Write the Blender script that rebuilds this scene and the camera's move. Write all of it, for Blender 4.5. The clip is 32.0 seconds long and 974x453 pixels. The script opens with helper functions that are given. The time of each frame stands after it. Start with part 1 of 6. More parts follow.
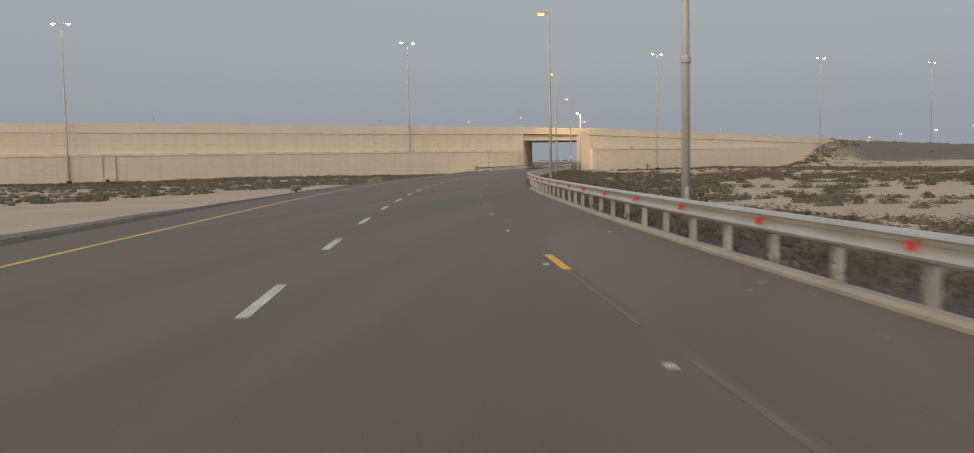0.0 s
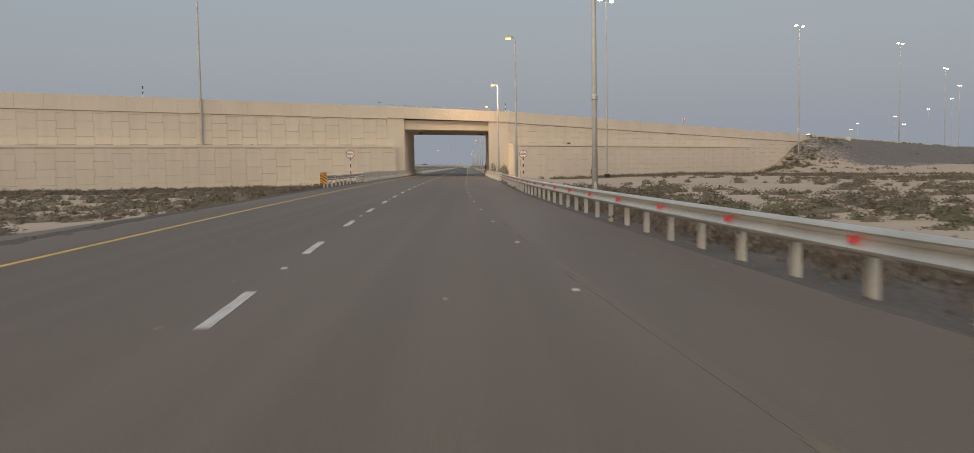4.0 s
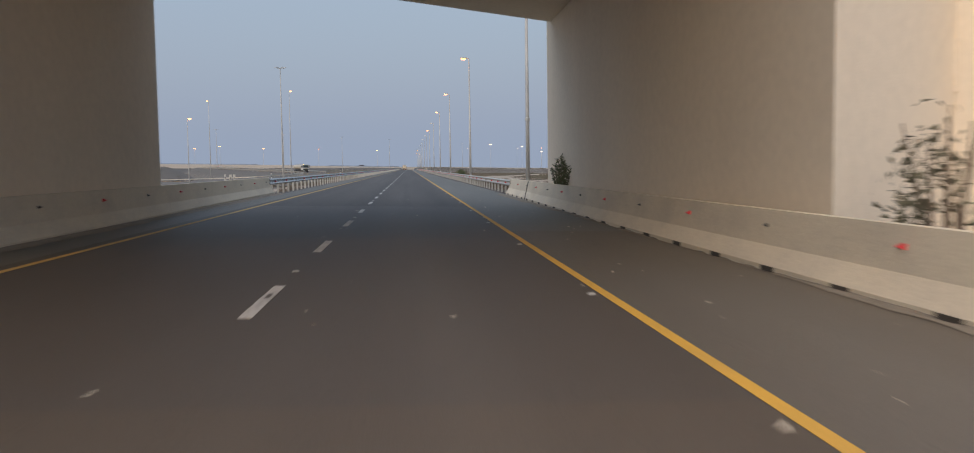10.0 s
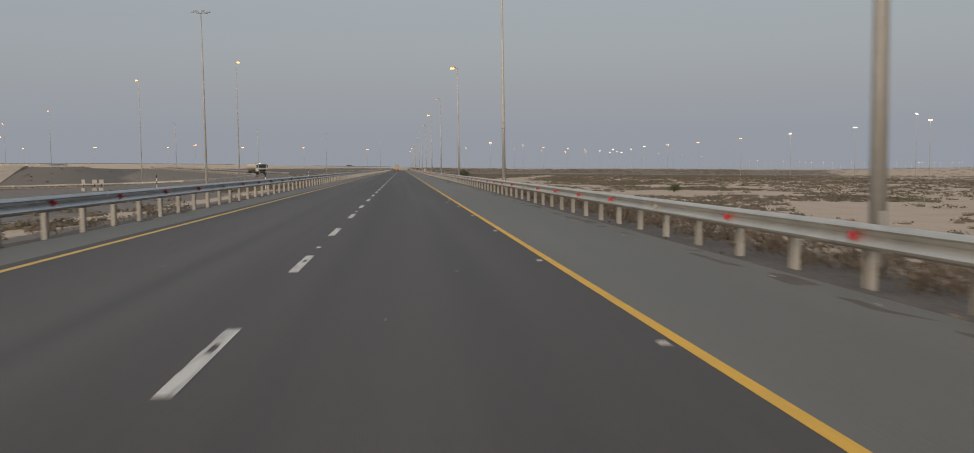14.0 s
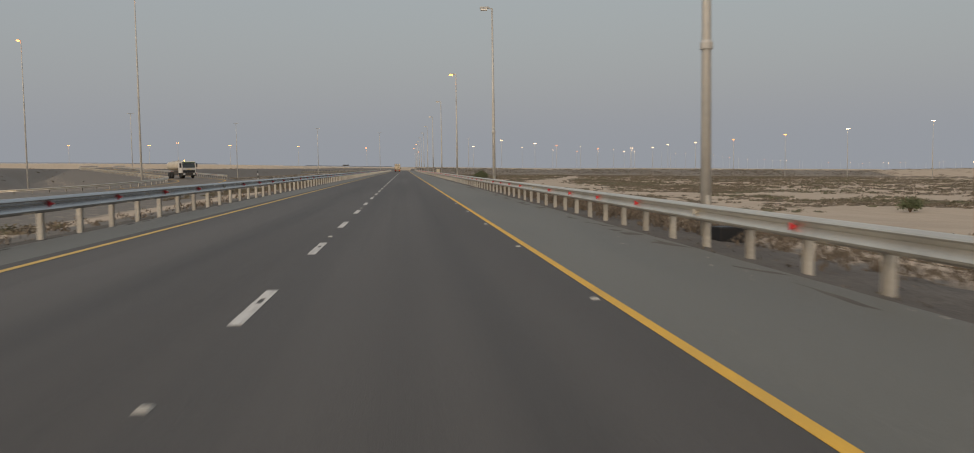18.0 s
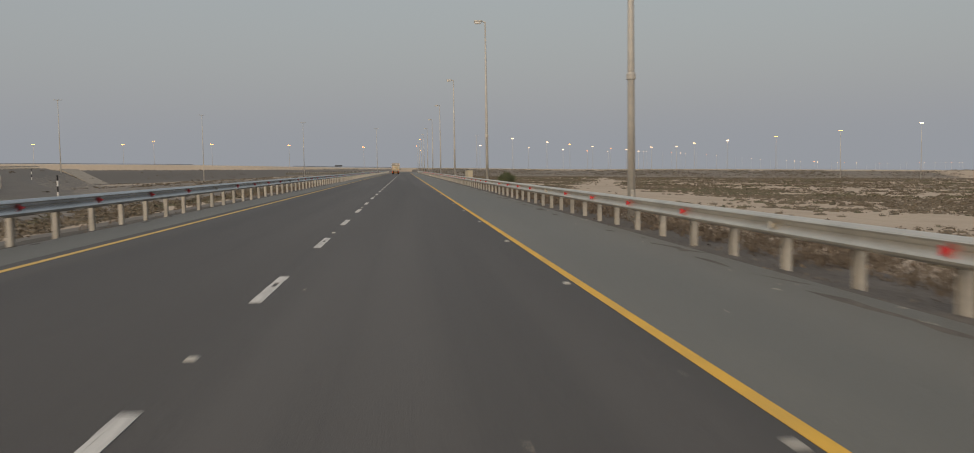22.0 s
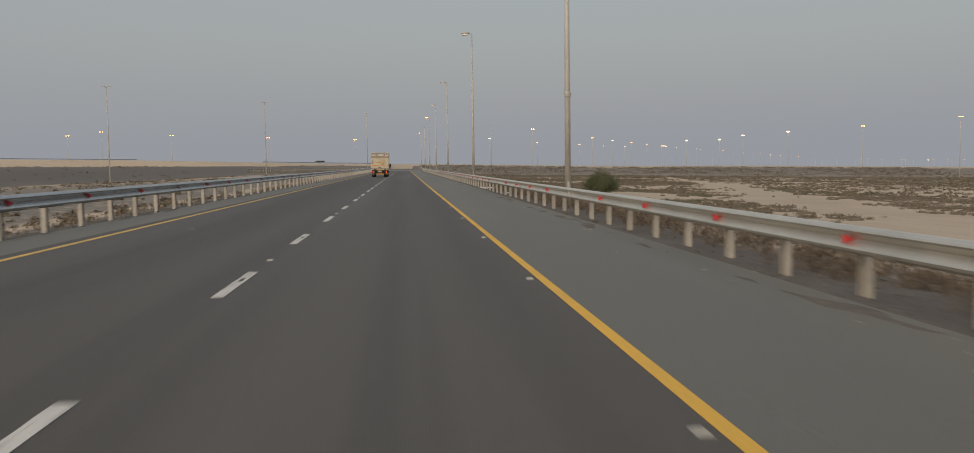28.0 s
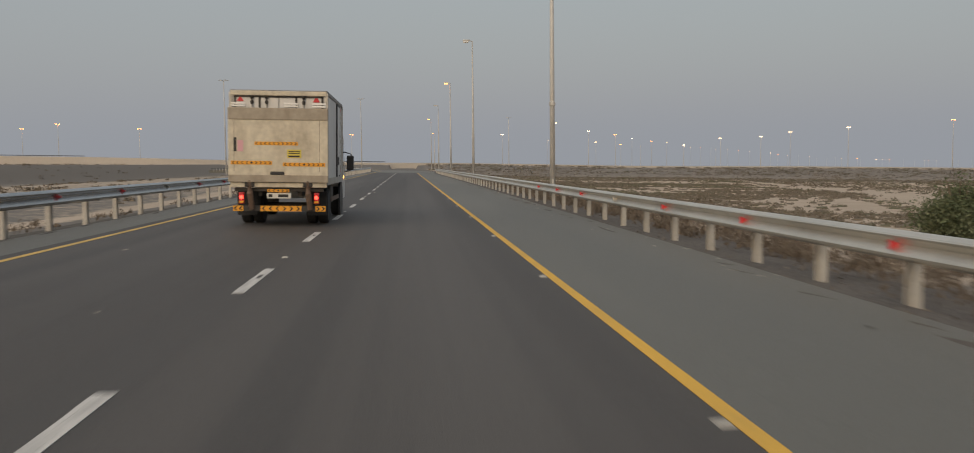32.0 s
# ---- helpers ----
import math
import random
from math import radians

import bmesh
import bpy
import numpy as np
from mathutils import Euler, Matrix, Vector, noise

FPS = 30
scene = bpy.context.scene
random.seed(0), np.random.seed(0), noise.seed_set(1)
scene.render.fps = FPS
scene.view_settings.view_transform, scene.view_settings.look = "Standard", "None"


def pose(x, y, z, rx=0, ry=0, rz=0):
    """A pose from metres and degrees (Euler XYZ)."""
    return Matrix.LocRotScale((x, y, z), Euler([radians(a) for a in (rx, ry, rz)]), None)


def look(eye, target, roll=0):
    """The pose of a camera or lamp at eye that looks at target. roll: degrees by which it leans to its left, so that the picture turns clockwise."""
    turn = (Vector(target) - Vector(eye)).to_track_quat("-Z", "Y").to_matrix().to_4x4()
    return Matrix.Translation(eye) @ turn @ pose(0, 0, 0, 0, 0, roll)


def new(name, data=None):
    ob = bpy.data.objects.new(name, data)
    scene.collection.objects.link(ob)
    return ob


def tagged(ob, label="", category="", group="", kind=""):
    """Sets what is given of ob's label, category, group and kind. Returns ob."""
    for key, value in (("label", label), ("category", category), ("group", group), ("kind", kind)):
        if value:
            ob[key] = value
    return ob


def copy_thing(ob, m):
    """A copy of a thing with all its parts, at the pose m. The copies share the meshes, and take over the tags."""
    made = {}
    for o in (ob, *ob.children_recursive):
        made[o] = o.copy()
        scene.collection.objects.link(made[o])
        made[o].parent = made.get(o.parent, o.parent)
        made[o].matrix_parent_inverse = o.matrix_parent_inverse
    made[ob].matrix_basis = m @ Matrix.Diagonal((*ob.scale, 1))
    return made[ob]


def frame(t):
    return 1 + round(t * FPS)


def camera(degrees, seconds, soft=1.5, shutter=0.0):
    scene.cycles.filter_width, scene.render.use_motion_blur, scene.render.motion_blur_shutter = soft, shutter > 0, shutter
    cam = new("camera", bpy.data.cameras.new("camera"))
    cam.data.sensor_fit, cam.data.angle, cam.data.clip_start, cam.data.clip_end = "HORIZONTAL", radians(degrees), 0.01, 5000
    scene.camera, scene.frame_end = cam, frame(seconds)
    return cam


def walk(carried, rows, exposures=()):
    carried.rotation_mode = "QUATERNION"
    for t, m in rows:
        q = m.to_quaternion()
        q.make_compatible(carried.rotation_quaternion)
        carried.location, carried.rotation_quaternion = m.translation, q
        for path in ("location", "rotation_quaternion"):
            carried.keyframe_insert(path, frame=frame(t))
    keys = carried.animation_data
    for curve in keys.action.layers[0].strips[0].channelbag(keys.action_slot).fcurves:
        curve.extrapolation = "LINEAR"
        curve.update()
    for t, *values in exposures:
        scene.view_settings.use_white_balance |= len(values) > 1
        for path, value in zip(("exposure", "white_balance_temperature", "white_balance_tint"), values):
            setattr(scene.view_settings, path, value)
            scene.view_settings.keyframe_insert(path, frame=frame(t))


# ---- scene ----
cam = camera(58.5, 32.0, soft=0.9, shutter=0.25)
# seconds, x, y, z, tilt, lean, turn
PATH = [
    (0.0, 15.12, -113.09, 1.361, 85.90, 1.08, 8.40),
    (0.5, 12.80, -103.17, 1.361, 85.90, 1.06, 7.19),
    (1.0, 10.66, -93.11, 1.361, 85.93, 1.08, 5.97),
    (1.5, 8.73, -82.94, 1.361, 85.94, 1.08, 4.76),
    (2.0, 7.00, -72.64, 1.361, 85.97, 1.12, 3.51),
    (2.5, 5.49, -62.28, 1.361, 85.97, 1.04, 2.28),
    (3.0, 4.20, -51.92, 1.361, 85.96, 1.02, 1.05),
    (3.5, 3.15, -41.55, 1.361, 85.98, 0.98, -0.18),
    (4.0, 2.30, -31.20, 1.361, 86.02, 0.93, -1.27),
    (4.5, 1.64, -20.83, 1.361, 86.04, 0.93, -2.21),
    (5.0, 1.13, -10.43, 1.361, 86.07, 0.96, -2.99),
    (5.5, 0.76, 0.00, 1.361, 86.09, 1.04, -3.65),
    (6.0, 0.49, 10.46, 1.361, 86.19, 1.02, -4.24),
    (6.5, 0.33, 20.92, 1.361, 86.30, 0.88, -4.71),
    (7.0, 0.24, 31.34, 1.361, 86.35, 0.66, -5.08),
    (7.5, 0.21, 41.71, 1.361, 86.33, 0.51, -5.30),
    (8.0, 0.21, 52.05, 1.361, 86.33, 0.54, -5.44),
    (8.5, 0.22, 62.35, 1.361, 86.16, 0.62, -5.38),
    (9.0, 0.21, 72.62, 1.361, 86.15, 0.65, -5.28),
    (9.5, 0.19, 82.85, 1.361, 86.09, 0.75, -5.15),
    (10.0, 0.14, 93.06, 1.361, 86.07, 0.81, -5.12),
    (10.5, 0.10, 103.28, 1.361, 86.09, 0.82, -5.10),
    (11.0, 0.05, 113.59, 1.361, 86.13, 0.84, -5.14),
    (11.5, 0.01, 123.97, 1.361, 86.04, 0.81, -5.22),
    (12.0, -0.01, 134.43, 1.361, 86.06, 0.73, -5.28),
    (12.5, -0.01, 144.92, 1.361, 86.08, 0.77, -5.40),
    (13.0, 0.00, 155.41, 1.361, 86.08, 0.77, -5.51),
    (13.5, 0.03, 165.89, 1.361, 86.13, 0.71, -5.59),
    (14.0, 0.07, 176.36, 1.361, 86.10, 0.77, -5.60),
    (14.5, 0.11, 186.85, 1.361, 86.09, 0.77, -5.57),
    (15.0, 0.13, 197.37, 1.361, 86.09, 0.79, -5.35),
    (15.5, 0.11, 207.92, 1.361, 86.09, 0.80, -5.25),
    (16.0, 0.09, 218.51, 1.361, 86.09, 0.81, -5.31),
    (16.5, 0.09, 229.10, 1.361, 86.10, 0.81, -5.45),
    (17.0, 0.10, 239.69, 1.361, 86.12, 0.83, -5.43),
    (17.5, 0.11, 250.27, 1.361, 86.14, 0.86, -5.44),
    (18.0, 0.12, 260.83, 1.361, 86.10, 0.78, -5.43),
    (18.5, 0.13, 271.42, 1.361, 86.10, 0.80, -5.37),
    (19.0, 0.13, 282.05, 1.361, 86.10, 0.80, -5.44),
    (19.5, 0.15, 292.72, 1.361, 86.10, 0.81, -5.46),
    (20.0, 0.16, 303.44, 1.361, 86.12, 0.90, -5.48),
    (20.5, 0.18, 314.18, 1.361, 86.12, 0.90, -5.44),
    (21.0, 0.19, 324.91, 1.361, 86.16, 0.90, -5.40),
    (21.5, 0.18, 335.62, 1.361, 86.12, 0.84, -5.36),
    (22.0, 0.18, 346.32, 1.361, 86.16, 0.82, -5.38),
    (22.5, 0.19, 357.03, 1.361, 86.16, 0.84, -5.45),
    (23.0, 0.21, 367.76, 1.361, 86.14, 0.64, -5.56),
    (23.5, 0.26, 378.53, 1.361, 86.20, 0.80, -5.66),
    (24.0, 0.31, 389.33, 1.361, 86.12, 0.79, -5.68),
    (24.5, 0.37, 400.15, 1.361, 86.11, 0.81, -5.72),
    (25.0, 0.44, 410.99, 1.361, 86.07, 0.82, -5.72),
    (25.5, 0.50, 421.84, 1.361, 86.07, 0.85, -5.64),
    (26.0, 0.53, 432.70, 1.361, 86.06, 0.83, -5.48),
    (26.5, 0.55, 443.59, 1.361, 86.04, 0.82, -5.42),
    (27.0, 0.55, 454.49, 1.361, 86.01, 0.80, -5.44),
    (27.5, 0.57, 465.41, 1.361, 85.96, 0.78, -5.50),
    (28.0, 0.59, 476.36, 1.361, 85.94, 0.78, -5.43),
    (28.5, 0.58, 487.30, 1.361, 85.97, 0.83, -5.25),
    (29.0, 0.56, 498.20, 1.361, 85.93, 0.87, -5.24),
    (29.5, 0.54, 509.07, 1.361, 85.95, 0.83, -5.21),
    (30.0, 0.52, 519.91, 1.361, 85.98, 0.78, -5.31),
    (30.5, 0.51, 530.72, 1.361, 85.97, 0.77, -5.26),
    (31.0, 0.48, 541.51, 1.361, 85.97, 0.72, -5.20),
    (31.5, 0.46, 552.29, 1.361, 85.94, 0.67, -5.16),
    (32.0, 0.43, 563.05, 1.361, 85.90, 0.54, -5.26),
]
walk(cam, [(t, pose(x, y, z, a, b, c)) for t, x, y, z, a, b, c in PATH],
     exposures=[(0.0, 0.82, 6280, 9), (3.2, 0.77, 6230, 9), (6.0, 0.79, 5980, 10), (7.5, 0.80, 5920, 10), (9.0, 0.83, 5800, 9), (10.2, 1.02, 5450, 10), (11.0, 1.22, 5330, 10), (11.5, 1.12, 5550, 10), (12.1, 0.80, 6150, 9), (13.5, 0.76, 6300, 10), (18.0, 0.76, 6540, 9), (22.0, 0.77, 6600, 9), (32.0, 0.77, 6540, 9)])

# ---------------------------------------------------------------- light: dusk under a hazy sky
world = bpy.data.worlds.new("dusk_sky")
scene.world = world
world.use_nodes = True
wn, wl = world.node_tree.nodes, world.node_tree.links
wn.clear()
sky = wn.new("ShaderNodeTexSky")
sky.sky_type, sky.sun_disc = "NISHITA", False
sky.sun_elevation, sky.sun_rotation = radians(9), radians(200)
sky.altitude, sky.air_density, sky.dust_density, sky.ozone_density = 0, 1.6, 7.0, 2.0
haze = wn.new("ShaderNodeMix")
haze.data_type = "RGBA"
haze.inputs[0].default_value = 0.78
haze.inputs[7].default_value = (1.80, 1.905, 2.11, 1)
bg = wn.new("ShaderNodeBackground")
bg.inputs[1].default_value = 0.125
wout = wn.new("ShaderNodeOutputWorld")
wl.new(sky.outputs[0], haze.inputs[6])
wl.new(haze.outputs[2], bg.inputs[0])
wl.new(bg.outputs[0], wout.inputs[0])

sun = new("low_sun", bpy.data.lights.new("low_sun", "SUN"))
sun.data.energy, sun.data.angle, sun.data.color = 1.02, radians(80), (1.0, 0.84, 0.67)
sun.matrix_world = look((-230, -240, 280), (0, 100, 0))


# ---------------------------------------------------------------- materials
def mat(name, base, rough=0.8, metal=0.0, grain=None, spread=0.25, stain=None, stain_scale=0.3, bump=0.0,
        bump_scale=30.0, rand=0.0, stretch=None, spec=0.5, streak=None, bump_along=None):
    """Base colour varied by a fine grain and by larger stains, with fine relief. stretch: scale of the stains along x, y, z."""
    m = bpy.data.materials.new(name)
    m.use_nodes = True
    n, l = m.node_tree.nodes, m.node_tree.links
    b = n["Principled BSDF"]
    b.inputs["Roughness"].default_value, b.inputs["Metallic"].default_value = rough, metal
    b.inputs["Specular IOR Level"].default_value = spec
    geo = n.new("ShaderNodeNewGeometry")
    col = n.new("ShaderNodeRGB")
    col.outputs[0].default_value = (*base, 1)
    out = col.outputs[0]

    def mixed(a, other, factor, blend="MIX"):
        x = n.new("ShaderNodeMix")
        x.data_type, x.blend_type = "RGBA", blend
        l.new(factor, x.inputs[0]) if not isinstance(factor, float) else setattr(x.inputs[0], "default_value", factor)
        l.new(a, x.inputs[6])
        if isinstance(other, tuple):
            x.inputs[7].default_value = (*other, 1)
        else:
            l.new(other, x.inputs[7])
        return x.outputs[2]

    def noise_tex(scale, detail=4.0, along=None):
        t = n.new("ShaderNodeTexNoise")
        t.inputs["Scale"].default_value, t.inputs["Detail"].default_value = scale, detail
        if along:
            mp = n.new("ShaderNodeMapping")
            mp.inputs["Scale"].default_value = along
            l.new(geo.outputs["Position"], mp.inputs[0])
            l.new(mp.outputs[0], t.inputs["Vector"])
        else:
            l.new(geo.outputs["Position"], t.inputs["Vector"])
        return t.outputs["Fac"]

    def ramp(v, lo, hi):
        r = n.new("ShaderNodeMapRange")
        r.inputs[1].default_value, r.inputs[2].default_value = lo, hi
        l.new(v, r.inputs[0])
        return r.outputs[0]

    if stain:
        out = mixed(out, stain, ramp(noise_tex(stain_scale, 5.0, stretch), 0.42, 0.68))
    if streak:
        out = mixed(out, streak, ramp(noise_tex(1.0, 4.0, (1.5, 0.012, 1)), 0.46, 0.82))
    if grain:
        dark = tuple(c * (1 - spread) for c in base)
        lite = tuple(min(1, c * (1 + spread)) for c in base)
        g = n.new("ShaderNodeMix")
        g.data_type = "RGBA"
        l.new(ramp(noise_tex(grain, 3.0), 0.3, 0.7), g.inputs[0])
        g.inputs[6].default_value, g.inputs[7].default_value = (*dark, 1), (*lite, 1)
        out = mixed(out, g.outputs[2], 0.5)
    if rand:
        info = n.new("ShaderNodeObjectInfo")
        h = n.new("ShaderNodeHueSaturation")
        r = n.new("ShaderNodeMapRange")
        r.inputs[3].default_value, r.inputs[4].default_value = 1 - rand, 1 + rand
        l.new(info.outputs["Random"], r.inputs[0])
        l.new(r.outputs[0], h.inputs["Value"])
        l.new(out, h.inputs["Color"])
        out = h.outputs[0]
    l.new(out, b.inputs["Base Color"])
    if bump:
        bp = n.new("ShaderNodeBump")
        bp.inputs["Strength"].default_value, bp.inputs["Distance"].default_value = bump, 0.02
        l.new(noise_tex(1.0 if bump_along else bump_scale, 4.0, bump_along), bp.inputs["Height"])
        l.new(bp.outputs[0], b.inputs["Normal"])
    return m


def glow(name, color, strength):
    m = bpy.data.materials.new(name)
    m.use_nodes = True
    b = m.node_tree.nodes["Principled BSDF"]
    b.inputs["Base Color"].default_value = (*color, 1)
    b.inputs["Emission Color"].default_value = (*color, 1)
    b.inputs["Emission Strength"].default_value = strength
    return m


ASPHALT = mat("asphalt", (0.124, 0.097, 0.068), 0.58, grain=60, spread=0.5, stain=(0.190, 0.152, 0.110), stain_scale=0.22, bump=0.5,
              bump_scale=90, stretch=(1.6, 0.07, 1), streak=(0.212, 0.172, 0.128))
NEW_ASPHALT = mat("darker_asphalt", (0.077, 0.069, 0.061), 0.66, grain=60, spread=0.5, stain=(0.143, 0.133, 0.121), stain_scale=0.22, bump=0.5,
                  bump_scale=90, stretch=(1.8, 0.06, 1), streak=(0.036, 0.035, 0.034))
SHOULDER = mat("shoulder_asphalt", (0.140, 0.136, 0.117), 0.58, grain=55, spread=0.45, stain=(0.205, 0.193, 0.162), stain_scale=0.3, bump=0.5,
               bump_scale=80, stretch=(1.3, 0.12, 1))
BEND_SHOULDER = mat("dusty_shoulder_asphalt", (0.138, 0.108, 0.077), 0.62, grain=55, spread=0.45, stain=(0.200, 0.168, 0.132), stain_scale=0.3, bump=0.5,
                    bump_scale=80, stretch=(1.3, 0.12, 1))
MIXED_ASPHALT = [mat("worn_mixed_asphalt", tuple(a + k * (b - a) for a, b in ((0.124, 0.077), (0.097, 0.069), (0.068, 0.061))), 0.6, grain=60, spread=0.5, stain=tuple(a + k * (b - a) for a, b in ((0.190, 0.143), (0.152, 0.133), (0.110, 0.121))),
                     stain_scale=0.22, bump=0.5, bump_scale=90, stretch=(1.7, 0.065, 1)) for k in (0.3, 0.6, 0.85)]
MIXED_SHOULDER = mat("worn_mixed_shoulder", (0.138, 0.120, 0.096), 0.6, grain=55, spread=0.45, stain=(0.202, 0.180, 0.147), stain_scale=0.3, bump=0.5, bump_scale=80, stretch=(1.3, 0.12, 1))
GRAVEL = mat("verge_gravel", (0.112, 0.098, 0.084), 0.95, grain=16, spread=0.75, stain=(0.180, 0.157, 0.133), stain_scale=0.6, bump=1.0, bump_scale=24)
DARK_GRAVEL = mat("dark_verge_gravel", (0.078, 0.070, 0.060), 0.95, grain=16, spread=0.7, stain=(0.125, 0.112, 0.095), stain_scale=0.6, bump=1.0, bump_scale=24)
STONE = mat("loose_brown_stone", (0.20, 0.172, 0.140), 0.95, grain=9, spread=0.5, stain=(0.12, 0.105, 0.09), stain_scale=2.0)
WHITE_PAINT = mat("white_road_paint", (0.62, 0.60, 0.56), 0.7, grain=25, spread=0.25, stain=(0.26, 0.25, 0.235), stain_scale=1.4, bump=0.3, stretch=(7, 0.8, 1))
YELLOW_PAINT = mat("yellow_road_paint", (0.76, 0.44, 0.055), 0.7, grain=25, spread=0.2, stain=(0.55, 0.34, 0.08), stain_scale=1.2, bump=0.3)
FADED_YELLOW = mat("faded_yellow_paint", (0.66, 0.43, 0.115), 0.7, grain=25, spread=0.25, stain=(0.46, 0.31, 0.10), stain_scale=1.2, bump=0.3)
WORN_YELLOW = mat("worn_yellow_paint", (0.18, 0.148, 0.105), 0.85, grain=20, spread=0.4, stain=(0.135, 0.122, 0.108), stain_scale=1.0, bump=0.4)
KERB = mat("dusty_kerb_concrete", (0.36, 0.32, 0.265), 0.92, grain=14, spread=0.2, stain=(0.25, 0.22, 0.18), stain_scale=0.8, bump=0.5)
FAR_WALL = mat("far_pale_wall", (0.45, 0.415, 0.37), 0.9, grain=0.5, spread=0.08, stain=(0.4, 0.36, 0.31), stain_scale=0.02)
STUD = mat("road_stud_plastic", (0.46, 0.44, 0.39), 0.4)
TAN = mat("tan_ribbed_concrete", (0.80, 0.70, 0.555), 0.9, grain=9, spread=0.08, stain=(0.72, 0.62, 0.485), stain_scale=0.5, bump=0.5,
          bump_along=(17, 17, 0.35), rand=0.02, stretch=(2.2, 2.2, 0.16))
TAN_SMOOTH = mat("tan_smooth_concrete", (0.82, 0.72, 0.57), 0.88, grain=6, spread=0.07, stain=(0.71, 0.605, 0.47), stain_scale=0.28, bump=0.25,
                 bump_scale=25, stretch=(1, 1, 0.3))
JOINT = mat("wall_joint_shadow_gap", (0.44, 0.365, 0.27), 0.95, grain=8, spread=0.2)
BARRIER = mat("cast_barrier_concrete", (0.72, 0.635, 0.49), 0.9, grain=18, spread=0.12, stain=(0.55, 0.49, 0.40), stain_scale=0.7, bump=0.4,
              stretch=(1, 1, 2.5))
STEEL = mat("galvanised_steel", (0.70, 0.645, 0.55), 0.33, 0.72, grain=10, spread=0.12, stain=(0.50, 0.46, 0.39), stain_scale=0.8, bump=0.1)
# Darker copy of STEEL: the left rails' shaded side is put into the colour.
SHADED_STEEL = mat("bare_galvanised_steel", (0.43, 0.43, 0.43), 0.27, 0.95, grain=10, spread=0.15, stain=(0.30, 0.295, 0.285), stain_scale=0.8, bump=0.1)
POST = mat("pale_post_paint", (0.50, 0.475, 0.425), 0.75, grain=16, spread=0.2, stain=(0.35, 0.32, 0.275), stain_scale=2.0, rand=0.08)
POLE = mat("galvanised_pole", (0.52, 0.505, 0.47), 0.6, 0.2, grain=6, spread=0.1, stain=(0.36, 0.345, 0.32), stain_scale=0.6)
DARK = mat("dark_metal", (0.035, 0.035, 0.037), 0.5, 0.3, grain=15, spread=0.2)
RUBBER = mat("black_rubber", (0.018, 0.018, 0.018), 0.8, grain=30, spread=0.4)
RED = mat("red_reflector", (0.62, 0.045, 0.055), 0.35, grain=20, spread=0.15)
SIGN_RED = mat("sign_red", (0.52, 0.022, 0.03), 0.4)
SIGN_WHITE = mat("sign_white", (0.78, 0.77, 0.74), 0.4)
BLACK = mat("black_paint", (0.015, 0.015, 0.016), 0.5)
AMBER = mat("amber_reflective", (0.75, 0.33, 0.015), 0.4)
SODIUM = glow("sodium_lamp_glass", (1.0, 0.31, 0.07), 3.6)
COOL = glow("white_lamp_glass", (1.0, 0.86, 0.60), 9.0)
WARM_FAR = glow("far_sodium_glass", (1.0, 0.31, 0.06), 6.5)
COOL_FAR = glow("far_white_glass", (1.0, 0.66, 0.34), 6.5)


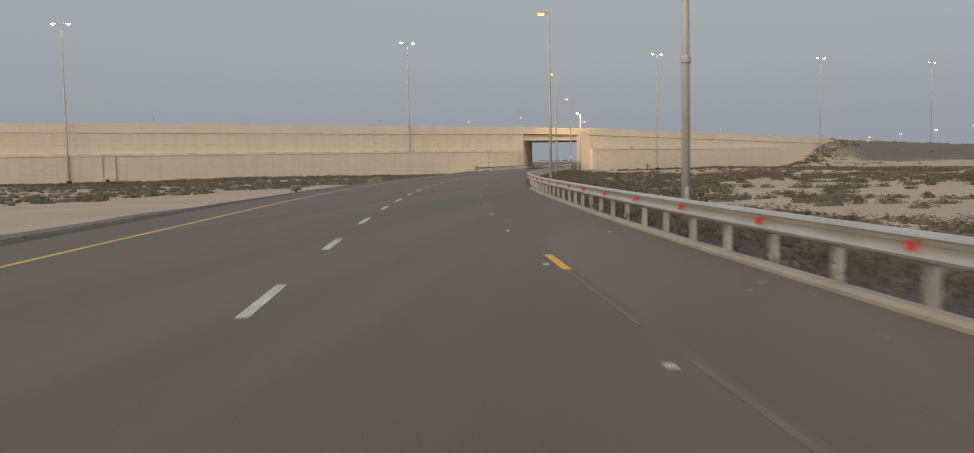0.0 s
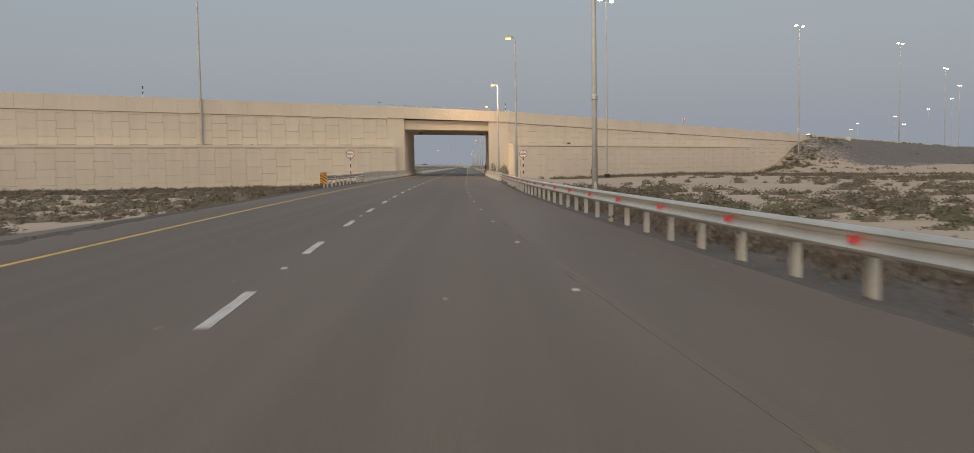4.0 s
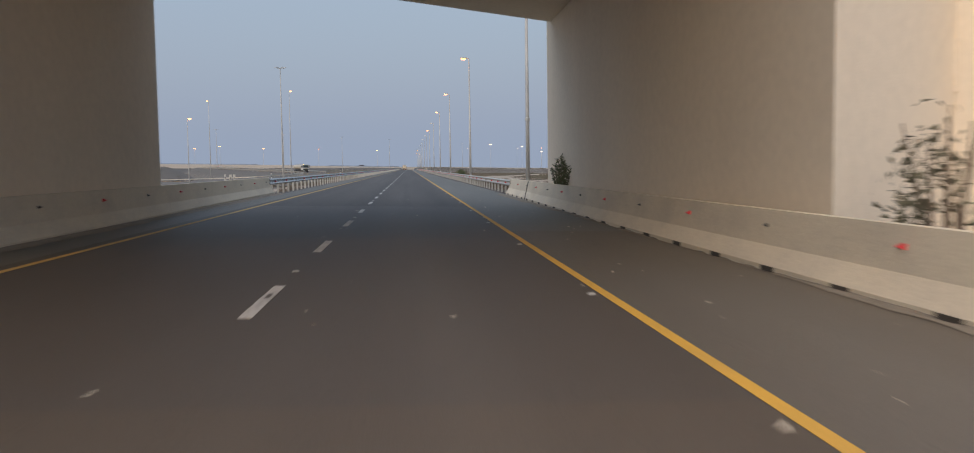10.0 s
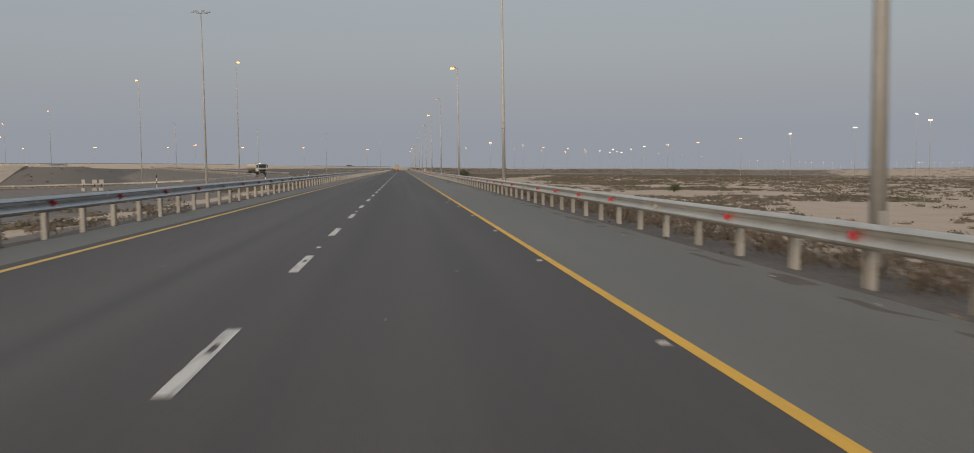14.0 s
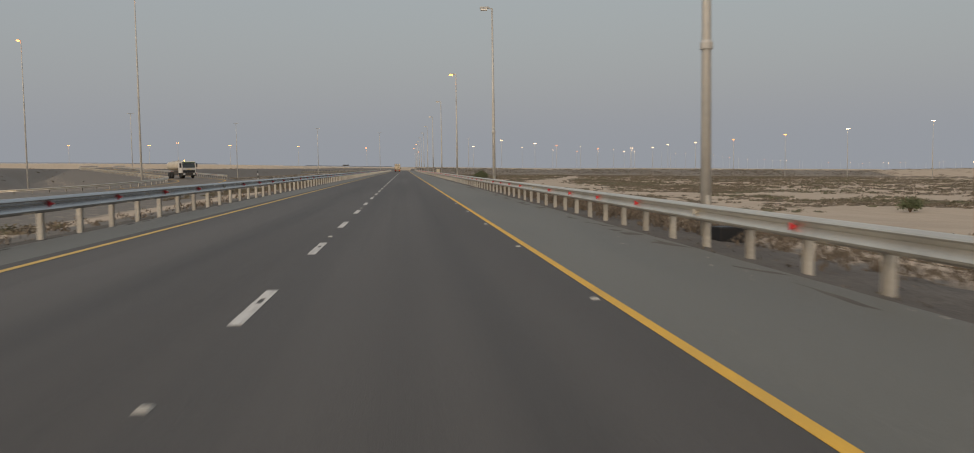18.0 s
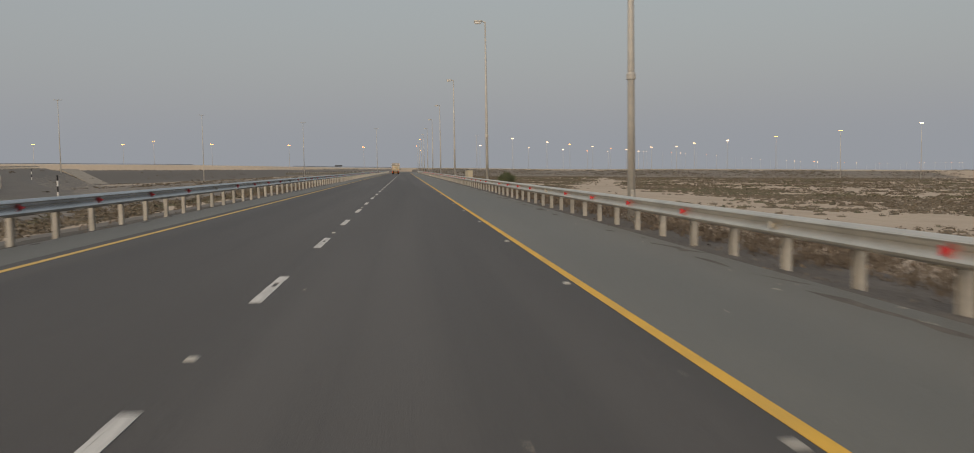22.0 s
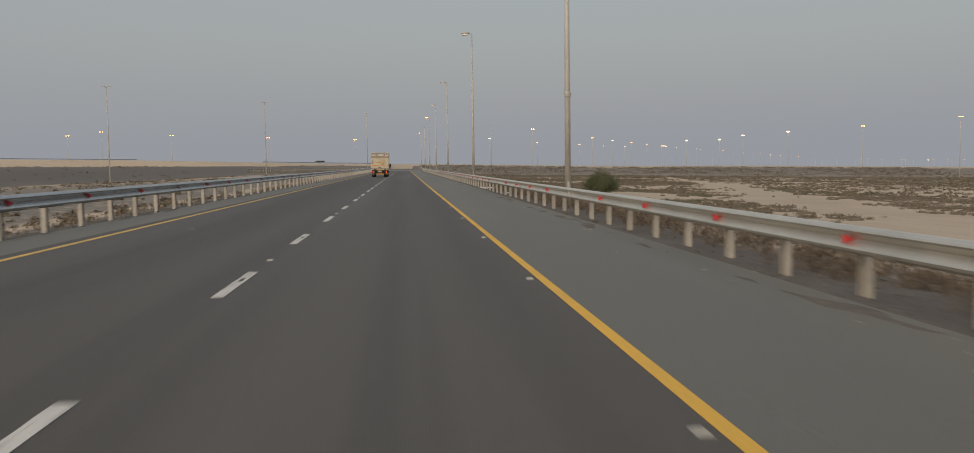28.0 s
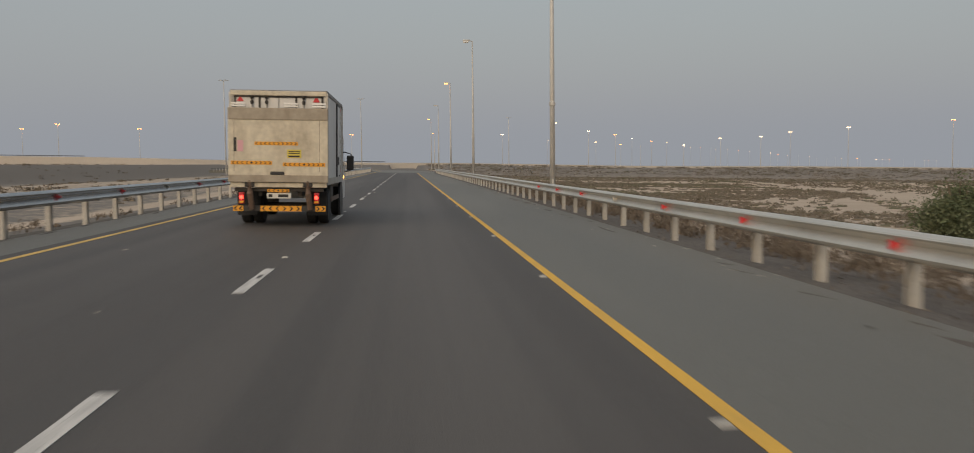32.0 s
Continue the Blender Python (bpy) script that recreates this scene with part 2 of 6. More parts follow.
# ---------------------------------------------------------------- mesh helpers
class Mesh:
    """Collects plain faces; part() or thing() turns them into one mesh object."""

    def __init__(self):
        self.v, self.f = [], []

    def add(self, verts, faces):
        k = len(self.v)
        self.v += [tuple(p) for p in verts]
        self.f += [tuple(i + k for i in f) for f in faces]
        return self

    def box(self, x0, x1, y0, y1, z0, z1, bevel=0.0):
        if bevel <= 0:
            return self.add([(x0, y0, z0), (x1, y0, z0), (x1, y1, z0), (x0, y1, z0), (x0, y0, z1), (x1, y0, z1), (x1, y1, z1), (x0, y1, z1)],
                            [(0, 3, 2, 1), (4, 5, 6, 7), (0, 1, 5, 4), (1, 2, 6, 5), (2, 3, 7, 6), (3, 0, 4, 7)])
        b = min(bevel, (x1 - x0) / 2.1, (y1 - y0) / 2.1, (z1 - z0) / 2.1)
        bm = bmesh.new()
        bmesh.ops.create_cube(bm, size=1, matrix=Matrix.Translation(((x0 + x1) / 2, (y0 + y1) / 2, (z0 + z1) / 2)) @ Matrix.Diagonal((x1 - x0, y1 - y0, z1 - z0, 1)))
        bmesh.ops.bevel(bm, geom=bm.edges[:], offset=b, segments=2, affect="EDGES", profile=0.6)
        bm.verts.index_update()
        self.add([v.co for v in bm.verts], [[v.index for v in f.verts] for f in bm.faces])
        bm.free()
        return self

    def ring(self, sections, closed=True, caps=True):
        """Skins a list of equal-length point rings."""
        n = len(sections[0])
        verts = [p for s in sections for p in s]
        faces = []
        for a in range(len(sections) - 1):
            for i in range(n if closed else n - 1):
                j = (i + 1) % n
                faces.append((a * n + i, a * n + j, (a + 1) * n + j, (a + 1) * n + i))
        if caps and closed:
            faces.append(tuple(reversed(range(n))))
            faces.append(tuple(range((len(sections) - 1) * n, len(sections) * n)))
        return self.add(verts, faces)

    def tube(self, points, radii, sides=10):
        pts = [Vector(p) for p in points]
        if not hasattr(radii, "__len__"):
            radii = [radii] * len(pts)
        secs = []
        for i, (p, r) in enumerate(zip(pts, radii)):
            d = (pts[min(i + 1, len(pts) - 1)] - pts[max(i - 1, 0)]).normalized()
            a = d.cross(Vector((0, 0, 1)))
            a = a.normalized() if a.length > 1e-4 else Vector((1, 0, 0))
            b = d.cross(a)
            secs.append([p + r * (math.cos(2 * math.pi * k / sides) * a + math.sin(2 * math.pi * k / sides) * b) for k in range(sides)])
        return self.ring(secs)

    def lathe(self, profile, center, axis="z", sides=20):
        """profile: (radius, along) pairs."""
        c = Vector(center)
        secs = []
        for r, h in profile:
            ring = []
            for k in range(sides):
                ca, sa = r * math.cos(2 * math.pi * k / sides), r * math.sin(2 * math.pi * k / sides)
                ring.append(c + Vector({"z": (ca, sa, h), "y": (ca, h, -sa), "x": (h, ca, sa)}[axis]))
            secs.append(ring)
        return self.ring(secs)

    def data(self, name, material, smooth=False):
        me = bpy.data.meshes.new(name)
        me.from_pydata(self.v, [], self.f)
        me.materials.append(material)
        if smooth:
            me.polygons.foreach_set("use_smooth", [True] * len(me.polygons))
        me.update()
        return me


def part(name, mesh, material, parent, label="", smooth=False):
    me = mesh if isinstance(mesh, bpy.types.Mesh) else mesh.data(name, material, smooth)
    ob = new(name, me)
    ob.parent = parent
    return tagged(ob, label=label)


def thing(name, mesh, material, label, category, group="", kind="", smooth=False):
    return tagged(new(name, mesh.data(name, material, smooth) if mesh else None), label, category, group, kind)


def base(name, label, category, group="", kind="", at=None):
    ob = tagged(new(name), label, category, group, kind)
    ob.empty_display_size = 0.3
    if at is not None:
        ob.matrix_world = at
    return ob


# ---------------------------------------------------------------- the road's own line
TURN_S, TURN_H = (0, 21, 42, 64, 85, 160, 230), (0, 0.7, 1.7, 3.2, 5.2, 13.8, 22)
_s = np.arange(0, 231.0)
_h = np.radians(np.interp(_s + 0.5, TURN_S, TURN_H))
_cx = np.r_[0.0, np.cumsum(np.sin(_h))]
_cy = np.r_[42.0, 42 - np.cumsum(np.cos(_h))]
_n = np.arange(0, 232.0)
FALL = 0.022


def fall(u):
    return -FALL * max(-7.6, min(6.4, u))


def heading(v):
    return radians(float(np.interp(42 - v, TURN_S, TURN_H))) if v < 42 else 0.0


def along(v, u, z=None):
    """A place at station v along the road and u metres to the right of its line; z from the road's crossfall unless given as a height above it."""
    s = 42 - v
    zz = fall(u) + (z or 0.0)
    if s <= 0:
        return Vector((u, v, zz))
    a = heading(v)
    return Vector((float(np.interp(s, _n, _cx)) + u * math.cos(a), float(np.interp(s, _n, _cy)) + u * math.sin(a), zz))


def stand(v, u, z=0.0, turn=0.0):
    """A pose at a road station, turned with the road."""
    p = along(v, u, z)
    return pose(p.x, p.y, p.z, 0, 0, math.degrees(heading(v)) + turn)


def stations(v0, v1, step):
    out = list(np.arange(v0, v1, step))
    return [float(v) for v in out] + [float(v1)]


def inner_edge(v):
    """Offset of the inner edge line, which swings out round the bend."""
    return float(np.interp(v, (-104, -94, -60, -40, -30, -16, 20, 45), (-5.05, -5.0, -5.42, -5.57, -5.56, -5.32, -5.1, -5.06)))


def lane_line(v):
    """Offset of the broken line between the lanes."""
    return float(np.interp(v, (-104, -80, -60, -40, -28, 5, 20), (-1.02, -1.10, -1.30, -1.53, -1.60, -1.42, -1.36)))


def outer_edge(v):
    """Offset of the outer edge line."""
    return float(np.interp(v, (-104, -90, -57, -20, 20), (2.50, 2.42, 2.24, 2.20, 2.30)))


def rail_line(v):
    """Offset of the guardrail beside the hard shoulder."""
    return float(np.interp(v, (-104, -80, -60, -38, 20, 45, 60), (5.46, 5.44, 5.16, 5.0, 5.25, 5.5, 5.55)))


def at_v(u, v):
    return u(v) if callable(u) else u


def strip(v0, v1, u0, u1, z0, z1, step=6.0):
    """A band of the road between two offsets, z0 to z1 above the crossfall."""
    m = Mesh()
    vs = stations(v0, min(v1, 62), step) if v0 < 42 else [v0]
    if v1 > 62:
        vs = vs + ([v1] if v1 - vs[-1] < 200 else stations(vs[-1] + 100, v1, 100))
    m.ring([[along(v, at_v(u0, v), z0), along(v, at_v(u1, v), z0), along(v, at_v(u1, v), z1), along(v, at_v(u0, v), z1)] for v in vs])
    return m


# ---------------------------------------------------------------- the ground
WALL_A, WALL_D, WALL_N = Vector((-6.30, 95.10, 0)), Vector((0.804, 0.5946, 0)), Vector((0.5946, -0.804, 0))

WALL_BEND, WALL_D2, WALL_N2 = 18.8, Vector((0.7547, 0.6561, 0)), Vector((0.6561, -0.7547, 0))


def wall_at(w, out=0.0, z=0.0):
    """A place on the flyover's front: w along it to the east, out towards the open side."""
    if w <= WALL_BEND:
        p = WALL_A + WALL_D * w + WALL_N * out
    else:
        p = WALL_A + WALL_D * WALL_BEND + WALL_D2 * (w - WALL_BEND) + WALL_N2 * out
    return Vector((p.x, p.y, z))


def road_u(x, y):
    """Offset from the road's line, for arrays."""
    x, y = np.asarray(x, float), np.asarray(y, float)
    u = x.copy()
    low = y < 42
    if low.any():
        s = np.clip(42 - y[low], 0, 231)
        cx = np.interp(s * 1.0, 42 - _cy, _cx)
        a = np.radians(np.interp(s, TURN_S, TURN_H))
        u[low] = (x[low] - cx) * np.cos(a)
    return u


def smooth01(t):
    t = np.clip(t, 0, 1)
    return t * t * (3 - 2 * t)


def seg_dist(x, y, a, b):
    ax, ay, bx, by = a[0], a[1], b[0], b[1]
    t = np.clip(((x - ax) * (bx - ax) + (y - ay) * (by - ay)) / ((bx - ax) ** 2 + (by - ay) ** 2), 0, 1)
    return np.hypot(x - ax - t * (bx - ax), y - ay - t * (by - ay)), t


def waves(x, y):
    return (np.sin(x * 0.31 + 1.3 * np.sin(y * 0.13)) * np.sin(y * 0.27 + 1.1 * np.sin(x * 0.17)) * 0.10
            + np.sin(x * 0.071 + y * 0.043) * np.sin(y * 0.061 - x * 0.022) * 0.16)


RIDGE = ((82.5, 168.6), (310.0, 366.4))
BANK = ((-330, 507, 4.0), (-134, 474, 3.7), (-110, 470, 3.3), (-146, 560, 3.4), (-150, 640, 3.1), (-135, 697, 2.8), (-122, 800, 2.6), (-100, 900, 2.4), (-88, 965, 2.4), (-60, 980, 1.7), (-28, 985, 0.9))
RAMP = ((-122, 640, 3.4), (-103, 565, 2.7), (-78, 508, 1.6), (-58, 465, 0.8), (-40, 424, 0.1), (-31, 398, -0.3), (-35, 377, -0.9), (-52, 368, -1.5), (-80, 380, -2.0), (-120, 398, -2.5), (-180, 420, -3.0), (-270, 450, -3.4))


def verge_level(u, y, z):
    """Puts the gravel verges behind the rails at their height under the road's edge."""
    ur = u - np.interp(y, (-104, -80, -60, -38, 20, 45, 60), (5.46, 5.44, 5.16, 5.0, 5.25, 5.5, 5.55))
    z = np.where((ur > -1.0) & (ur < 3.2), np.interp(ur, (-0.7, -0.3, 0.15, 0.9, 1.7, 2.6, 3.2), (-0.11, -0.15, -0.18, -0.22, -0.32, -0.42, -0.46)), z)
    ul = -u - 6.92
    z = np.where((ul > -0.8) & (ul < 3.2) & (y > 120), np.interp(ul, (-0.5, 0.0, 0.7, 1.5, 2.4, 3.2), (0.12, 0.04, -0.01, -0.16, -0.34, -0.44)), z)
    return np.where((ul > -0.8) & (ul < 4.2) & (y <= 120), np.interp(ul, (-0.4, 0.5, 1.7, 3.0, 4.2), (0.13, 0.09, -0.08, -0.28, -0.44)), z)


def terrain(x, y):
    x, y = np.asarray(x, float), np.asarray(y, float)
    u = road_u(x, y)
    side = np.where(u > 0, u - 6.2, -u - 7.2)
    z = -0.28 - 0.12 * smooth01(side / 2.0) - 0.55 * smooth01((side - 1.5) / 9.0) - 1.2 * smooth01((side - 40) / 260) - 0.0125 * np.maximum(u - 45, 0) - 1.7 * smooth01((-x - 34) / 60) * smooth01((y - 170) / 80) * (1 - smooth01((y - 900) / 60))
    behind = smooth01((-((x - 8.8) * WALL_N2.x + (y - 106.3) * WALL_N2.y) - 8) / 50) * (u > 0)
    z = z - behind * (2.5 * smooth01((u - 7.5) / 19) + 0.8 * smooth01((u - 26) / 30) + 0.0030 * np.maximum(u - 60, 0))
    z = z + waves(x, y) * smooth01((side - 2.0) / 10)
    z = verge_level(u, y, z)
    d, t = seg_dist(x, y, *RIDGE)
    top = 6.6 - 6.0 * t
    lumps = (0.9 + 2.2 * (t < 0.004)) * waves(x * 3.1, y * 3.1)
    nose = np.clip(((RIDGE[0][0] - x) * 0.7547 + (RIDGE[0][1] - y) * 0.6561) / np.maximum(d, 0.1), 0, 1)
    z = np.maximum(z, np.maximum(top - np.maximum(d - 1.8, 0) / (1.75 + 0.65 * nose), np.where(d < 27, 1.3 * (1 - d / 27) - 0.75, -99.0)) + np.where(d < 40, lumps, 0.0))
    for line, half in ((BANK, 9.0), (RAMP, 7.5)):
        for a, b in zip(line[:-1], line[1:]):
            d, t = seg_dist(x, y, a, b)
            z = np.maximum(z, a[2] + t * (b[2] - a[2]) - 0.06 - np.maximum(d - half, 0) / 2.2)
    d, t = seg_dist(x, y, (-900, 1010), (900, 1030))
    bank_top = np.interp(x, (-60, -29, 40, 90, 136, 200, 420), (2.4, 2.0, 1.1, -0.4, -1.4, -2.0, -6.0))
    return np.maximum(z, bank_top - np.maximum(d - np.interp(x, (-75, -60), (14, 34)), 0) / np.interp(x, (-75, -60), (2.2, 9.0)))


def axis(breaks):
    out = []
    for a, b, step in breaks:
        out += list(np.arange(a, b, step))
    return np.array(out + [breaks[-1][1]])


gx = axis([(-4200, -700, 350), (-700, -220, 40), (-220, -60, 3.0), (-60, -14, 2.2), (-14, 16, 1.0), (16, 60, 2.2), (60, 180, 5), (180, 420, 20), (420, 1000, 90), (1000, 4600, 400)])
gy = axis([(-500, -140, 60), (-140, 50, 3.0), (50, 240, 4.0), (240, 680, 7.0), (680, 800, 6), (800, 1100, 20), (1100, 2000, 100), (2000, 4700, 450)])
XX, YY = np.meshgrid(gx, gy)
ZZ = terrain(XX, YY)
under = (road_u(XX, YY) > -7.6) & (road_u(XX, YY) < 5.9)
ZZ = np.where(under, np.minimum(ZZ, -0.34), ZZ)
hem = ((road_u(XX, YY) > 4.0) & (road_u(XX, YY) < 8.4)) | ((road_u(XX, YY) < -5.9) & (road_u(XX, YY) > -10.6))
ZZ = np.where(hem, ZZ - 0.22, ZZ)
nx, ny = len(gx), len(gy)
quads = [(j * nx + i, j * nx + i + 1, (j + 1) * nx + i + 1, (j + 1) * nx + i) for j in range(ny - 1) for i in range(nx - 1)]


def ground_material():
    """Pale sand with darker crusted patches, grey gravel near the road and on the banks."""
    m = mat("desert_sand", (0.46, 0.375, 0.285), 0.95, grain=5, spread=0.16, stain=(0.35, 0.277, 0.208), stain_scale=0.12, bump=0.9, bump_scale=5, streak=(0.315, 0.254, 0.194))
    n, l = m.node_tree.nodes, m.node_tree.links
    b = n["Principled BSDF"]
    at = n.new("ShaderNodeAttribute")
    at.attribute_name = "gravel"
    geo = n.new("ShaderNodeNewGeometry")
    nz = n.new("ShaderNodeTexNoise")
    nz.inputs["Scale"].default_value, nz.inputs["Detail"].default_value = 1.4, 6
    l.new(geo.outputs["Position"], nz.inputs["Vector"])
    ad = n.new("ShaderNodeMath")
    ad.operation = "ADD"
    l.new(at.outputs["Fac"], ad.inputs[0])
    l.new(nz.outputs["Fac"], ad.inputs[1])
    mr = n.new("ShaderNodeMapRange")
    mr.inputs[1].default_value, mr.inputs[2].default_value = 0.86, 1.14
    l.new(ad.outputs[0], mr.inputs[0])
    g2 = n.new("ShaderNodeTexNoise")
    g2.inputs["Scale"].default_value, g2.inputs["Detail"].default_value = 9, 5
    l.new(geo.outputs["Position"], g2.inputs["Vector"])
    gm = n.new("ShaderNodeMix")
    gm.data_type = "RGBA"
    l.new(g2.outputs["Fac"], gm.inputs[0])
    gm.inputs[6].default_value, gm.inputs[7].default_value = (0.098, 0.090, 0.080, 1), (0.215, 0.194, 0.168, 1)
    mx = n.new("ShaderNodeMix")
    mx.data_type = "RGBA"
    old = b.inputs["Base Color"].links[0].from_socket
    l.new(mr.outputs[0], mx.inputs[0])
    l.new(old, mx.inputs[6])
    l.new(gm.outputs[2], mx.inputs[7])
    l.new(mx.outputs[2], b.inputs["Base Color"])
    return m


gm_mesh = bpy.data.meshes.new("ground")
gm_mesh.from_pydata(np.stack([XX.ravel(), YY.ravel(), ZZ.ravel()], -1).tolist(), [], quads)
SAND = ground_material()
gm_mesh.materials.append(SAND)
gm_mesh.polygons.foreach_set("use_smooth", [True] * len(quads))
uu = road_u(XX, YY)
near = 1 - smooth01((np.where(uu > 0, uu - 6.0, -uu - 7.6) - np.where(uu < 0, np.where(YY > 150, 2.6, np.interp(YY, (-60, -40, -15, 0, 20), (5.8, 5.9, 7.0, 6.8, 1.2))), 0.6)) / np.where(uu > 0, np.where(YY > 150, 4.0, 7.0), np.where(YY > 150, 2.6, 1.6)))
dr = seg_dist(XX, YY, *RIDGE)[0]
bank = np.zeros_like(near)
for _a, _b in zip(BANK[:-1], BANK[1:]):
    _d, _t = seg_dist(XX, YY, _a, _b)
    bank = np.maximum(bank, 1 - smooth01((_d - 16) / 22))
for _a, _b in zip(RAMP[:-1], RAMP[1:]):
    _d, _t = seg_dist(XX, YY, _a, _b)
    bank = np.maximum(bank, 1 - smooth01((_d - 9) / 6))
loop_side = smooth01((-XX - 12.3) / 4) * smooth01((YY - 150) / 20) * (0.70 - 0.08 * smooth01((YY - 340) / 60)) * (1 - 0.35 * smooth01((YY - 620) / 60) + 0.5 * smooth01((YY - 740) / 80)) * (1 - smooth01((YY - 940) / 40))
nose = smooth01((92 - XX) / 9) * 0.30
df = seg_dist(XX, YY, (-900, 1010), (900, 1030))[0]
far_bank = (1 - smooth01((df - 75) / 40)) * (XX > -60) * (XX < 420)
gr = np.maximum.reduce([near, 0.62 * far_bank, (1 - smooth01((dr - 12.5) / 5)) * (0.72 - 0.5 * nose), bank, loop_side])
at = gm_mesh.attributes.new("gravel", "FLOAT", "POINT")
at.data.foreach_set("value", gr.ravel().astype(np.float32))
ground = tagged(new("ground", gm_mesh), "pale desert sand with grey gravel beside the road", "ground", kind="structure")

# ---------------------------------------------------------------- the carriageway
ROAD0, ROAD1, MARKS_END = -170.0, 716.0, 711.5
thing("road", strip(ROAD0, 88.0, lambda v: inner_edge(v) - 0.3, lambda v: outer_edge(v) + 0.1, -0.30, 0.0), ASPHALT, "worn brownish asphalt carriageway up to the flyover", "road", kind="structure")
for (v0, v1), material in zip(((88.0, 98.0), (98.0, 110.0), (110.0, 124.0)), MIXED_ASPHALT):
    thing("road_under_flyover", strip(v0, v1, lambda v: inner_edge(v) - 0.3, 2.31, -0.30, 0.0), material, "worn asphalt darkening towards the newer surface", "road", kind="structure")
thing("road_beyond", strip(124.0, ROAD1, lambda v: inner_edge(v) - 0.3, lambda v: outer_edge(v) + 0.01 - 0.05 * min(1, max(0, (v - 470) / 60)), -0.30, 0.0), NEW_ASPHALT, "newer dark asphalt carriageway beyond the flyover", "road", kind="structure")
thing("shoulder_right", strip(ROAD0, 88.0, lambda v: outer_edge(v) + 0.1, lambda v: rail_line(v) - 0.3, -0.30, -0.004), BEND_SHOULDER, "dusty brown asphalt hard shoulder round the bend", "road shoulder", kind="structure")
thing("shoulder_under_flyover", strip(88.0, 112.0, 2.31, lambda v: rail_line(v) - 0.3, -0.30, -0.004), MIXED_SHOULDER, "worn dusty hard shoulder under the flyover", "road shoulder", kind="structure")
thing("shoulder_right_beyond", strip(112.0, ROAD1, lambda v: outer_edge(v) + 0.01 - 0.05 * min(1, max(0, (v - 470) / 60)), lambda v: rail_line(v) - 0.3, -0.30, -0.004), SHOULDER, "worn grey asphalt hard shoulder beyond the flyover", "road shoulder", kind="structure")
thing("shoulder_left", strip(ROAD0, 104.0, lambda v: inner_edge(v) - 1.5, lambda v: inner_edge(v) - 0.3, -0.30, -0.004), BEND_SHOULDER, "narrow brown asphalt inner shoulder round the bend", "road shoulder", kind="structure")
thing("shoulder_left_beyond", strip(104.0, ROAD1, lambda v: inner_edge(v) - 1.4, lambda v: inner_edge(v) - 0.3, -0.30, -0.004), SHOULDER, "narrow grey asphalt inner shoulder", "road shoulder", kind="structure")


def band(v0, v1, u0, u1, z=0.004, step=4.0):
    m = Mesh()
    vs = stations(v0, min(v1, 62), step) if v0 < 42 else [v0]
    if v1 > 62:
        vs.append(v1)
    return m.ring([[along(v, at_v(u0, v), 0.0005), along(v, at_v(u1, v), 0.0005), along(v, at_v(u1, v), z), along(v, at_v(u0, v), z)] for v in vs])


marks = base("lane_line", "broken white lane line between the two lanes", "lane line", kind="structure")


def worn_dash(seed):
    """A painted dash with its middle worn through in patches."""
    rng, m, n = random.Random(seed), Mesh(), 18
    for k, (x0, x1, keep) in enumerate(((-0.062, -0.026, 0.995), (-0.026, 0.026, 0.975), (0.026, 0.062, 0.995))):
        a, on = 0, True
        while a < n:
            b = min(n, a + rng.randint(1, 3))
            on = rng.random() < keep
            if on:
                m.box(x0 + rng.uniform(-0.004, 0.004), x1, -1.08 + 2.16 * a / n, -1.08 + 2.16 * b / n, 0, 0.005)
            a = b
    return m.data("dash", WHITE_PAINT)


dash_meshes = [worn_dash(i) for i in range(7)]
DASH_V, DASH_P = 27.62, 6.202
for k in range(-31, 111):
    v = DASH_V + DASH_P * (k + float(np.interp(k, (-30, -21, -11, -9, -3, 0), (-0.64, -0.437, -0.20, -0.146, -0.02, 0))))
    o = part("dash", dash_meshes[(k * 5 + k * k) % 7], None, marks)
    o.matrix_world = stand(v, lane_line(v), 0.0005) @ pose(0, 0, 0, 0, math.degrees(math.atan(FALL)), 0)
stud_mesh = Mesh().add([(-.045, -.045, 0), (.045, -.045, 0), (.045, .045, 0), (-.045, .045, 0), (-.03, -.02, .018), (.03, -.02, .018), (.03, .02, .018), (-.03, .02, .018)],
                       [(0, 1, 5, 4), (1, 2, 6, 5), (2, 3, 7, 6), (3, 0, 4, 7), (4, 5, 6, 7)]).data("road_stud", STUD)
for line, group, step, shift in ((lane_line, "studs in the lane line", 2, 0.4), (lambda v: outer_edge(v) - 0.2, "studs along the edge line", 1, 0.05)):
    for k in range(-30 // step, 110 // step):
        o = tagged(new("road_stud", stud_mesh), "pale reflective road stud on the asphalt", "road stud", group)
        v = DASH_V + DASH_P * (step * k + shift)
        o.matrix_world = stand(v, line(v), 0.0005)
thing("edge_line_left", band(ROAD0, ROAD1, lambda v: inner_edge(v) - 0.058, lambda v: inner_edge(v) + 0.058), FADED_YELLOW, "solid yellow inner edge line", "edge line", kind="structure")
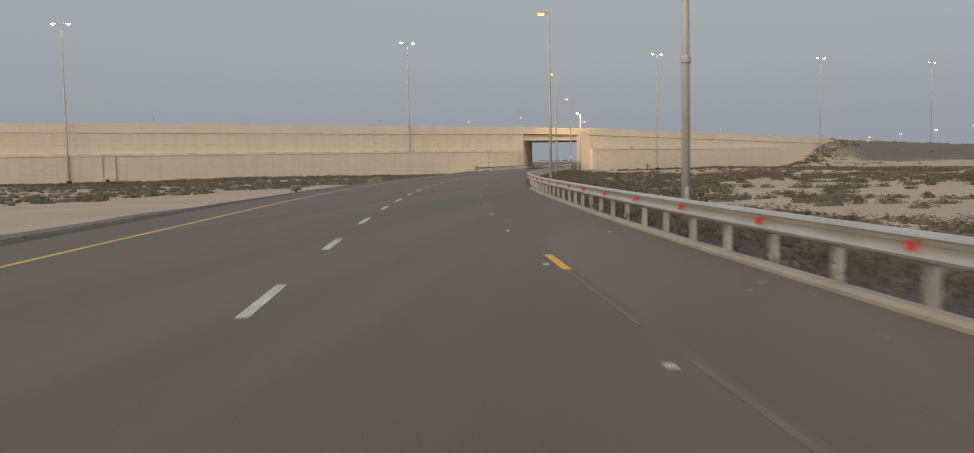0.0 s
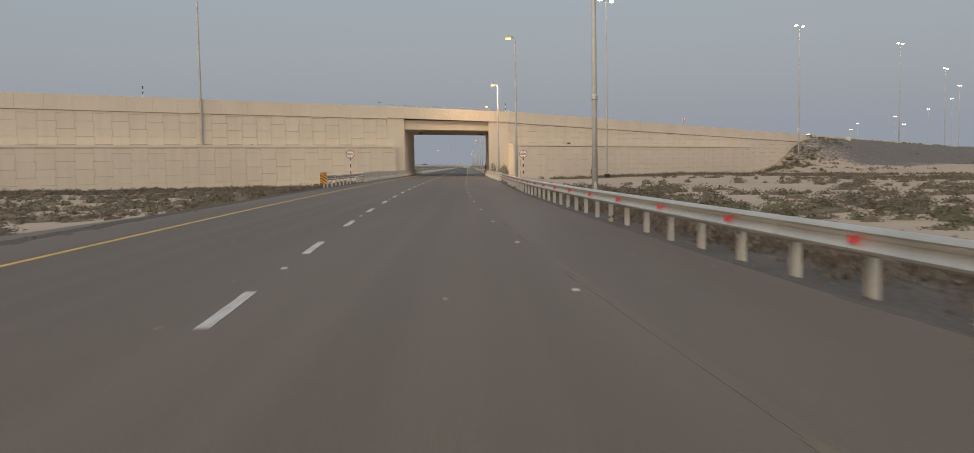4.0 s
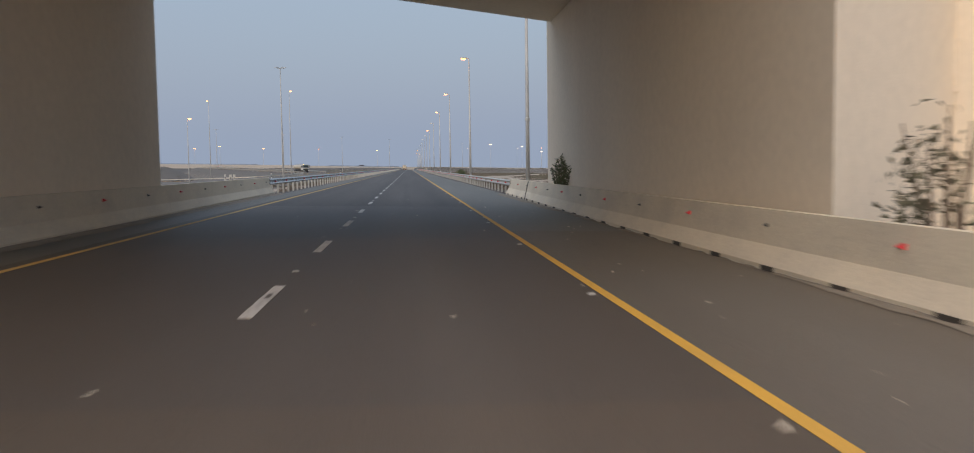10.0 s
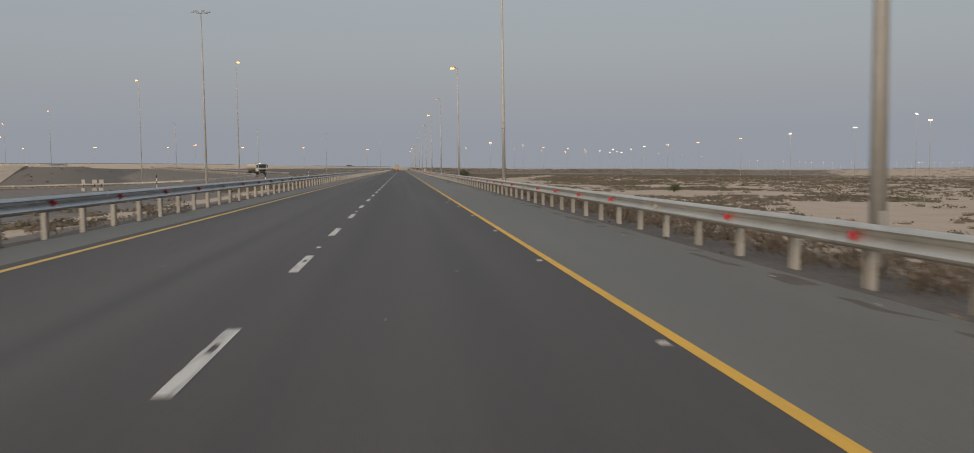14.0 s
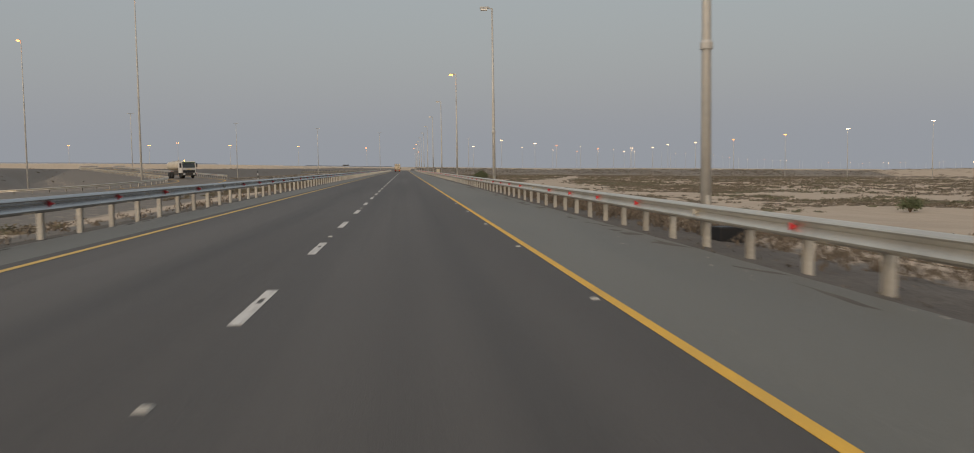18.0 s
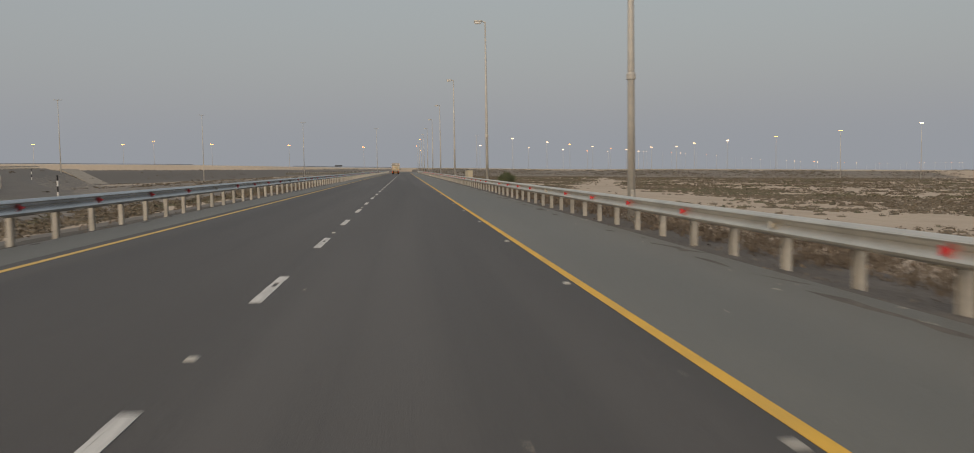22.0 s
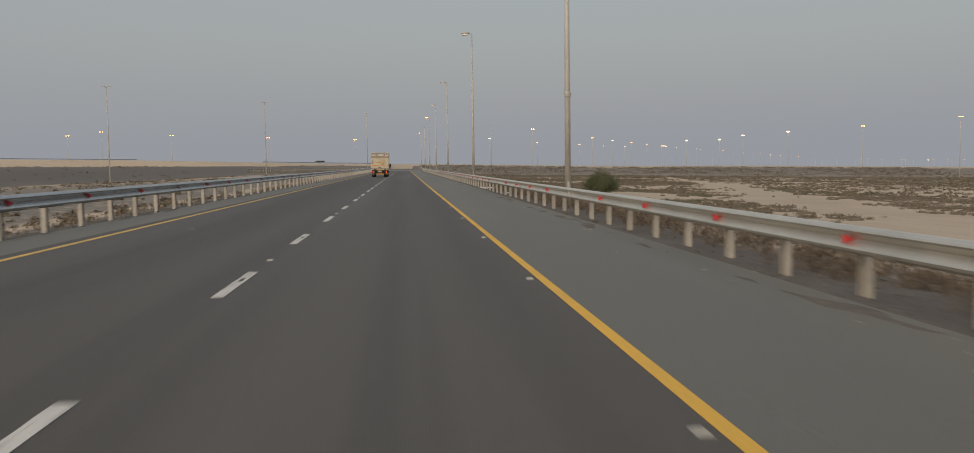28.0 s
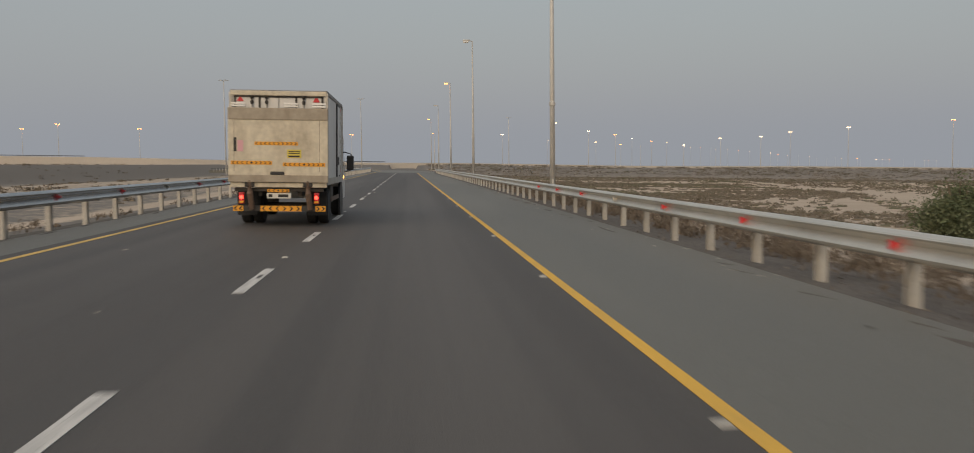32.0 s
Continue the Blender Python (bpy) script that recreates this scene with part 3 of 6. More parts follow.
thing("edge_line_right", band(95, 480, 2.205, 2.32).ring([[along(v, 2.205 - d, 0.0005), along(v, 2.32 - d, 0.0005), along(v, 2.32 - d, 0.004), along(v, 2.205 - d, 0.004)] for v, d in ((480.0, 0.0), (530.0, 0.05), (MARKS_END - 2, 0.05))]), YELLOW_PAINT, "solid yellow outer edge line", "edge line", kind="structure")
worn = base("worn_edge_line", "nearly worn away yellow outer edge line in broken patches", "edge line", kind="structure")
wrng, v = random.Random(21), ROAD0
while v < 94:
    e = v + wrng.uniform(0.6, 3.6)
    if wrng.random() < 0.5:
        k0, k1 = wrng.uniform(-0.06, -0.01), wrng.uniform(0.0, 0.06)
        part("paint_patch", band(v, min(e, 94.5), lambda q: outer_edge(q) + k0, lambda q: outer_edge(q) + k1, 0.004, 2.0), WORN_YELLOW, worn)
    v = e
part("paint_patch", band(-107.0, -102.9, lambda q: outer_edge(q) - 0.05, lambda q: outer_edge(q) + 0.005, 0.005, 2.0), WORN_YELLOW, worn)
thing("edge_line_patch", band(-102.9, -101.0, lambda v: outer_edge(v) - 0.06, lambda v: outer_edge(v) + 0.06, 0.008, 2.0), YELLOW_PAINT, "short unworn stretch of the yellow outer edge line", "edge line", kind="structure")
kerb = base("kerb", "low dusty concrete kerb along the shoulder", "kerb", kind="structure")
for v in np.arange(-162.0, -63.5, 3.0):
    m = Mesh()
    secs = []
    for vv in (v + 0.01, v + 1.5, v + 2.99):
        secs.append([along(vv, rail_line(vv) + du, h) for du, h in ((-0.36, -0.2), (-0.16, -0.2), (-0.16, 0.08), (-0.31, 0.08), (-0.36, 0.04))])
    part("kerb_stone", m.ring(secs), KERB, kerb)


# ---------------------------------------------------------------- the flyover: two retained approaches and a skewed portal
def top_z(w):
    if w <= -3.4:
        return 10.02 + 0.004 * (-3.4 - w)
    if w <= 18.8:
        return 10.02 - 0.0100 * (w + 3.4)
    return 9.88 - 0.0262 * (w - 18.8)


def slab(w0, w1, out0, out1, za, zb, n=1):
    """A block of the wall between two stations; za and zb may be functions of w."""
    fa = za if callable(za) else (lambda w: za)
    fb = zb if callable(zb) else (lambda w: zb)
    m = Mesh()
    secs = []
    for i in range(n + 1):
        w = w0 + (w1 - w0) * i / n
        secs.append([wall_at(w, out0, fa(w)), wall_at(w, out1, fa(w)), wall_at(w, out1, fb(w)), wall_at(w, out0, fb(w))])
    return m.ring(secs)


def mse_wall(name, w0, w1, label, tier_out, tier_top):
    """A retaining wall of two tiers with interlocking panels, copings and a parapet."""
    wall = base(name, label, "retaining wall", kind="structure")
    part("backing", slab(w0 + 0.3, w1 - 0.02, -0.7, -0.06, -1.5, lambda w: top_z(w) - 1.72, 8), JOINT, wall)
    part("tier_backing", slab(w0 + 1.0, min(w1, 88.3) - 0.02, -0.05, tier_out - 0.06, -1.5, lambda w: tier_top(w) - 0.32, 8), JOINT, wall)
    part("ledge", slab(w0 + 1.36, min(w1, 88.3) - 0.02, -0.04, tier_out - 0.02, lambda w: tier_top(w) - 0.32, lambda w: tier_top(w) - 0.06, 8), TAN_SMOOTH, wall)
    return wall


def panel_mesh(w, h, gx, g=0.010, b=0.008, cache={}):
    """One wall panel; those with side joints are wider in their upper half and lock into their neighbours."""
    key = (round(w, 2), round(h, 2), gx, g)
    if key not in cache:
        m = Mesh()
        d = 0.06
        bx = b if gx > 0.0005 else 0.0
        zm = 0.875
        if d and h > zm + 0.1:
            def loop(i, j, y):
                return [(gx + d + i, y, g + j), (w - gx - d - i, y, g + j), (w - gx - d - i, y, zm + g + j), (w - gx + d - i, y, zm + g + j), (w - gx + d - i, y, h - g - j), (gx - d + i, y, h - g - j), (gx - d + i, y, zm + g + j), (gx + d + i, y, zm + g + j)]
            m.add(loop(0, 0, 0.04) + loop(bx, b, -0.05), [(8, 9, 10, 15), (14, 15, 10, 11, 12, 13)] + [(k, (k + 1) % 8, 8 + (k + 1) % 8, 8 + k) for k in range(8)])
        else:
            x0, x1, z0, z1 = gx + d, w - gx - d, g, h - g
            m.add([(x0, 0.04, z0), (x1, 0.04, z0), (x1, 0.04, z1), (x0, 0.04, z1), (x0 + bx, -0.05, z0 + b), (x1 - bx, -0.05, z0 + b), (x1 - bx, -0.05, z1 - b), (x0 + bx, -0.05, z1 - b)],
                  [(4, 5, 6, 7), (0, 1, 5, 4), (1, 2, 6, 5), (2, 3, 7, 6), (3, 0, 4, 7)])
        cache[key] = m.data("panel", TAN)
    return cache[key]


WALL_TURN2 = math.degrees(math.atan2(WALL_D2.y, WALL_D2.x))
WALL_TURN = math.degrees(math.atan2(WALL_D.y, WALL_D.x))
left_tier = lambda w: 4.50
right_tier = lambda w: 4.80 - 0.0022 * (w - 18.8)
wall_left = mse_wall("wall_left", -118.0, -3.4, "tan panelled retaining wall of the flyover approach", 1.2, left_tier)
wall_right = mse_wall("wall_right", 18.8, 122.0, "tan panelled retaining wall sloping down behind the mound", 1.2, right_tier)


def lay_panels(wall, w0, w1, out, anchor, level, low, high, limit_w, pitch):
    """Columns of panels from the anchor on, each stepped by half a panel against the next; those past limit_w are joined."""
    far = Mesh()
    for k in range(math.floor((w0 - anchor) / pitch), math.ceil((w1 - anchor) / pitch)):
        a, b = max(w0, anchor + k * pitch), min(w1, anchor + (k + 1) * pitch)
        if b - a < 0.3:
            continue
        z = level - (PANEL_H / 2 if k % 2 else 0.0)
        z += PANEL_H * math.ceil((low - PANEL_H + 0.2 - z) / PANEL_H)
        hi = high((a + b) / 2)
        far_off = a < -30
        while z < hi - 0.12:
            h = min(PANEL_H, hi - z)
            gaps = (0.004, 0.010, 0.006) if far_off else (0.0065, 0.010, 0.008) if wall is wall_left else (0.0, 0.012, 0.008)
            me = panel_mesh(b - a, round(h * 20) / 20, *gaps)
            p = wall_at(a, out, z)
            mt = pose(p.x, p.y, p.z, 0, 0, WALL_TURN if a < WALL_BEND - 0.1 else WALL_TURN2)
            if abs(a) <= limit_w:
                o = part("panel", me, None, wall)
                o.matrix_world = mt
            else:
                far.add([mt @ v.co for v in me.vertices], [tuple(f.vertices) for f in me.polygons])
            z += PANEL_H
    if far.v:
        tagged(part("panelling", far, TAN, wall, "tan concrete wall panels farther along"), kind="stuff")


PANEL_H = 1.75
lay_panels(wall_left, -118, -3.4, 0.0, -5.2, 7.20, 4.5, lambda w: top_z(w) - 1.80, 70, 1.96)
lay_panels(wall_left, -118, -2.87, 1.2, -4.87, 3.48, -0.9, lambda w: left_tier(w) - 0.40, 60, 2.0)
lay_panels(wall_right, 18.8, 87, 0.0, 20.8, 5.92, 1.2, lambda w: top_z(w) - 1.85, 70, 2.08)
lay_panels(wall_right, 87, 122, 0.0, 87.0, 5.92, -0.9, lambda w: top_z(w) - 1.85, 60, 2.13)
lay_panels(wall_right, 20.2, 88.3, 1.2, 21.7, 3.95, -0.9, lambda w: right_tier(w) - 0.43, 60, 2.13)
for wall, w0, w1, tier, t0, t1 in ((wall_left, -118.26, -3.4, left_tier, -118.26, -3.4), (wall_right, 18.8, 205, right_tier, 19.0, 88.0)):
    for i in range(math.ceil((w1 - w0) / 2.945)):
        w, e = w0 + 2.945 * i, min(w0 + 2.945 * (i + 1), w1)
        if e - w > 0.2:
            part("parapet", slab(w + 0.007, e - 0.007, -0.45, 0.16, lambda q: top_z(q) - 1.76, top_z), TAN_SMOOTH, wall)
    for i in range(math.ceil((t1 - t0) / 2.5)):
        w, e = t0 + 2.5 * i, min(t0 + 2.5 * (i + 1), t1)
        if e - w > 0.2:
            part("coping", slab(w + 0.006, e - 0.006, 0.72, 1.30, lambda q: tier(q) - 0.34, tier), TAN_SMOOTH, wall)
part("coping_end", slab(-3.394, -2.70, 0.0, 1.30, 4.16, 4.50), TAN_SMOOTH, wall_left)
part("tier_end", slab(-3.4, -2.90, 0.0, 1.15, -1.5, 4.158), TAN_SMOOTH, wall_left)
part("tier_end", slab(18.8, 20.15, 0.0, 1.18, -1.5, 4.45), TAN_SMOOTH, wall_right)
part("coping_end", slab(18.7, 19.02, 0.0, 1.30, 4.46, 4.80), TAN_SMOOTH, wall_right)

for w in (-93.1, -90.8):
    part("downpipe", slab(w - 0.09, w + 0.09, 1.24, 1.36, -1.2, 4.2), JOINT, wall_left, "dark weathered downpipe")
outlet = base("culvert", "small concrete culvert with a dark pipe mouth", "culvert")
part("headwall", slab(-93.6, -91.2, 1.3, 2.6, -1.6, -0.05), BARRIER, outlet)
part("pipe_mouth", Mesh().tube([wall_at(-92.5, 2.3, -0.5), wall_at(-92.5, 2.63, -0.5)], 0.36, 18), BLACK, outlet, "dark pipe mouth")

bridge = base("bridge", "tan concrete flyover portal crossing the road at a slant", "bridge", kind="structure")
AX = (-6.76, 5.62)
DEPTH = 23.3


def skew(x0, x1, y_back0, y_back1, z0, z1):
    """A block with faces along the road, its front on the flyover's front line set back, its back parallel to it."""
    f = lambda x: 95.10 + (x + 6.30) * 0.5946 / 0.804
    m = Mesh()
    a = [(x0, f(x0) + y_back0, 0), (x1, f(x1) + y_back0, 0), (x1, f(x1) + y_back1, 0), (x0, f(x0) + y_back1, 0)]
    return m.ring([[(p[0], p[1], z) for p in a] for z in (z0, z1)])


part("abutment", skew(-9.03, AX[0], 0.0, DEPTH, -1.2, 8.36), TAN_SMOOTH, bridge)
part("abutment", skew(AX[1], 8.82, 0.0, DEPTH, -1.2, 8.20), TAN_SMOOTH, bridge)
part("deck", skew(AX[0] + 0.004, AX[1] - 0.004, 0.9, DEPTH - 0.9, 6.84, 8.2), TAN_SMOOTH, bridge, "plain tan deck soffit")
part("deck_slab", skew(-9.03, 8.82, -0.05, DEPTH + 0.05, 8.37, 8.67), TAN_SMOOTH, bridge)
w = -3.4
for e in (3.1, 7.2, 11.3, 15.1, 18.8):
    part("parapet", slab(w + 0.01, e - 0.01, -0.32, 0.22, lambda q: top_z(q) - 1.62, top_z), TAN_SMOOTH, bridge)
    relief = Mesh()
    count = max(3, round((e - w) / 0.98))
    for i in range(count):
        c = w + (e - w) * (i + 0.5) / count
        for sd in (-1, 1):
            relief.tube([wall_at(c + sd * dx, 0.222, top_z(c) - 1.62 + dz) for dx, dz in ((0.10, 0.12), (0.24, 0.42), (0.30, 0.72), (0.16, 1.02), (0.10, 1.18), (0.19, 1.38), (0.34, 1.47))], [0.012, 0.022, 0.026, 0.024, 0.02, 0.022, 0.012], 6)
    part("relief", relief, TAN_SMOOTH, bridge, "low relief of vase outlines cast in the parapet")
    q = Mesh()
    q.ring([[wall_at(i, 0, z) + Vector((0, DEPTH + dy, 0)) for dy, z in ((-0.3, top_z(i) - 1.62), (0.2, top_z(i) - 1.62), (0.2, top_z(i)), (-0.3, top_z(i)))] for i in (w + 0.01, e - 0.01)])
    part("parapet", q, TAN_SMOOTH, bridge)
    w = e
rail = part("top_rail", Mesh().tube([wall_at(-3.4, -0.05, top_z(-3.4) + 0.24), wall_at(18.7, -0.05, top_z(19.1) + 0.24)], 0.045, 8), STEEL, bridge, "slim pale steel top rail")
for i in range(10):
    w = -3.3 + 2.47 * i
    part("rail_stand", Mesh().tube([wall_at(w, -0.05, top_z(w) - 0.02), wall_at(w, -0.05, top_z(w) + 0.24)], 0.03, 6), STEEL, rail)
for x, y in ((-5.1, 108.0), (4.6, 118.5)):
    part("soffit_lamp", Mesh().box(x - 0.3, x + 0.3, y - 0.12, y + 0.12, 6.70, 6.839, 0.02), DARK, bridge, "small dark lamp housing under the deck")
# end block of the far side's lower tier
rear = [(6.6, 126.9), (6.6, 131.8), (17.0, 139.6), (17.0, 134.0)]
part("rear_tier", Mesh().ring([[(x, y, z) for x, y in rear] for z in (-1.2, 4.2)]), TAN_SMOOTH, bridge)
part("rear_coping", Mesh().ring([[(x + dx, y + dy, z) for (x, y), dx, dy in zip(rear, (-0.1, -0.1, 0.0, 0.0), (0.0, 0.12, 0.12, 0.0))] for z in (4.2, 4.55)]), TAN_SMOOTH, bridge)
for z in (1.1, 2.5, 3.6):
    part("rear_joint", Mesh().box(6.585, 6.605, 128.9, 131.0, z, z + 0.05), JOINT, bridge)
# fill and far side of the approaches
for name, w0, w1 in (("approach_fill_left", -118.0, -3.4), ("approach_fill_right", 18.9, 122.0)):
    f = base(name, "plain tan far wall and roadway of the approach", "retaining wall", kind="structure")
    back = lambda w, y, z: wall_at(w, 0, z) + Vector((0, y, 0))
    far, deck = Mesh(), Mesh()
    ws = [w0 + (w1 - w0) * i / 6 for i in range(7)]
    far.ring([[back(w, DEPTH, -1.5), back(w, DEPTH + 0.6, -1.5), back(w, DEPTH + 0.6, top_z(w) - 0.2), back(w, DEPTH, top_z(w) - 0.2)] for w in ws])
    deck.ring([[back(w, 1.0, top_z(w) - 1.3), back(w, DEPTH - 0.01, top_z(w) - 1.3), back(w, DEPTH - 0.01, top_z(w) - 1.0), back(w, 1.0, top_z(w) - 1.0)] for w in ws])
    part("far_wall", far, TAN_SMOOTH, f)
    part("roadway", deck, ASPHALT, f)


# ---------------------------------------------------------------- steel guardrails
W_FACE = [(0.0, 0.318), (-0.030, 0.312), (-0.078, 0.282), (-0.090, 0.262), (-0.080, 0.238), (-0.014, 0.186), (-0.010, 0.170), (-0.076, 0.098), (-0.092, 0.066), (-0.082, 0.036), (-0.03, 0.002)]


def w_section(place, side):
    """Cross-section of a W-beam at a place function (u offset, height); the waves face the road."""
    front = [place(side * du, h) for du, h in W_FACE]
    backs = [place(side * (du + 0.012), h) for du, h in reversed(W_FACE)]
    return front + backs


post_mesh = Mesh().add(
    [(x, y, z) for z in (-0.5, 0.72) for x, y in ((-.05, -.075), (.05, -.075), (.05, .075), (-.05, .075), (-.05, .062), (.038, .062), (.038, -.062), (-.05, -.062))],
    [(0, 1, 9, 8), (1, 2, 10, 9), (2, 3, 11, 10), (3, 4, 12, 11), (4, 5, 13, 12), (5, 6, 14, 13), (6, 7, 15, 14), (7, 0, 8, 15), (8, 9, 14, 15), (9, 10, 13, 14), (10, 11, 12, 13)]).data("post", POST)
spacer_mesh = Mesh().box(-0.035, 0.05, -0.06, 0.06, 0.46, 0.72).data("spacer", STEEL)
refl_mesh = Mesh().ring([[(x, y, z) for x, z in ((-.05, -.055), (.06, 0.0), (-.05, .055))] for y in (-0.03, 0.02)]).data("reflector", RED)
grey_refl_mesh = Mesh().ring([[(x, y, z) for x, z in ((-.05, -.055), (.06, 0.0), (-.05, .055))] for y in (-0.03, 0.02)]).data("reflector", STUD)
bolt_mesh = Mesh().lathe([(0.017, 0), (0.017, 0.008), (0.008, 0.016)], (0, 0, 0), "x", 8).data("splice_bolt", POLE)


def guardrail(label, place, turn, v0, v1, side, steel=STEEL, low=0.44, limit=300, pitch=2.0, phase=0.3, odd=0, close=()):
    """A run of W-beam on C-posts about 2 m apart, closer ones at the places given last; place(v, u, z) gives the world place, turn(v) the road's bearing in degrees. side: +1 right of the road."""
    run = base("guardrail", label, "guardrail")
    first = math.ceil((v0 + 0.1 - phase) / pitch)
    posts = [phase + pitch * (first + k) for k in range(int((v1 - v0) / pitch)) if phase + pitch * (first + k) < (close[0] - 0.6 if close else v1)] + list(close)
    far_posts = Mesh()
    for i, v in enumerate(posts):
        p = place(v, side * 0.16, 0)
        m = pose(p.x, p.y, p.z, 0, 0, turn(v) + (0 if side > 0 else 180))
        if i < limit:
            o = part("post", post_mesh, None, run)
            o.matrix_world = m
            s = part("spacer", spacer_mesh, None, run)
            s.matrix_world = m @ pose(-0.1, 0, 0)
        else:
            far_posts.add([m @ v.co for v in post_mesh.vertices], [tuple(f.vertices) for f in post_mesh.polygons])
        if (first + i) % 2 == odd and i < limit and v < 600 and (not close or v < close[0]):
            p = place(v, side * -0.062, low + 0.165)
            r = part("reflector", grey_refl_mesh if v > 140 and (first + i) * 7 % 5 == 0 else refl_mesh, None, run)
            r.matrix_world = pose(p.x, p.y, p.z, 0, 0, turn(v))
    if far_posts.v:
        tagged(part("post_row", far_posts, POST, run, "pale rail posts in the distance"), kind="stuff")
    a = v0
    while a < v1 - 0.2:
        b = min(a + (4.0 if a - v0 < 560 else 60.0), v1)
        n = 1 if a > 42 else 2
        secs = [w_section(lambda du, h, v=a + 0.003 + (b - a - 0.006) * i / n: place(v, du, low + h), side) for i in range(n + 1)]
        part("beam", Mesh().ring(secs), steel, run)
        if a - v0 < 400:
            for h in (0.07, 0.24):
                p = place(b - 0.05, side * -0.075, low + h)
                o = part("splice_bolt", bolt_mesh, None, run)
                o.matrix_world = pose(p.x, p.y, p.z, 0, 0, turn(b) + (180 if side > 0 else 0))
        a = b
    return run


def road_place(u0):
    return lambda v, du, z: along(v, u0 + du, z)


road_turn = lambda v: math.degrees(heading(v))
R_START, R_END = 55.2, 139.6
guardrail("galvanised guardrail on pale posts with red reflectors", lambda v, du, z: along(v, rail_line(v) + du, z), road_turn, -168, R_START + 0.5, 1, phase=45.9, close=(47.9, 49.1, 50.3, 51.4, 52.5, 53.6, 54.6))
guardrail("galvanised guardrail on pale posts beside the hard shoulder", road_place(5.55), road_turn, R_END - 0.4, 721, 1, pitch=2.0495, phase=-0.14, odd=1)
guardrail("galvanised guardrail on pale posts along the inner edge", road_place(-6.92), road_turn, 137.7, 742, -1, SHADED_STEEL, pitch=2.106, phase=0.82)
approach = guardrail("short galvanised guardrail leading to the concrete barrier", road_place(-6.95), road_turn, 25.3, 46.4, -1, SHADED_STEEL, pitch=1.95, phase=40.65, close=(42.5, 43.4, 44.4, 45.3, 46.1))

# chevron board at the start of the short rail
board = base("hazard_board", "amber board with black diagonal stripes on a post", "hazard board", at=stand(25.0, -7.05, 0))
part("post", Mesh().box(-0.05, 0.05, 0.03, 0.12, -0.5, 0.75, 0.01), POST, board)
part("plate", Mesh().box(-0.21, 0.21, -0.012, 0.012, 0.2, 0.95, 0.008), AMBER, board)
for i in range(6):
    z = 0.02 + 0.19 * i
    m = Mesh()
    pts = [(-0.2, z + 0.17), (0.2, z - 0.10), (0.2, z), (-0.2, z + 0.27)]
    pts = [(x, min(0.94, max(0.21, q))) for x, q in pts]
    m.ring([[(x, y, q) for x, q in pts] for y in (-0.0165, -0.0125)])
    part("stripe", m, BLACK, board)

# ---------------------------------------------------------------- concrete barriers through the bridge
JERSEY = [(0.0, -0.3), (0.0, 0.08), (0.17, 0.33), (0.235, 0.82), (0.40, 0.82), (0.46, 0.33), (0.60, 0.08), (0.60, -0.3)]
# Slots and open joint are solid pieces; the dark colour stands for shade inside.
SLOT = mat("damp_dark_concrete", (0.07, 0.06, 0.05), 0.9, grain=12, spread=0.3)
slot_mesh = Mesh().box(-0.012, 0.05, -0.2, 0.2, -0.02, 0.075).data("drain_slot", SLOT)
peg_mesh = Mesh().ring([[(x, y, z) for x, z in ((-.09, 0.0), (.06, -.065), (.06, .065))] for y in (-0.04, 0.04)]).data("reflector", RED)
gone_mesh = Mesh().ring([[(x, y, z) for x, z in ((-.07, 0.0), (.05, -.05), (.05, .05))] for y in (-0.03, 0.03)]).data("reflector_stub", DARK)


def barrier(label, side, v0, v1, u0, slots, flare):
    ob = base("concrete_barrier", label, "concrete barrier")
    toe = lambda v: u0 + flare * smooth01(abs(v - (v0 + v1) / 2) / ((v1 - v0) / 2) * 1.6 - 0.6)
    v, i = v0, 0
    while v < v1 - 0.1:
        e = min(v + 6.0, v1)
        secs = [[along(q, side * (toe(q) + (du if side > 0 else min(du, 0.35))), h) for du, h in JERSEY] for q in (v + 0.006, e - 0.006)]
        part("segment", Mesh().ring(secs), BARRIER, ob)
        v = e
    rng = random.Random(5)
    for k, q in enumerate(np.arange(v0 + 2.09, v1, 3.4)):
        p = along(q, side * (toe(q) + 0.215), 0.60)
        lost = k % 2 == 0
        o = part("reflector_stub" if lost else "reflector", gone_mesh if lost else peg_mesh, None, ob)
        o.matrix_world = pose(p.x, p.y, p.z, 0, 0 if side > 0 else 180, rng.uniform(-12, 12))
    if slots:
        for q in np.arange(v0 + 1.2, v1, 2.0):
            p = along(q, side * (toe(q) + 0.0), 0.0)
            o = part("drain_slot", slot_mesh, None, ob)
            o.matrix_world = pose(p.x, p.y, p.z, 0, 0, 0)
    return ob


barrier("pale cast concrete barrier with drain slots and red reflectors", 1, R_START, R_END, 4.95, True, 0.35)
barrier("pale cast concrete barrier with small red reflectors", -1, 46.2, 138.0, 6.36, False, 0.32)
part("broken_joint", Mesh().ring([[along(v, 4.93 + du, h) for v, du, h in ((v0, 0.0, 0.0), (v0 + 0.22, 0.0, 0.0), (v0 + 0.62, 0.25, 0.84), (v0 + 0.4, 0.25, 0.84))] for v0 in (129.2, 129.22)]),
     SLOT, bpy.data.objects["concrete_barrier"], "dark open joint")
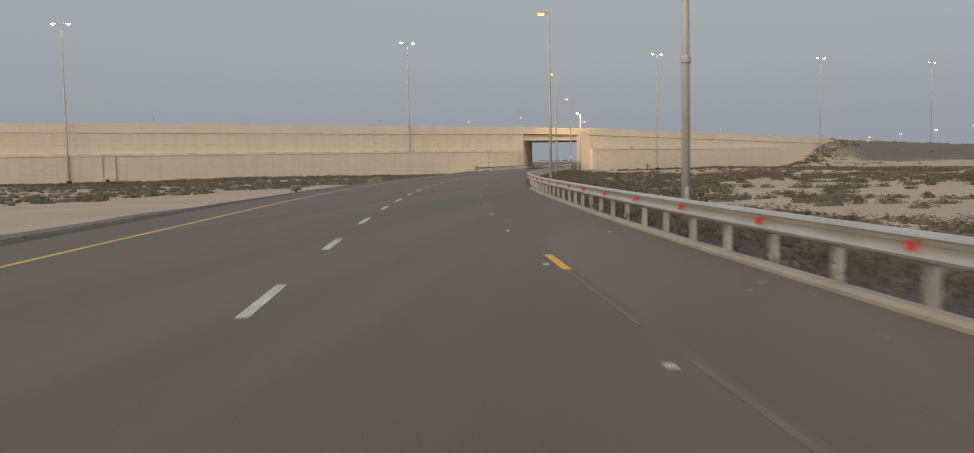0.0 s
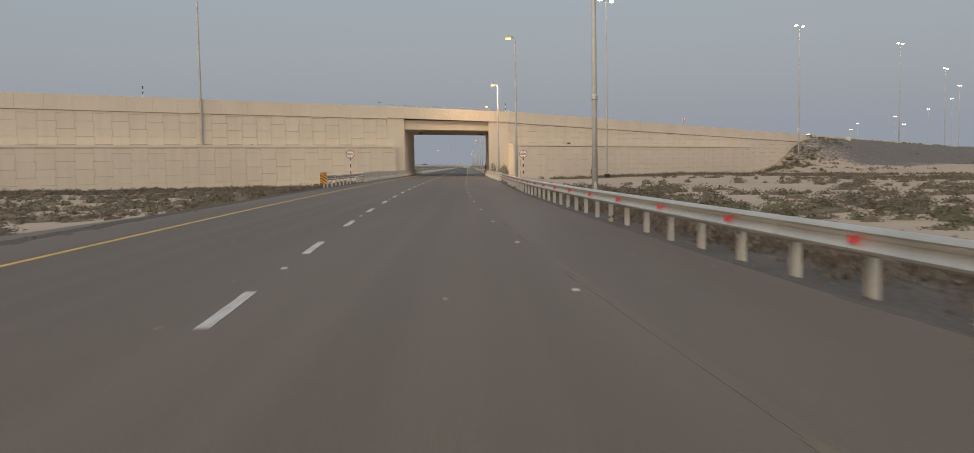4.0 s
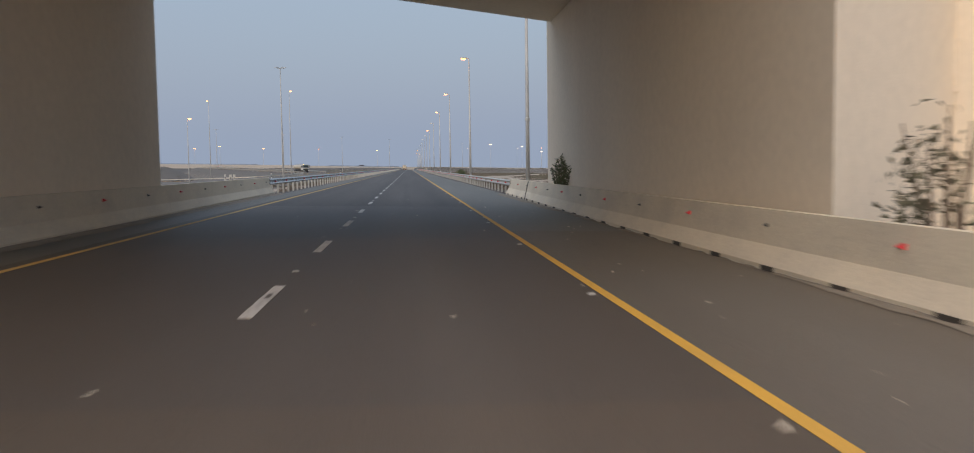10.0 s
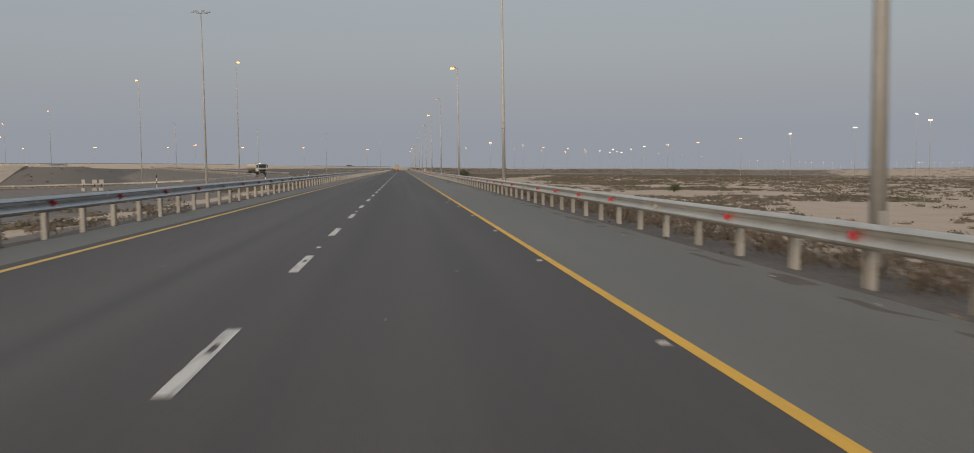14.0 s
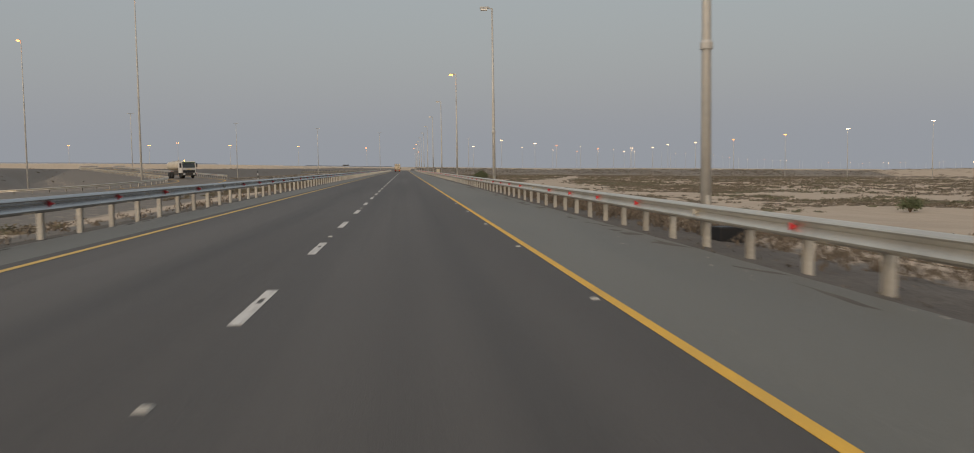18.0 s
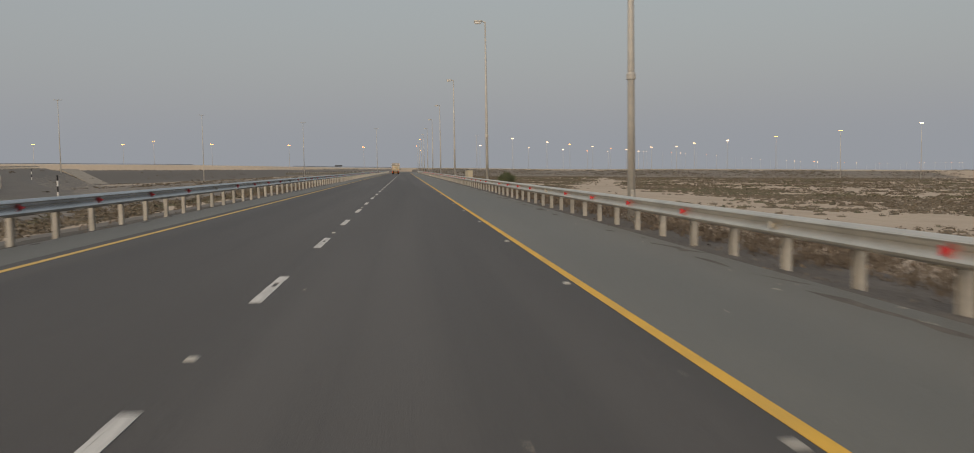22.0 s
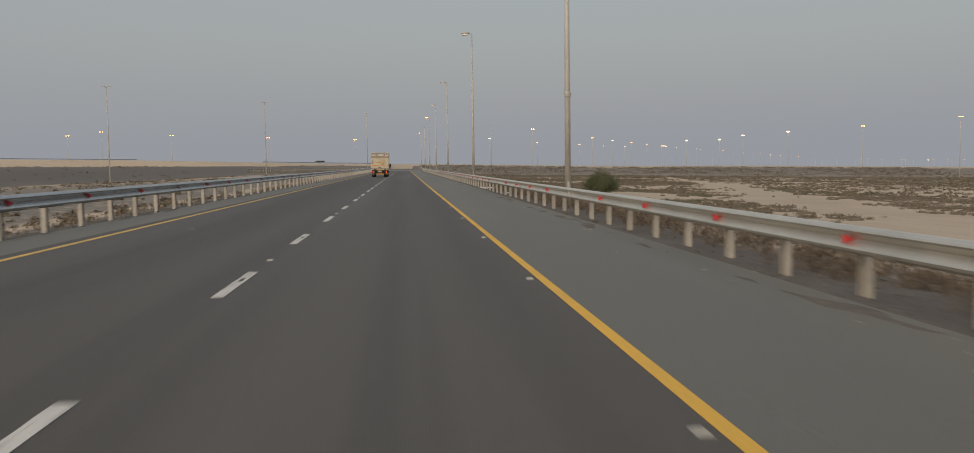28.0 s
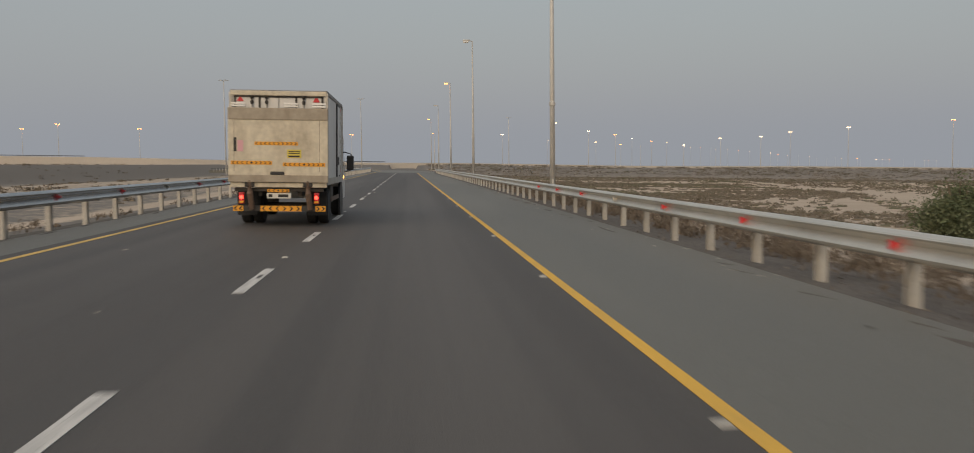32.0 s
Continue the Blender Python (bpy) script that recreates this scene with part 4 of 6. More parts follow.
# drifted sand and crumbled edge along the barriers
def drift(u0, u1, v0, v1, seed):
    rng = random.Random(seed)
    m = Mesh()
    secs = []
    r = 0.5
    for v in np.arange(v0, v1, 0.35):
        r = min(1.0, max(0.15, r + rng.uniform(-0.22, 0.22)))
        a, b = along(v, u0, 0.0), along(v, u0 + (u1 - u0) * r, 0.003)
        mid = along(v, u0 + (u1 - u0) * r * 0.45, 0.035 * r)
        secs.append([a + Vector((0, 0, 0.05)), mid, b])
    m.ring(secs, closed=False, caps=False)
    return m


DUST = mat("drifted_dust", (0.26, 0.225, 0.18), 0.95, grain=20, spread=0.3, stain=(0.17, 0.148, 0.12), stain_scale=2.0, bump=0.6, bump_scale=25)
tagged(thing("sand_drift", drift(4.97, 4.72, 56, 139, 3), DUST, "drifted sand along the foot of the barrier", "sand drift"), kind="stuff")
tagged(thing("sand_drift", drift(-6.38, -6.1, 47, 138, 4), DUST, "drifted sand along the foot of the barrier", "sand drift"), kind="stuff")

# ---------------------------------------------------------------- slip road to the west
def offset_line(line, off):
    pts = [Vector(p) for p in line]
    out = []
    for i, p in enumerate(pts):
        d = pts[min(i + 1, len(pts) - 1)] - pts[max(i - 1, 0)]
        n = Vector((d.y, -d.x, 0)).normalized()
        out.append(p + n * off)
    return out


def smooth_line(line, n=8):
    pts = [Vector(p) for p in line]
    out = []
    for i in range(len(pts) - 1):
        p0, p1, p2, p3 = pts[max(i - 1, 0)], pts[i], pts[i + 1], pts[min(i + 2, len(pts) - 1)]
        for k in range(n):
            t = k / n
            out.append(0.5 * ((2 * p1) + (p2 - p0) * t + (2 * p0 - 5 * p1 + 4 * p2 - p3) * t * t + (3 * p1 - p0 - 3 * p2 + p3) * t ** 3))
    return out + [pts[-1]]


ramp_line = smooth_line(RAMP)
m = Mesh()
m.ring([[a + Vector((0, 0, -0.2)), b + Vector((0, 0, -0.2)), b + Vector((0, 0, 0.04)), a + Vector((0, 0, 0.04))] for a, b in zip(offset_line(ramp_line, -4.4), offset_line(ramp_line, 4.4))])
thing("slip_road", m, ASPHALT, "curving asphalt slip road coming down the bank", "road", kind="structure")
for off in (-3.5, 3.5):
    m = Mesh()
    m.ring([[a + Vector((0, 0, 0.041)), b + Vector((0, 0, 0.041)), b + Vector((0, 0, 0.047)), a + Vector((0, 0, 0.047))] for a, b in zip(offset_line(ramp_line, off - 0.08), offset_line(ramp_line, off + 0.08))])
    thing("slip_road_line", m, YELLOW_PAINT, "yellow edge line of the slip road", "edge line", kind="structure")


def line_place(line, off):
    pts = offset_line(line, off)
    acc = [0.0]
    for a, b in zip(pts[:-1], pts[1:]):
        acc.append(acc[-1] + (b - a).length)
    xs, ys, zs = [p.x for p in pts], [p.y for p in pts], [p.z for p in pts]
    rev = acc[-1]

    def place(v, du, z):
        x, y, q = np.interp(v, acc, xs), np.interp(v, acc, ys), np.interp(v, acc, zs)
        x2, y2 = np.interp(v + 0.5, acc, xs), np.interp(v + 0.5, acc, ys)
        d = Vector((x2 - x, y2 - y, 0))
        if d.length < 1e-6:
            d = Vector((0, -1, 0))
        d.normalize()
        return Vector((float(x) + d.y * du, float(y) - d.x * du, float(q) + z))

    def turn(v):
        x, y = np.interp(v, acc, xs), np.interp(v, acc, ys)
        x2, y2 = np.interp(v + 0.5, acc, xs), np.interp(v + 0.5, acc, ys)
        return math.degrees(math.atan2(-(x2 - x), y2 - y))
    return place, turn, rev


# the far end of the road, unmarked, swings left into the crossing road
SWING = [(0.0, 716.0, 0.0), (0.0, 742.0, 0.0)] + [(-230 * (1 - math.cos(a)), 742 + 230 * math.sin(a), 0.0) for a in (0.1, 0.2, 0.3, 0.4, 0.5, 0.6, 0.7, 0.8)]
swing_line = smooth_line(SWING, 4)
m = Mesh()
m.ring([[a + Vector((0, 0, -1.0)), b + Vector((0, 0, -1.0)), b + Vector((0, 0, -0.1)), a + Vector((0, 0, 0.12))] for a, b in zip(offset_line(swing_line, -6.4), offset_line(swing_line, 5.6))])
thing("road_end", m, SHOULDER, "unmarked grey asphalt where the road swings left", "road", kind="structure")
m = Mesh()
m.ring([[a + Vector((0, 0, 0.121)), b + Vector((0, 0, 0.121)), b + Vector((0, 0, 0.126)), a + Vector((0, 0, 0.126))] for a, b in zip(offset_line(swing_line, -5.12), offset_line(swing_line, -5.0))])
thing("edge_line_swing", m, FADED_YELLOW, "yellow inner edge line round the far bend", "edge line", kind="structure")
pl, tn, ln = line_place(swing_line, -6.92)
guardrail("far galvanised guardrail round the bend", pl, tn, 26, ln - 2, -1, SHADED_STEEL, limit=60)
pl, tn, ln = line_place(ramp_line, 5.0)
guardrail("pale galvanised guardrail along the slip road", pl, tn, 4, ln - 3, 1, limit=120)
pl, tn, ln = line_place(ramp_line, -5.0)
guardrail("pale galvanised guardrail on the bend of the slip road", pl, tn, 4, 246, -1, limit=120)
bank_line = smooth_line(BANK[:3])
pl, tn, ln = line_place(bank_line, 5.6)
guardrail("far pale guardrail along the top of the bank", pl, tn, 3, ln - 3, 1, limit=60)
chute = Mesh()
secs = []
for i in range(9):
    s = i / 8
    ends = []
    for top, foot in (((-127.6, 465.8), (-130.2, 450.2)), ((-117.2, 464.2), (-120.6, 449.6))):
        x, y = top[0] + s * (foot[0] - top[0]), top[1] + s * (foot[1] - top[1])
        ends.append(Vector((x, y, float(terrain(np.array([x]), np.array([y]))[0]))))
    secs.append([ends[0] - Vector((0, 0, 0.4)), ends[1] - Vector((0, 0, 0.4)), ends[1] + Vector((0, 0, 0.3)), ends[0] + Vector((0, 0, 0.3))])
thing("drainage_chute", chute.ring(secs), KERB, "pale concrete drainage chute down the gravel bank", "drainage chute", "chutes on the bank")
for c, hw, d in (((-135.0, 694.0), 6.0, Vector((0.2, 0.98, 0))),):
    n = Vector((d.y, -d.x, 0))
    for side in (1,):
        a, b = Vector((*c, 0)) + n * 7.5, Vector((*c, 0)) + n * 20.5
        za, zb = (3.95, -2.15) if c[1] < 500 else (3.1, -3.0)
        secs = []
        for p, z in ((a, za), (b, zb)):
            secs.append([p - d * hw + Vector((0, 0, z - 0.3)), p + d * hw + Vector((0, 0, z - 0.3)), p + d * hw + Vector((0, 0, z + 0.25)), p - d * hw + Vector((0, 0, z + 0.25))])
        chute = Mesh().ring(secs)
        thing("drainage_chute", chute, KERB, "pale concrete drainage chute down the gravel bank", "drainage chute", "chutes on the bank")


# ---------------------------------------------------------------- lamps
def street_light(lit):
    """Tapered 13 m pole with a short arm towards the road and a flat lantern."""
    p = base("street_light", "tall galvanised street light behind the guardrail, " + ("lit orange" if lit else "unlit"), "street light", "street lights along the road")
    part("shaft", Mesh().tube([(0, 0, -0.9), (0, 0, 4.5), (0, 0, 13.0)], [0.125, 0.105, 0.06], 12), POLE, p, smooth=True)
    part("collar", Mesh().lathe([(0.105, 0), (0.14, 0.02), (0.14, 0.16), (0.105, 0.22)], (0, 0, 3.78), "z", 12), POLE, p)
    part("base_plate", Mesh().box(-0.22, 0.22, -0.22, 0.22, -0.62, -0.57, 0.01), STEEL, p)
    part("footing", Mesh().box(-0.4, 0.4, -0.4, 0.4, -1.4, -0.62, 0.03), BARRIER, p)
    part("hatch", Mesh().box(-0.05, 0.05, -0.135, -0.1, 0.1, 0.55, 0.01), POLE, p)
    part("arm", Mesh().tube([(0.05, 0, 12.96), (-0.2, 0, 13.02), (-0.4, 0, 13.04)], 0.045, 8), POLE, p)
    lan = part("lantern", Mesh().ring([[(-0.22 - x, y, 13.03 + z) for y, z in ((-w, 0.0), (-w * 0.8, 0.09), (w * 0.8, 0.09), (w, 0.0), (w * 0.7, -0.05), (-w * 0.7, -0.05))]
                                       for x, w in ((0.0, 0.07), (0.12, 0.15), (0.5, 0.17), (0.68, 0.12))]), POLE, p, "flat grey lantern")
    part("lens", Mesh().box(-0.86, -0.36, -0.15, 0.15, 12.84, 12.985, 0.05), SODIUM if lit else SIGN_WHITE, lan, "glowing orange lens" if lit else "")
    return p


lit_light, dark_light = street_light(True), street_light(False)
LIGHT_V = (-91.5, -44.5, 3.0, 49.8, 96.0, 142.0, 188.2, 234.0, 279.8, 326.0, 371.6, 417.0, 463.2, 509.4, 555.2, 601.2, 647.0, 690.0, 738.0, 790.0)
used = set()
for k, v in enumerate(LIGHT_V):
    lit = k <= 8 or k in (10, 17) or k > 18
    m = stand(v, 6.85 if v > -80 else 7.3, 0.25)
    src = lit_light if lit else dark_light
    if src.name in used:
        copy_thing(src, m)
    else:
        used.add(src.name)
        src.matrix_world = m
copy_thing(lit_light, pose(10.9, 891.0, 0.1))
glow_lamp = new("street_light_glow", bpy.data.lights.new("street_light_glow", "POINT"))
glow_lamp.data.energy, glow_lamp.data.color, glow_lamp.data.shadow_soft_size = 800, (1.0, 0.62, 0.32), 0.1
glow_lamp.location = (6.0, 96.0, 12.75)


def mast(name, height, heads, material, label, group, lens_size=1.0, r=0.19, plinth=True, reach=1.0):
    p = base(name, label, "light mast", group)
    part("shaft", Mesh().tube([(0, 0, -16.0), (0, 0, height * 0.5), (0, 0, height)], [r, r * 0.75, r * 0.42], 12), POLE, p, smooth=True)
    if plinth:
        part("footing", Mesh().box(-0.33, 0.33, -0.33, 0.33, -2.5, 0.30, 0.04), DARK, p, "dark plinth")
        part("flange", Mesh().lathe([(0.34, 0), (0.34, 0.06), (r, 0.1)], (0, 0, 0.35), "z", 12), STEEL, p)
    for a in heads:
        c, s = reach * math.cos(a), reach * math.sin(a)
        arm = part("arm", Mesh().tube([(0, 0, height - 0.25), (0.7 * c, 0.7 * s, height + 0.05), (1.15 * c, 1.15 * s, height + 0.12)], 0.05, 6), POLE, p)
        q = Mesh().lathe([(0.12, 0.16), (0.34 * lens_size, 0.10), (0.38 * lens_size, 0.0)], (1.35 * c, 1.35 * s, height + 0.06), "z", 10)
        lan = part("lantern", q, POLE, p)
        if material:
            part("lens", Mesh().lathe([(0.36 * lens_size, 0.0), (0.34 * lens_size, -0.18), (0.16, -0.28)], (1.35 * c, 1.35 * s, height + 0.05), "z", 10), material, lan, "glowing lens")
    return p


# lit masts in a line before the flyover
twin = mast("twin_light_mast", 29.0, (0.3, math.pi + 0.3), COOL, "tall twin-headed light mast, lit, before the flyover", "twin masts before the flyover")
twin.matrix_world = pose(-85.0, 35.0, -0.6)
for x, y in ((-30.3, 77.0), (25.65, 114.4), (75.8, 161.0)):
    copy_thing(twin, pose(x, y, -0.6 if x < 70 else 2.0, 0, 0, 20))
twin = mast("twin_light_mast", 29.0, (0.3, math.pi + 0.3), COOL, "tall twin-headed light mast, lit, out on the plain", "twin masts before the flyover", plinth=False)
twin.matrix_world = pose(125.1, 214.7, 5.0, 0, 0, 20)
for x, y in ((176.1, 283.2), (223.8, 357.8), (267.2, 441.2), (306.0, 538.3), (329.4, 630.0), (352.5, 745.0)):
    copy_thing(twin, pose(x, y, 5.0, 0, 0, 20))
# high masts with a ring of floods, unlit
ring = mast("high_mast", 28.6, [i * math.pi / 3 for i in range(6)], None, "tall unlit high mast with a ring of floodlights", "unlit high masts", 0.8, 0.24, False)
ring.matrix_world = pose(-33.46, 330.7, -0.3)
for x, y in ((-125, 678), (-94.8, 770.3), (-56.2, 844), (-17.8, 922), (-124.2, 428), (60, 1070)):
    copy_thing(ring, pose(x, y, -0.4))
# orange lamps on the slip road
tall = mast("slip_road_light", 28.6, (0.4,), SODIUM, "tall slip road light with one orange lamp", "orange slip road lights", plinth=False, reach=0.4)
tall.matrix_world = pose(-40.61, 401.0, -0.2)
copy_thing(tall, pose(-79.9, 455.1, 0.8, 0, 0, 180))
copy_thing(tall, pose(-182.0, 652.0, 5.0, 0, 0, 150))
copy_thing(tall, pose(-228.0, 706.0, 1.6, 0, 0, 150))
low = mast("slip_road_light", 12.6, (0.4,), SODIUM, "slip road light with one orange lamp", "orange slip road lights", r=0.12, plinth=False, reach=0.35)
low.matrix_world = pose(-45.4, 279.0, -0.4)
for x, y in ((-86.5, 338), (-150, 520)):
    copy_thing(low, pose(x, y, -0.4 if x > -100 else 2.5))
# the far motorways: lamps in rows
far_warm = mast("motorway_light", 27.0, (0.2, math.pi + 0.2), WARM_FAR, "distant motorway light with twin orange lamps", "lights of the crossing motorway", 1.5, 0.22, False, 0.62)
far_warm.matrix_world = pose(-40, 1218, -3.0)
for x, y, z in ((-119, 1267, 1.0), (-171, 1145, -0.8), (-221, 1144, 2.4), (-259, 1182, 1.2), (-333, 1168, 1.6), (-405, 1160, 1.0), (-480, 1150, 0.5), (-560, 1145, 0.0)):
    copy_thing(far_warm, pose(x, y, z))
for x, y, z in ((194.5, 1363, 0.7), (286, 997, -4.6), (320, 1682, 2.5), (307, 1794, 1.0), (296, 916, -3.4)):
    copy_thing(far_warm, pose(x, y, z))
far_cool = mast("motorway_light", 27.0, (0.2, math.pi + 0.2), COOL_FAR, "distant motorway light with twin white lamps", "lights of the eastern motorway", 1.5, 0.22, False, 0.62)
far_cool.matrix_world = pose(309, 661, -1.4)
for x, y, z in ((311, 580, -1.0), (306.6, 742, -2.0), (305, 837, -2.6), (295, 1123, -3.3), (291, 1203, -3.4), (287.5, 1250, -5.4), (285, 1335, -4.0),
                (98, 1133, 1.0), (160.4, 1322, 2.7), (85.8, 1339, 0.5), (279, 1625, 4.8), (369, 1776, 2.4), (368, 1696, -2.2), (249, 2090, 14.7), (237.7, 1644, 0.8), (386, 1978, 3.3), (430, 1890, 1.5), (470, 2010, 2.5)):
    copy_thing(far_cool, pose(x, y, z))
rng = random.Random(8)
for i in range(72):
    x = 690 + 25 * i
    head = float(np.interp(x, (690, 812, 966, 1147, 1311, 2600), (38, 30, 14.5, 5.0, -0.5, -7.0)))
    copy_thing(far_warm if i % 4 == 1 else far_cool, pose(x, 2650 + rng.uniform(-20, 20), head - 27.0, 0, 0, rng.uniform(0, 90)))

# ---------------------------------------------------------------- height limit signs
def text_mesh(body, size, name):
    c = bpy.data.curves.new(name, "FONT")
    c.body, c.size, c.align_x, c.align_y, c.extrude, c.offset = body, size, "CENTER", "CENTER", 0.002, 0.008
    o = bpy.data.objects.new(name, c)
    scene.collection.objects.link(o)
    bpy.context.view_layer.update()
    me = bpy.data.meshes.new_from_object(o.evaluated_get(bpy.context.evaluated_depsgraph_get()))
    bpy.data.objects.remove(o)
    bpy.data.curves.remove(c)
    me.transform(pose(0, 0, 0, 90, 0, 0))
    return me


def height_sign():
    s = base("height_limit_sign", "round red-ringed height limit sign on a banded pole", "road sign", "height limit signs")
    for i in range(9):
        part("band", Mesh().lathe([(0.045, 0), (0.045, 0.3)], (0, 0, -0.5 + 0.3 * i), "z", 12), (BLACK, SIGN_WHITE)[i % 2], s)
    part("plate", Mesh().lathe([(0.37, 0.0), (0.375, -0.006), (0.37, -0.012)], (0, -0.055, 2.45), "y", 40), SIGN_WHITE, s)
    ringm = Mesh()
    n = 48
    ringm.ring([[(r * math.cos(2 * math.pi * k / n), y, 2.45 + r * math.sin(2 * math.pi * k / n)) for r, y in ((0.315, -0.0675), (0.315, -0.072), (0.372, -0.072), (0.372, -0.0675))] for k in range(n + 1)], caps=False)
    part("red_ring", ringm, SIGN_RED, s)
    me = text_mesh("5.5m", 0.245, "lettering")
    me.materials.clear()
    me.materials.append(BLACK)
    o = part("lettering", me, None, s, "black height figures")
    o.matrix_world = pose(0, -0.0715, 2.45)
    for z, d in ((2.69, -1), (2.21, 1)):
        part("arrow", Mesh().ring([[(x, y, z + q) for x, q in ((-0.08, -0.04 * d), (0.08, -0.04 * d), (0.0, 0.05 * d))] for y in (-0.068, -0.0715)]), BLACK, s)
    part("clamp", Mesh().box(-0.12, 0.12, -0.053, 0.05, 2.42, 2.48, 0.01), STEEL, s)
    return s


hs = height_sign()
hs.matrix_world = stand(43.9, -7.75, -0.05, 3)
copy_thing(hs, stand(44.7, 7.15, 0.05, -4))

# chevrons and marker posts on the flyover and at the gore
def marker(at, label="black and white banded marker post", h=1.1):
    s = base("marker_post", label, "marker post", "banded marker posts", at=at)
    n = 4
    for i in range(n):
        part("band", Mesh().lathe([(0.06, 0), (0.06, h / n)], (0, 0, h / n * i), "z", 10), (SIGN_WHITE, BLACK)[i % 2], s)
    return s


for x, y, z in ((-24.5, 411, -0.3), (-52, 474, 0.6), (-13.0, 262, -0.5), (-29.8, 286.4, -0.6)):
    marker(pose(x, y, z), h=1.6)
for w in (-83.6, -36.8, 18.3):
    p = wall_at(w, -0.1, top_z(w) - 0.01)
    marker(pose(p.x, p.y, p.z), "black and white banded post on the parapet", 1.3)
for w in (65.8, 110.3):
    p = wall_at(w, -0.1, top_z(w) - 0.01)
    s = marker(pose(p.x, p.y, p.z), "white chevron board with a red arrow on a banded post", 0.75)
    o = part("board", Mesh().box(-0.26, 0.26, -0.085, -0.065, 0.72, 1.42, 0.01), SIGN_WHITE, s)
    o.matrix_world = s.matrix_world
    for za, zb, xa, xb in ((0.74, 1.07, 0.02, -0.22), (1.07, 1.40, -0.22, 0.02)):
        o = part("chevron_stripe", Mesh().ring([[(x, y, z) for x, z in ((xa, za), (xa + 0.2, za), (xb + 0.2, zb), (xb, zb))] for y in (-0.09, -0.0855)]), SIGN_RED, s)
        o.matrix_world = s.matrix_world
o = thing("concrete_block", Mesh().box(-0.5, 0.5, -0.4, 0.4, -0.6, 0.75, 0.04), BARRIER, "pale concrete block on top of the gravel mound", "concrete block")
o.matrix_world = pose(93.6, 176.4, 6.2)


# ---------------------------------------------------------------- vehicles
TRUCK_WHITE = mat("dusty_white_truck_paint", (0.62, 0.61, 0.585), 0.45, grain=5, spread=0.06, stain=(0.52, 0.50, 0.46), stain_scale=0.9, stretch=(1, 1, 0.4))
TAIL_PANEL = mat("grimy_cream_tail_lift", (0.60, 0.54, 0.42), 0.6, grain=9, spread=0.2, stain=(0.33, 0.27, 0.195), stain_scale=2.2, stretch=(1.6, 1, 0.35), bump=0.15)
GRIME = mat("grimy_lift_edge", (0.36, 0.31, 0.24), 0.7, grain=9, spread=0.2, stain=(0.22, 0.18, 0.135), stain_scale=1.6, stretch=(2, 1, 0.5))
ALU = mat("dull_aluminium", (0.45, 0.43, 0.39), 0.5, 0.5, grain=12, spread=0.15, stain=(0.3, 0.27, 0.22), stain_scale=2)
DARK_ALU = mat("dark_edge_trim", (0.17, 0.16, 0.15), 0.5, 0.4, grain=12, spread=0.15, stain=(0.25, 0.22, 0.19), stain_scale=2)
CHASSIS = mat("grimy_chassis", (0.045, 0.041, 0.037), 0.8, grain=14, spread=0.4, stain=(0.09, 0.075, 0.058), stain_scale=2)
RUST = mat("brown_worn_steel", (0.13, 0.085, 0.06), 0.75, grain=16, spread=0.3)
GLASS_DARK = mat("vehicle_glass", (0.035, 0.045, 0.045), 0.08, spec=0.8)
TAIL_LIT = glow("lit_tail_lamp", (1.0, 0.05, 0.03), 2.6)
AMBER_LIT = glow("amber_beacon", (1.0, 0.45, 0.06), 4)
PLATE = mat("pale_number_plate", (0.6, 0.58, 0.52), 0.5)
YELLOW_STICKER = mat("yellow_sticker", (0.62, 0.50, 0.08), 0.5, grain=30, spread=0.2)
PINK = mat("pale_pink_sticker", (0.65, 0.35, 0.38), 0.5)


def wheel(parent, x, y, r, w, name="wheel"):
    wh = part(name, Mesh().lathe([(r * 0.62, -w / 2), (r * 0.93, -w / 2), (r, -w / 2 + 0.04), (r, w / 2 - 0.04), (r * 0.93, w / 2), (r * 0.62, w / 2)], (0, 0, 0), "x", 28), RUBBER, parent)
    wh.matrix_world = parent.matrix_world @ pose(x, y, r)
    sgn = 1 if x > 0 else -1
    rim = part("rim", Mesh().lathe([(0.05, sgn * w * 0.30), (r * 0.30, sgn * w * 0.34), (r * 0.34, sgn * w * 0.12), (r * 0.52, sgn * w * 0.10), (r * 0.61, sgn * w * 0.48), (r * 0.61, sgn * -w * 0.45)], (0, 0, 0), "x", 24), ALU, wh)
    rim.matrix_world = wh.matrix_world
    return wh


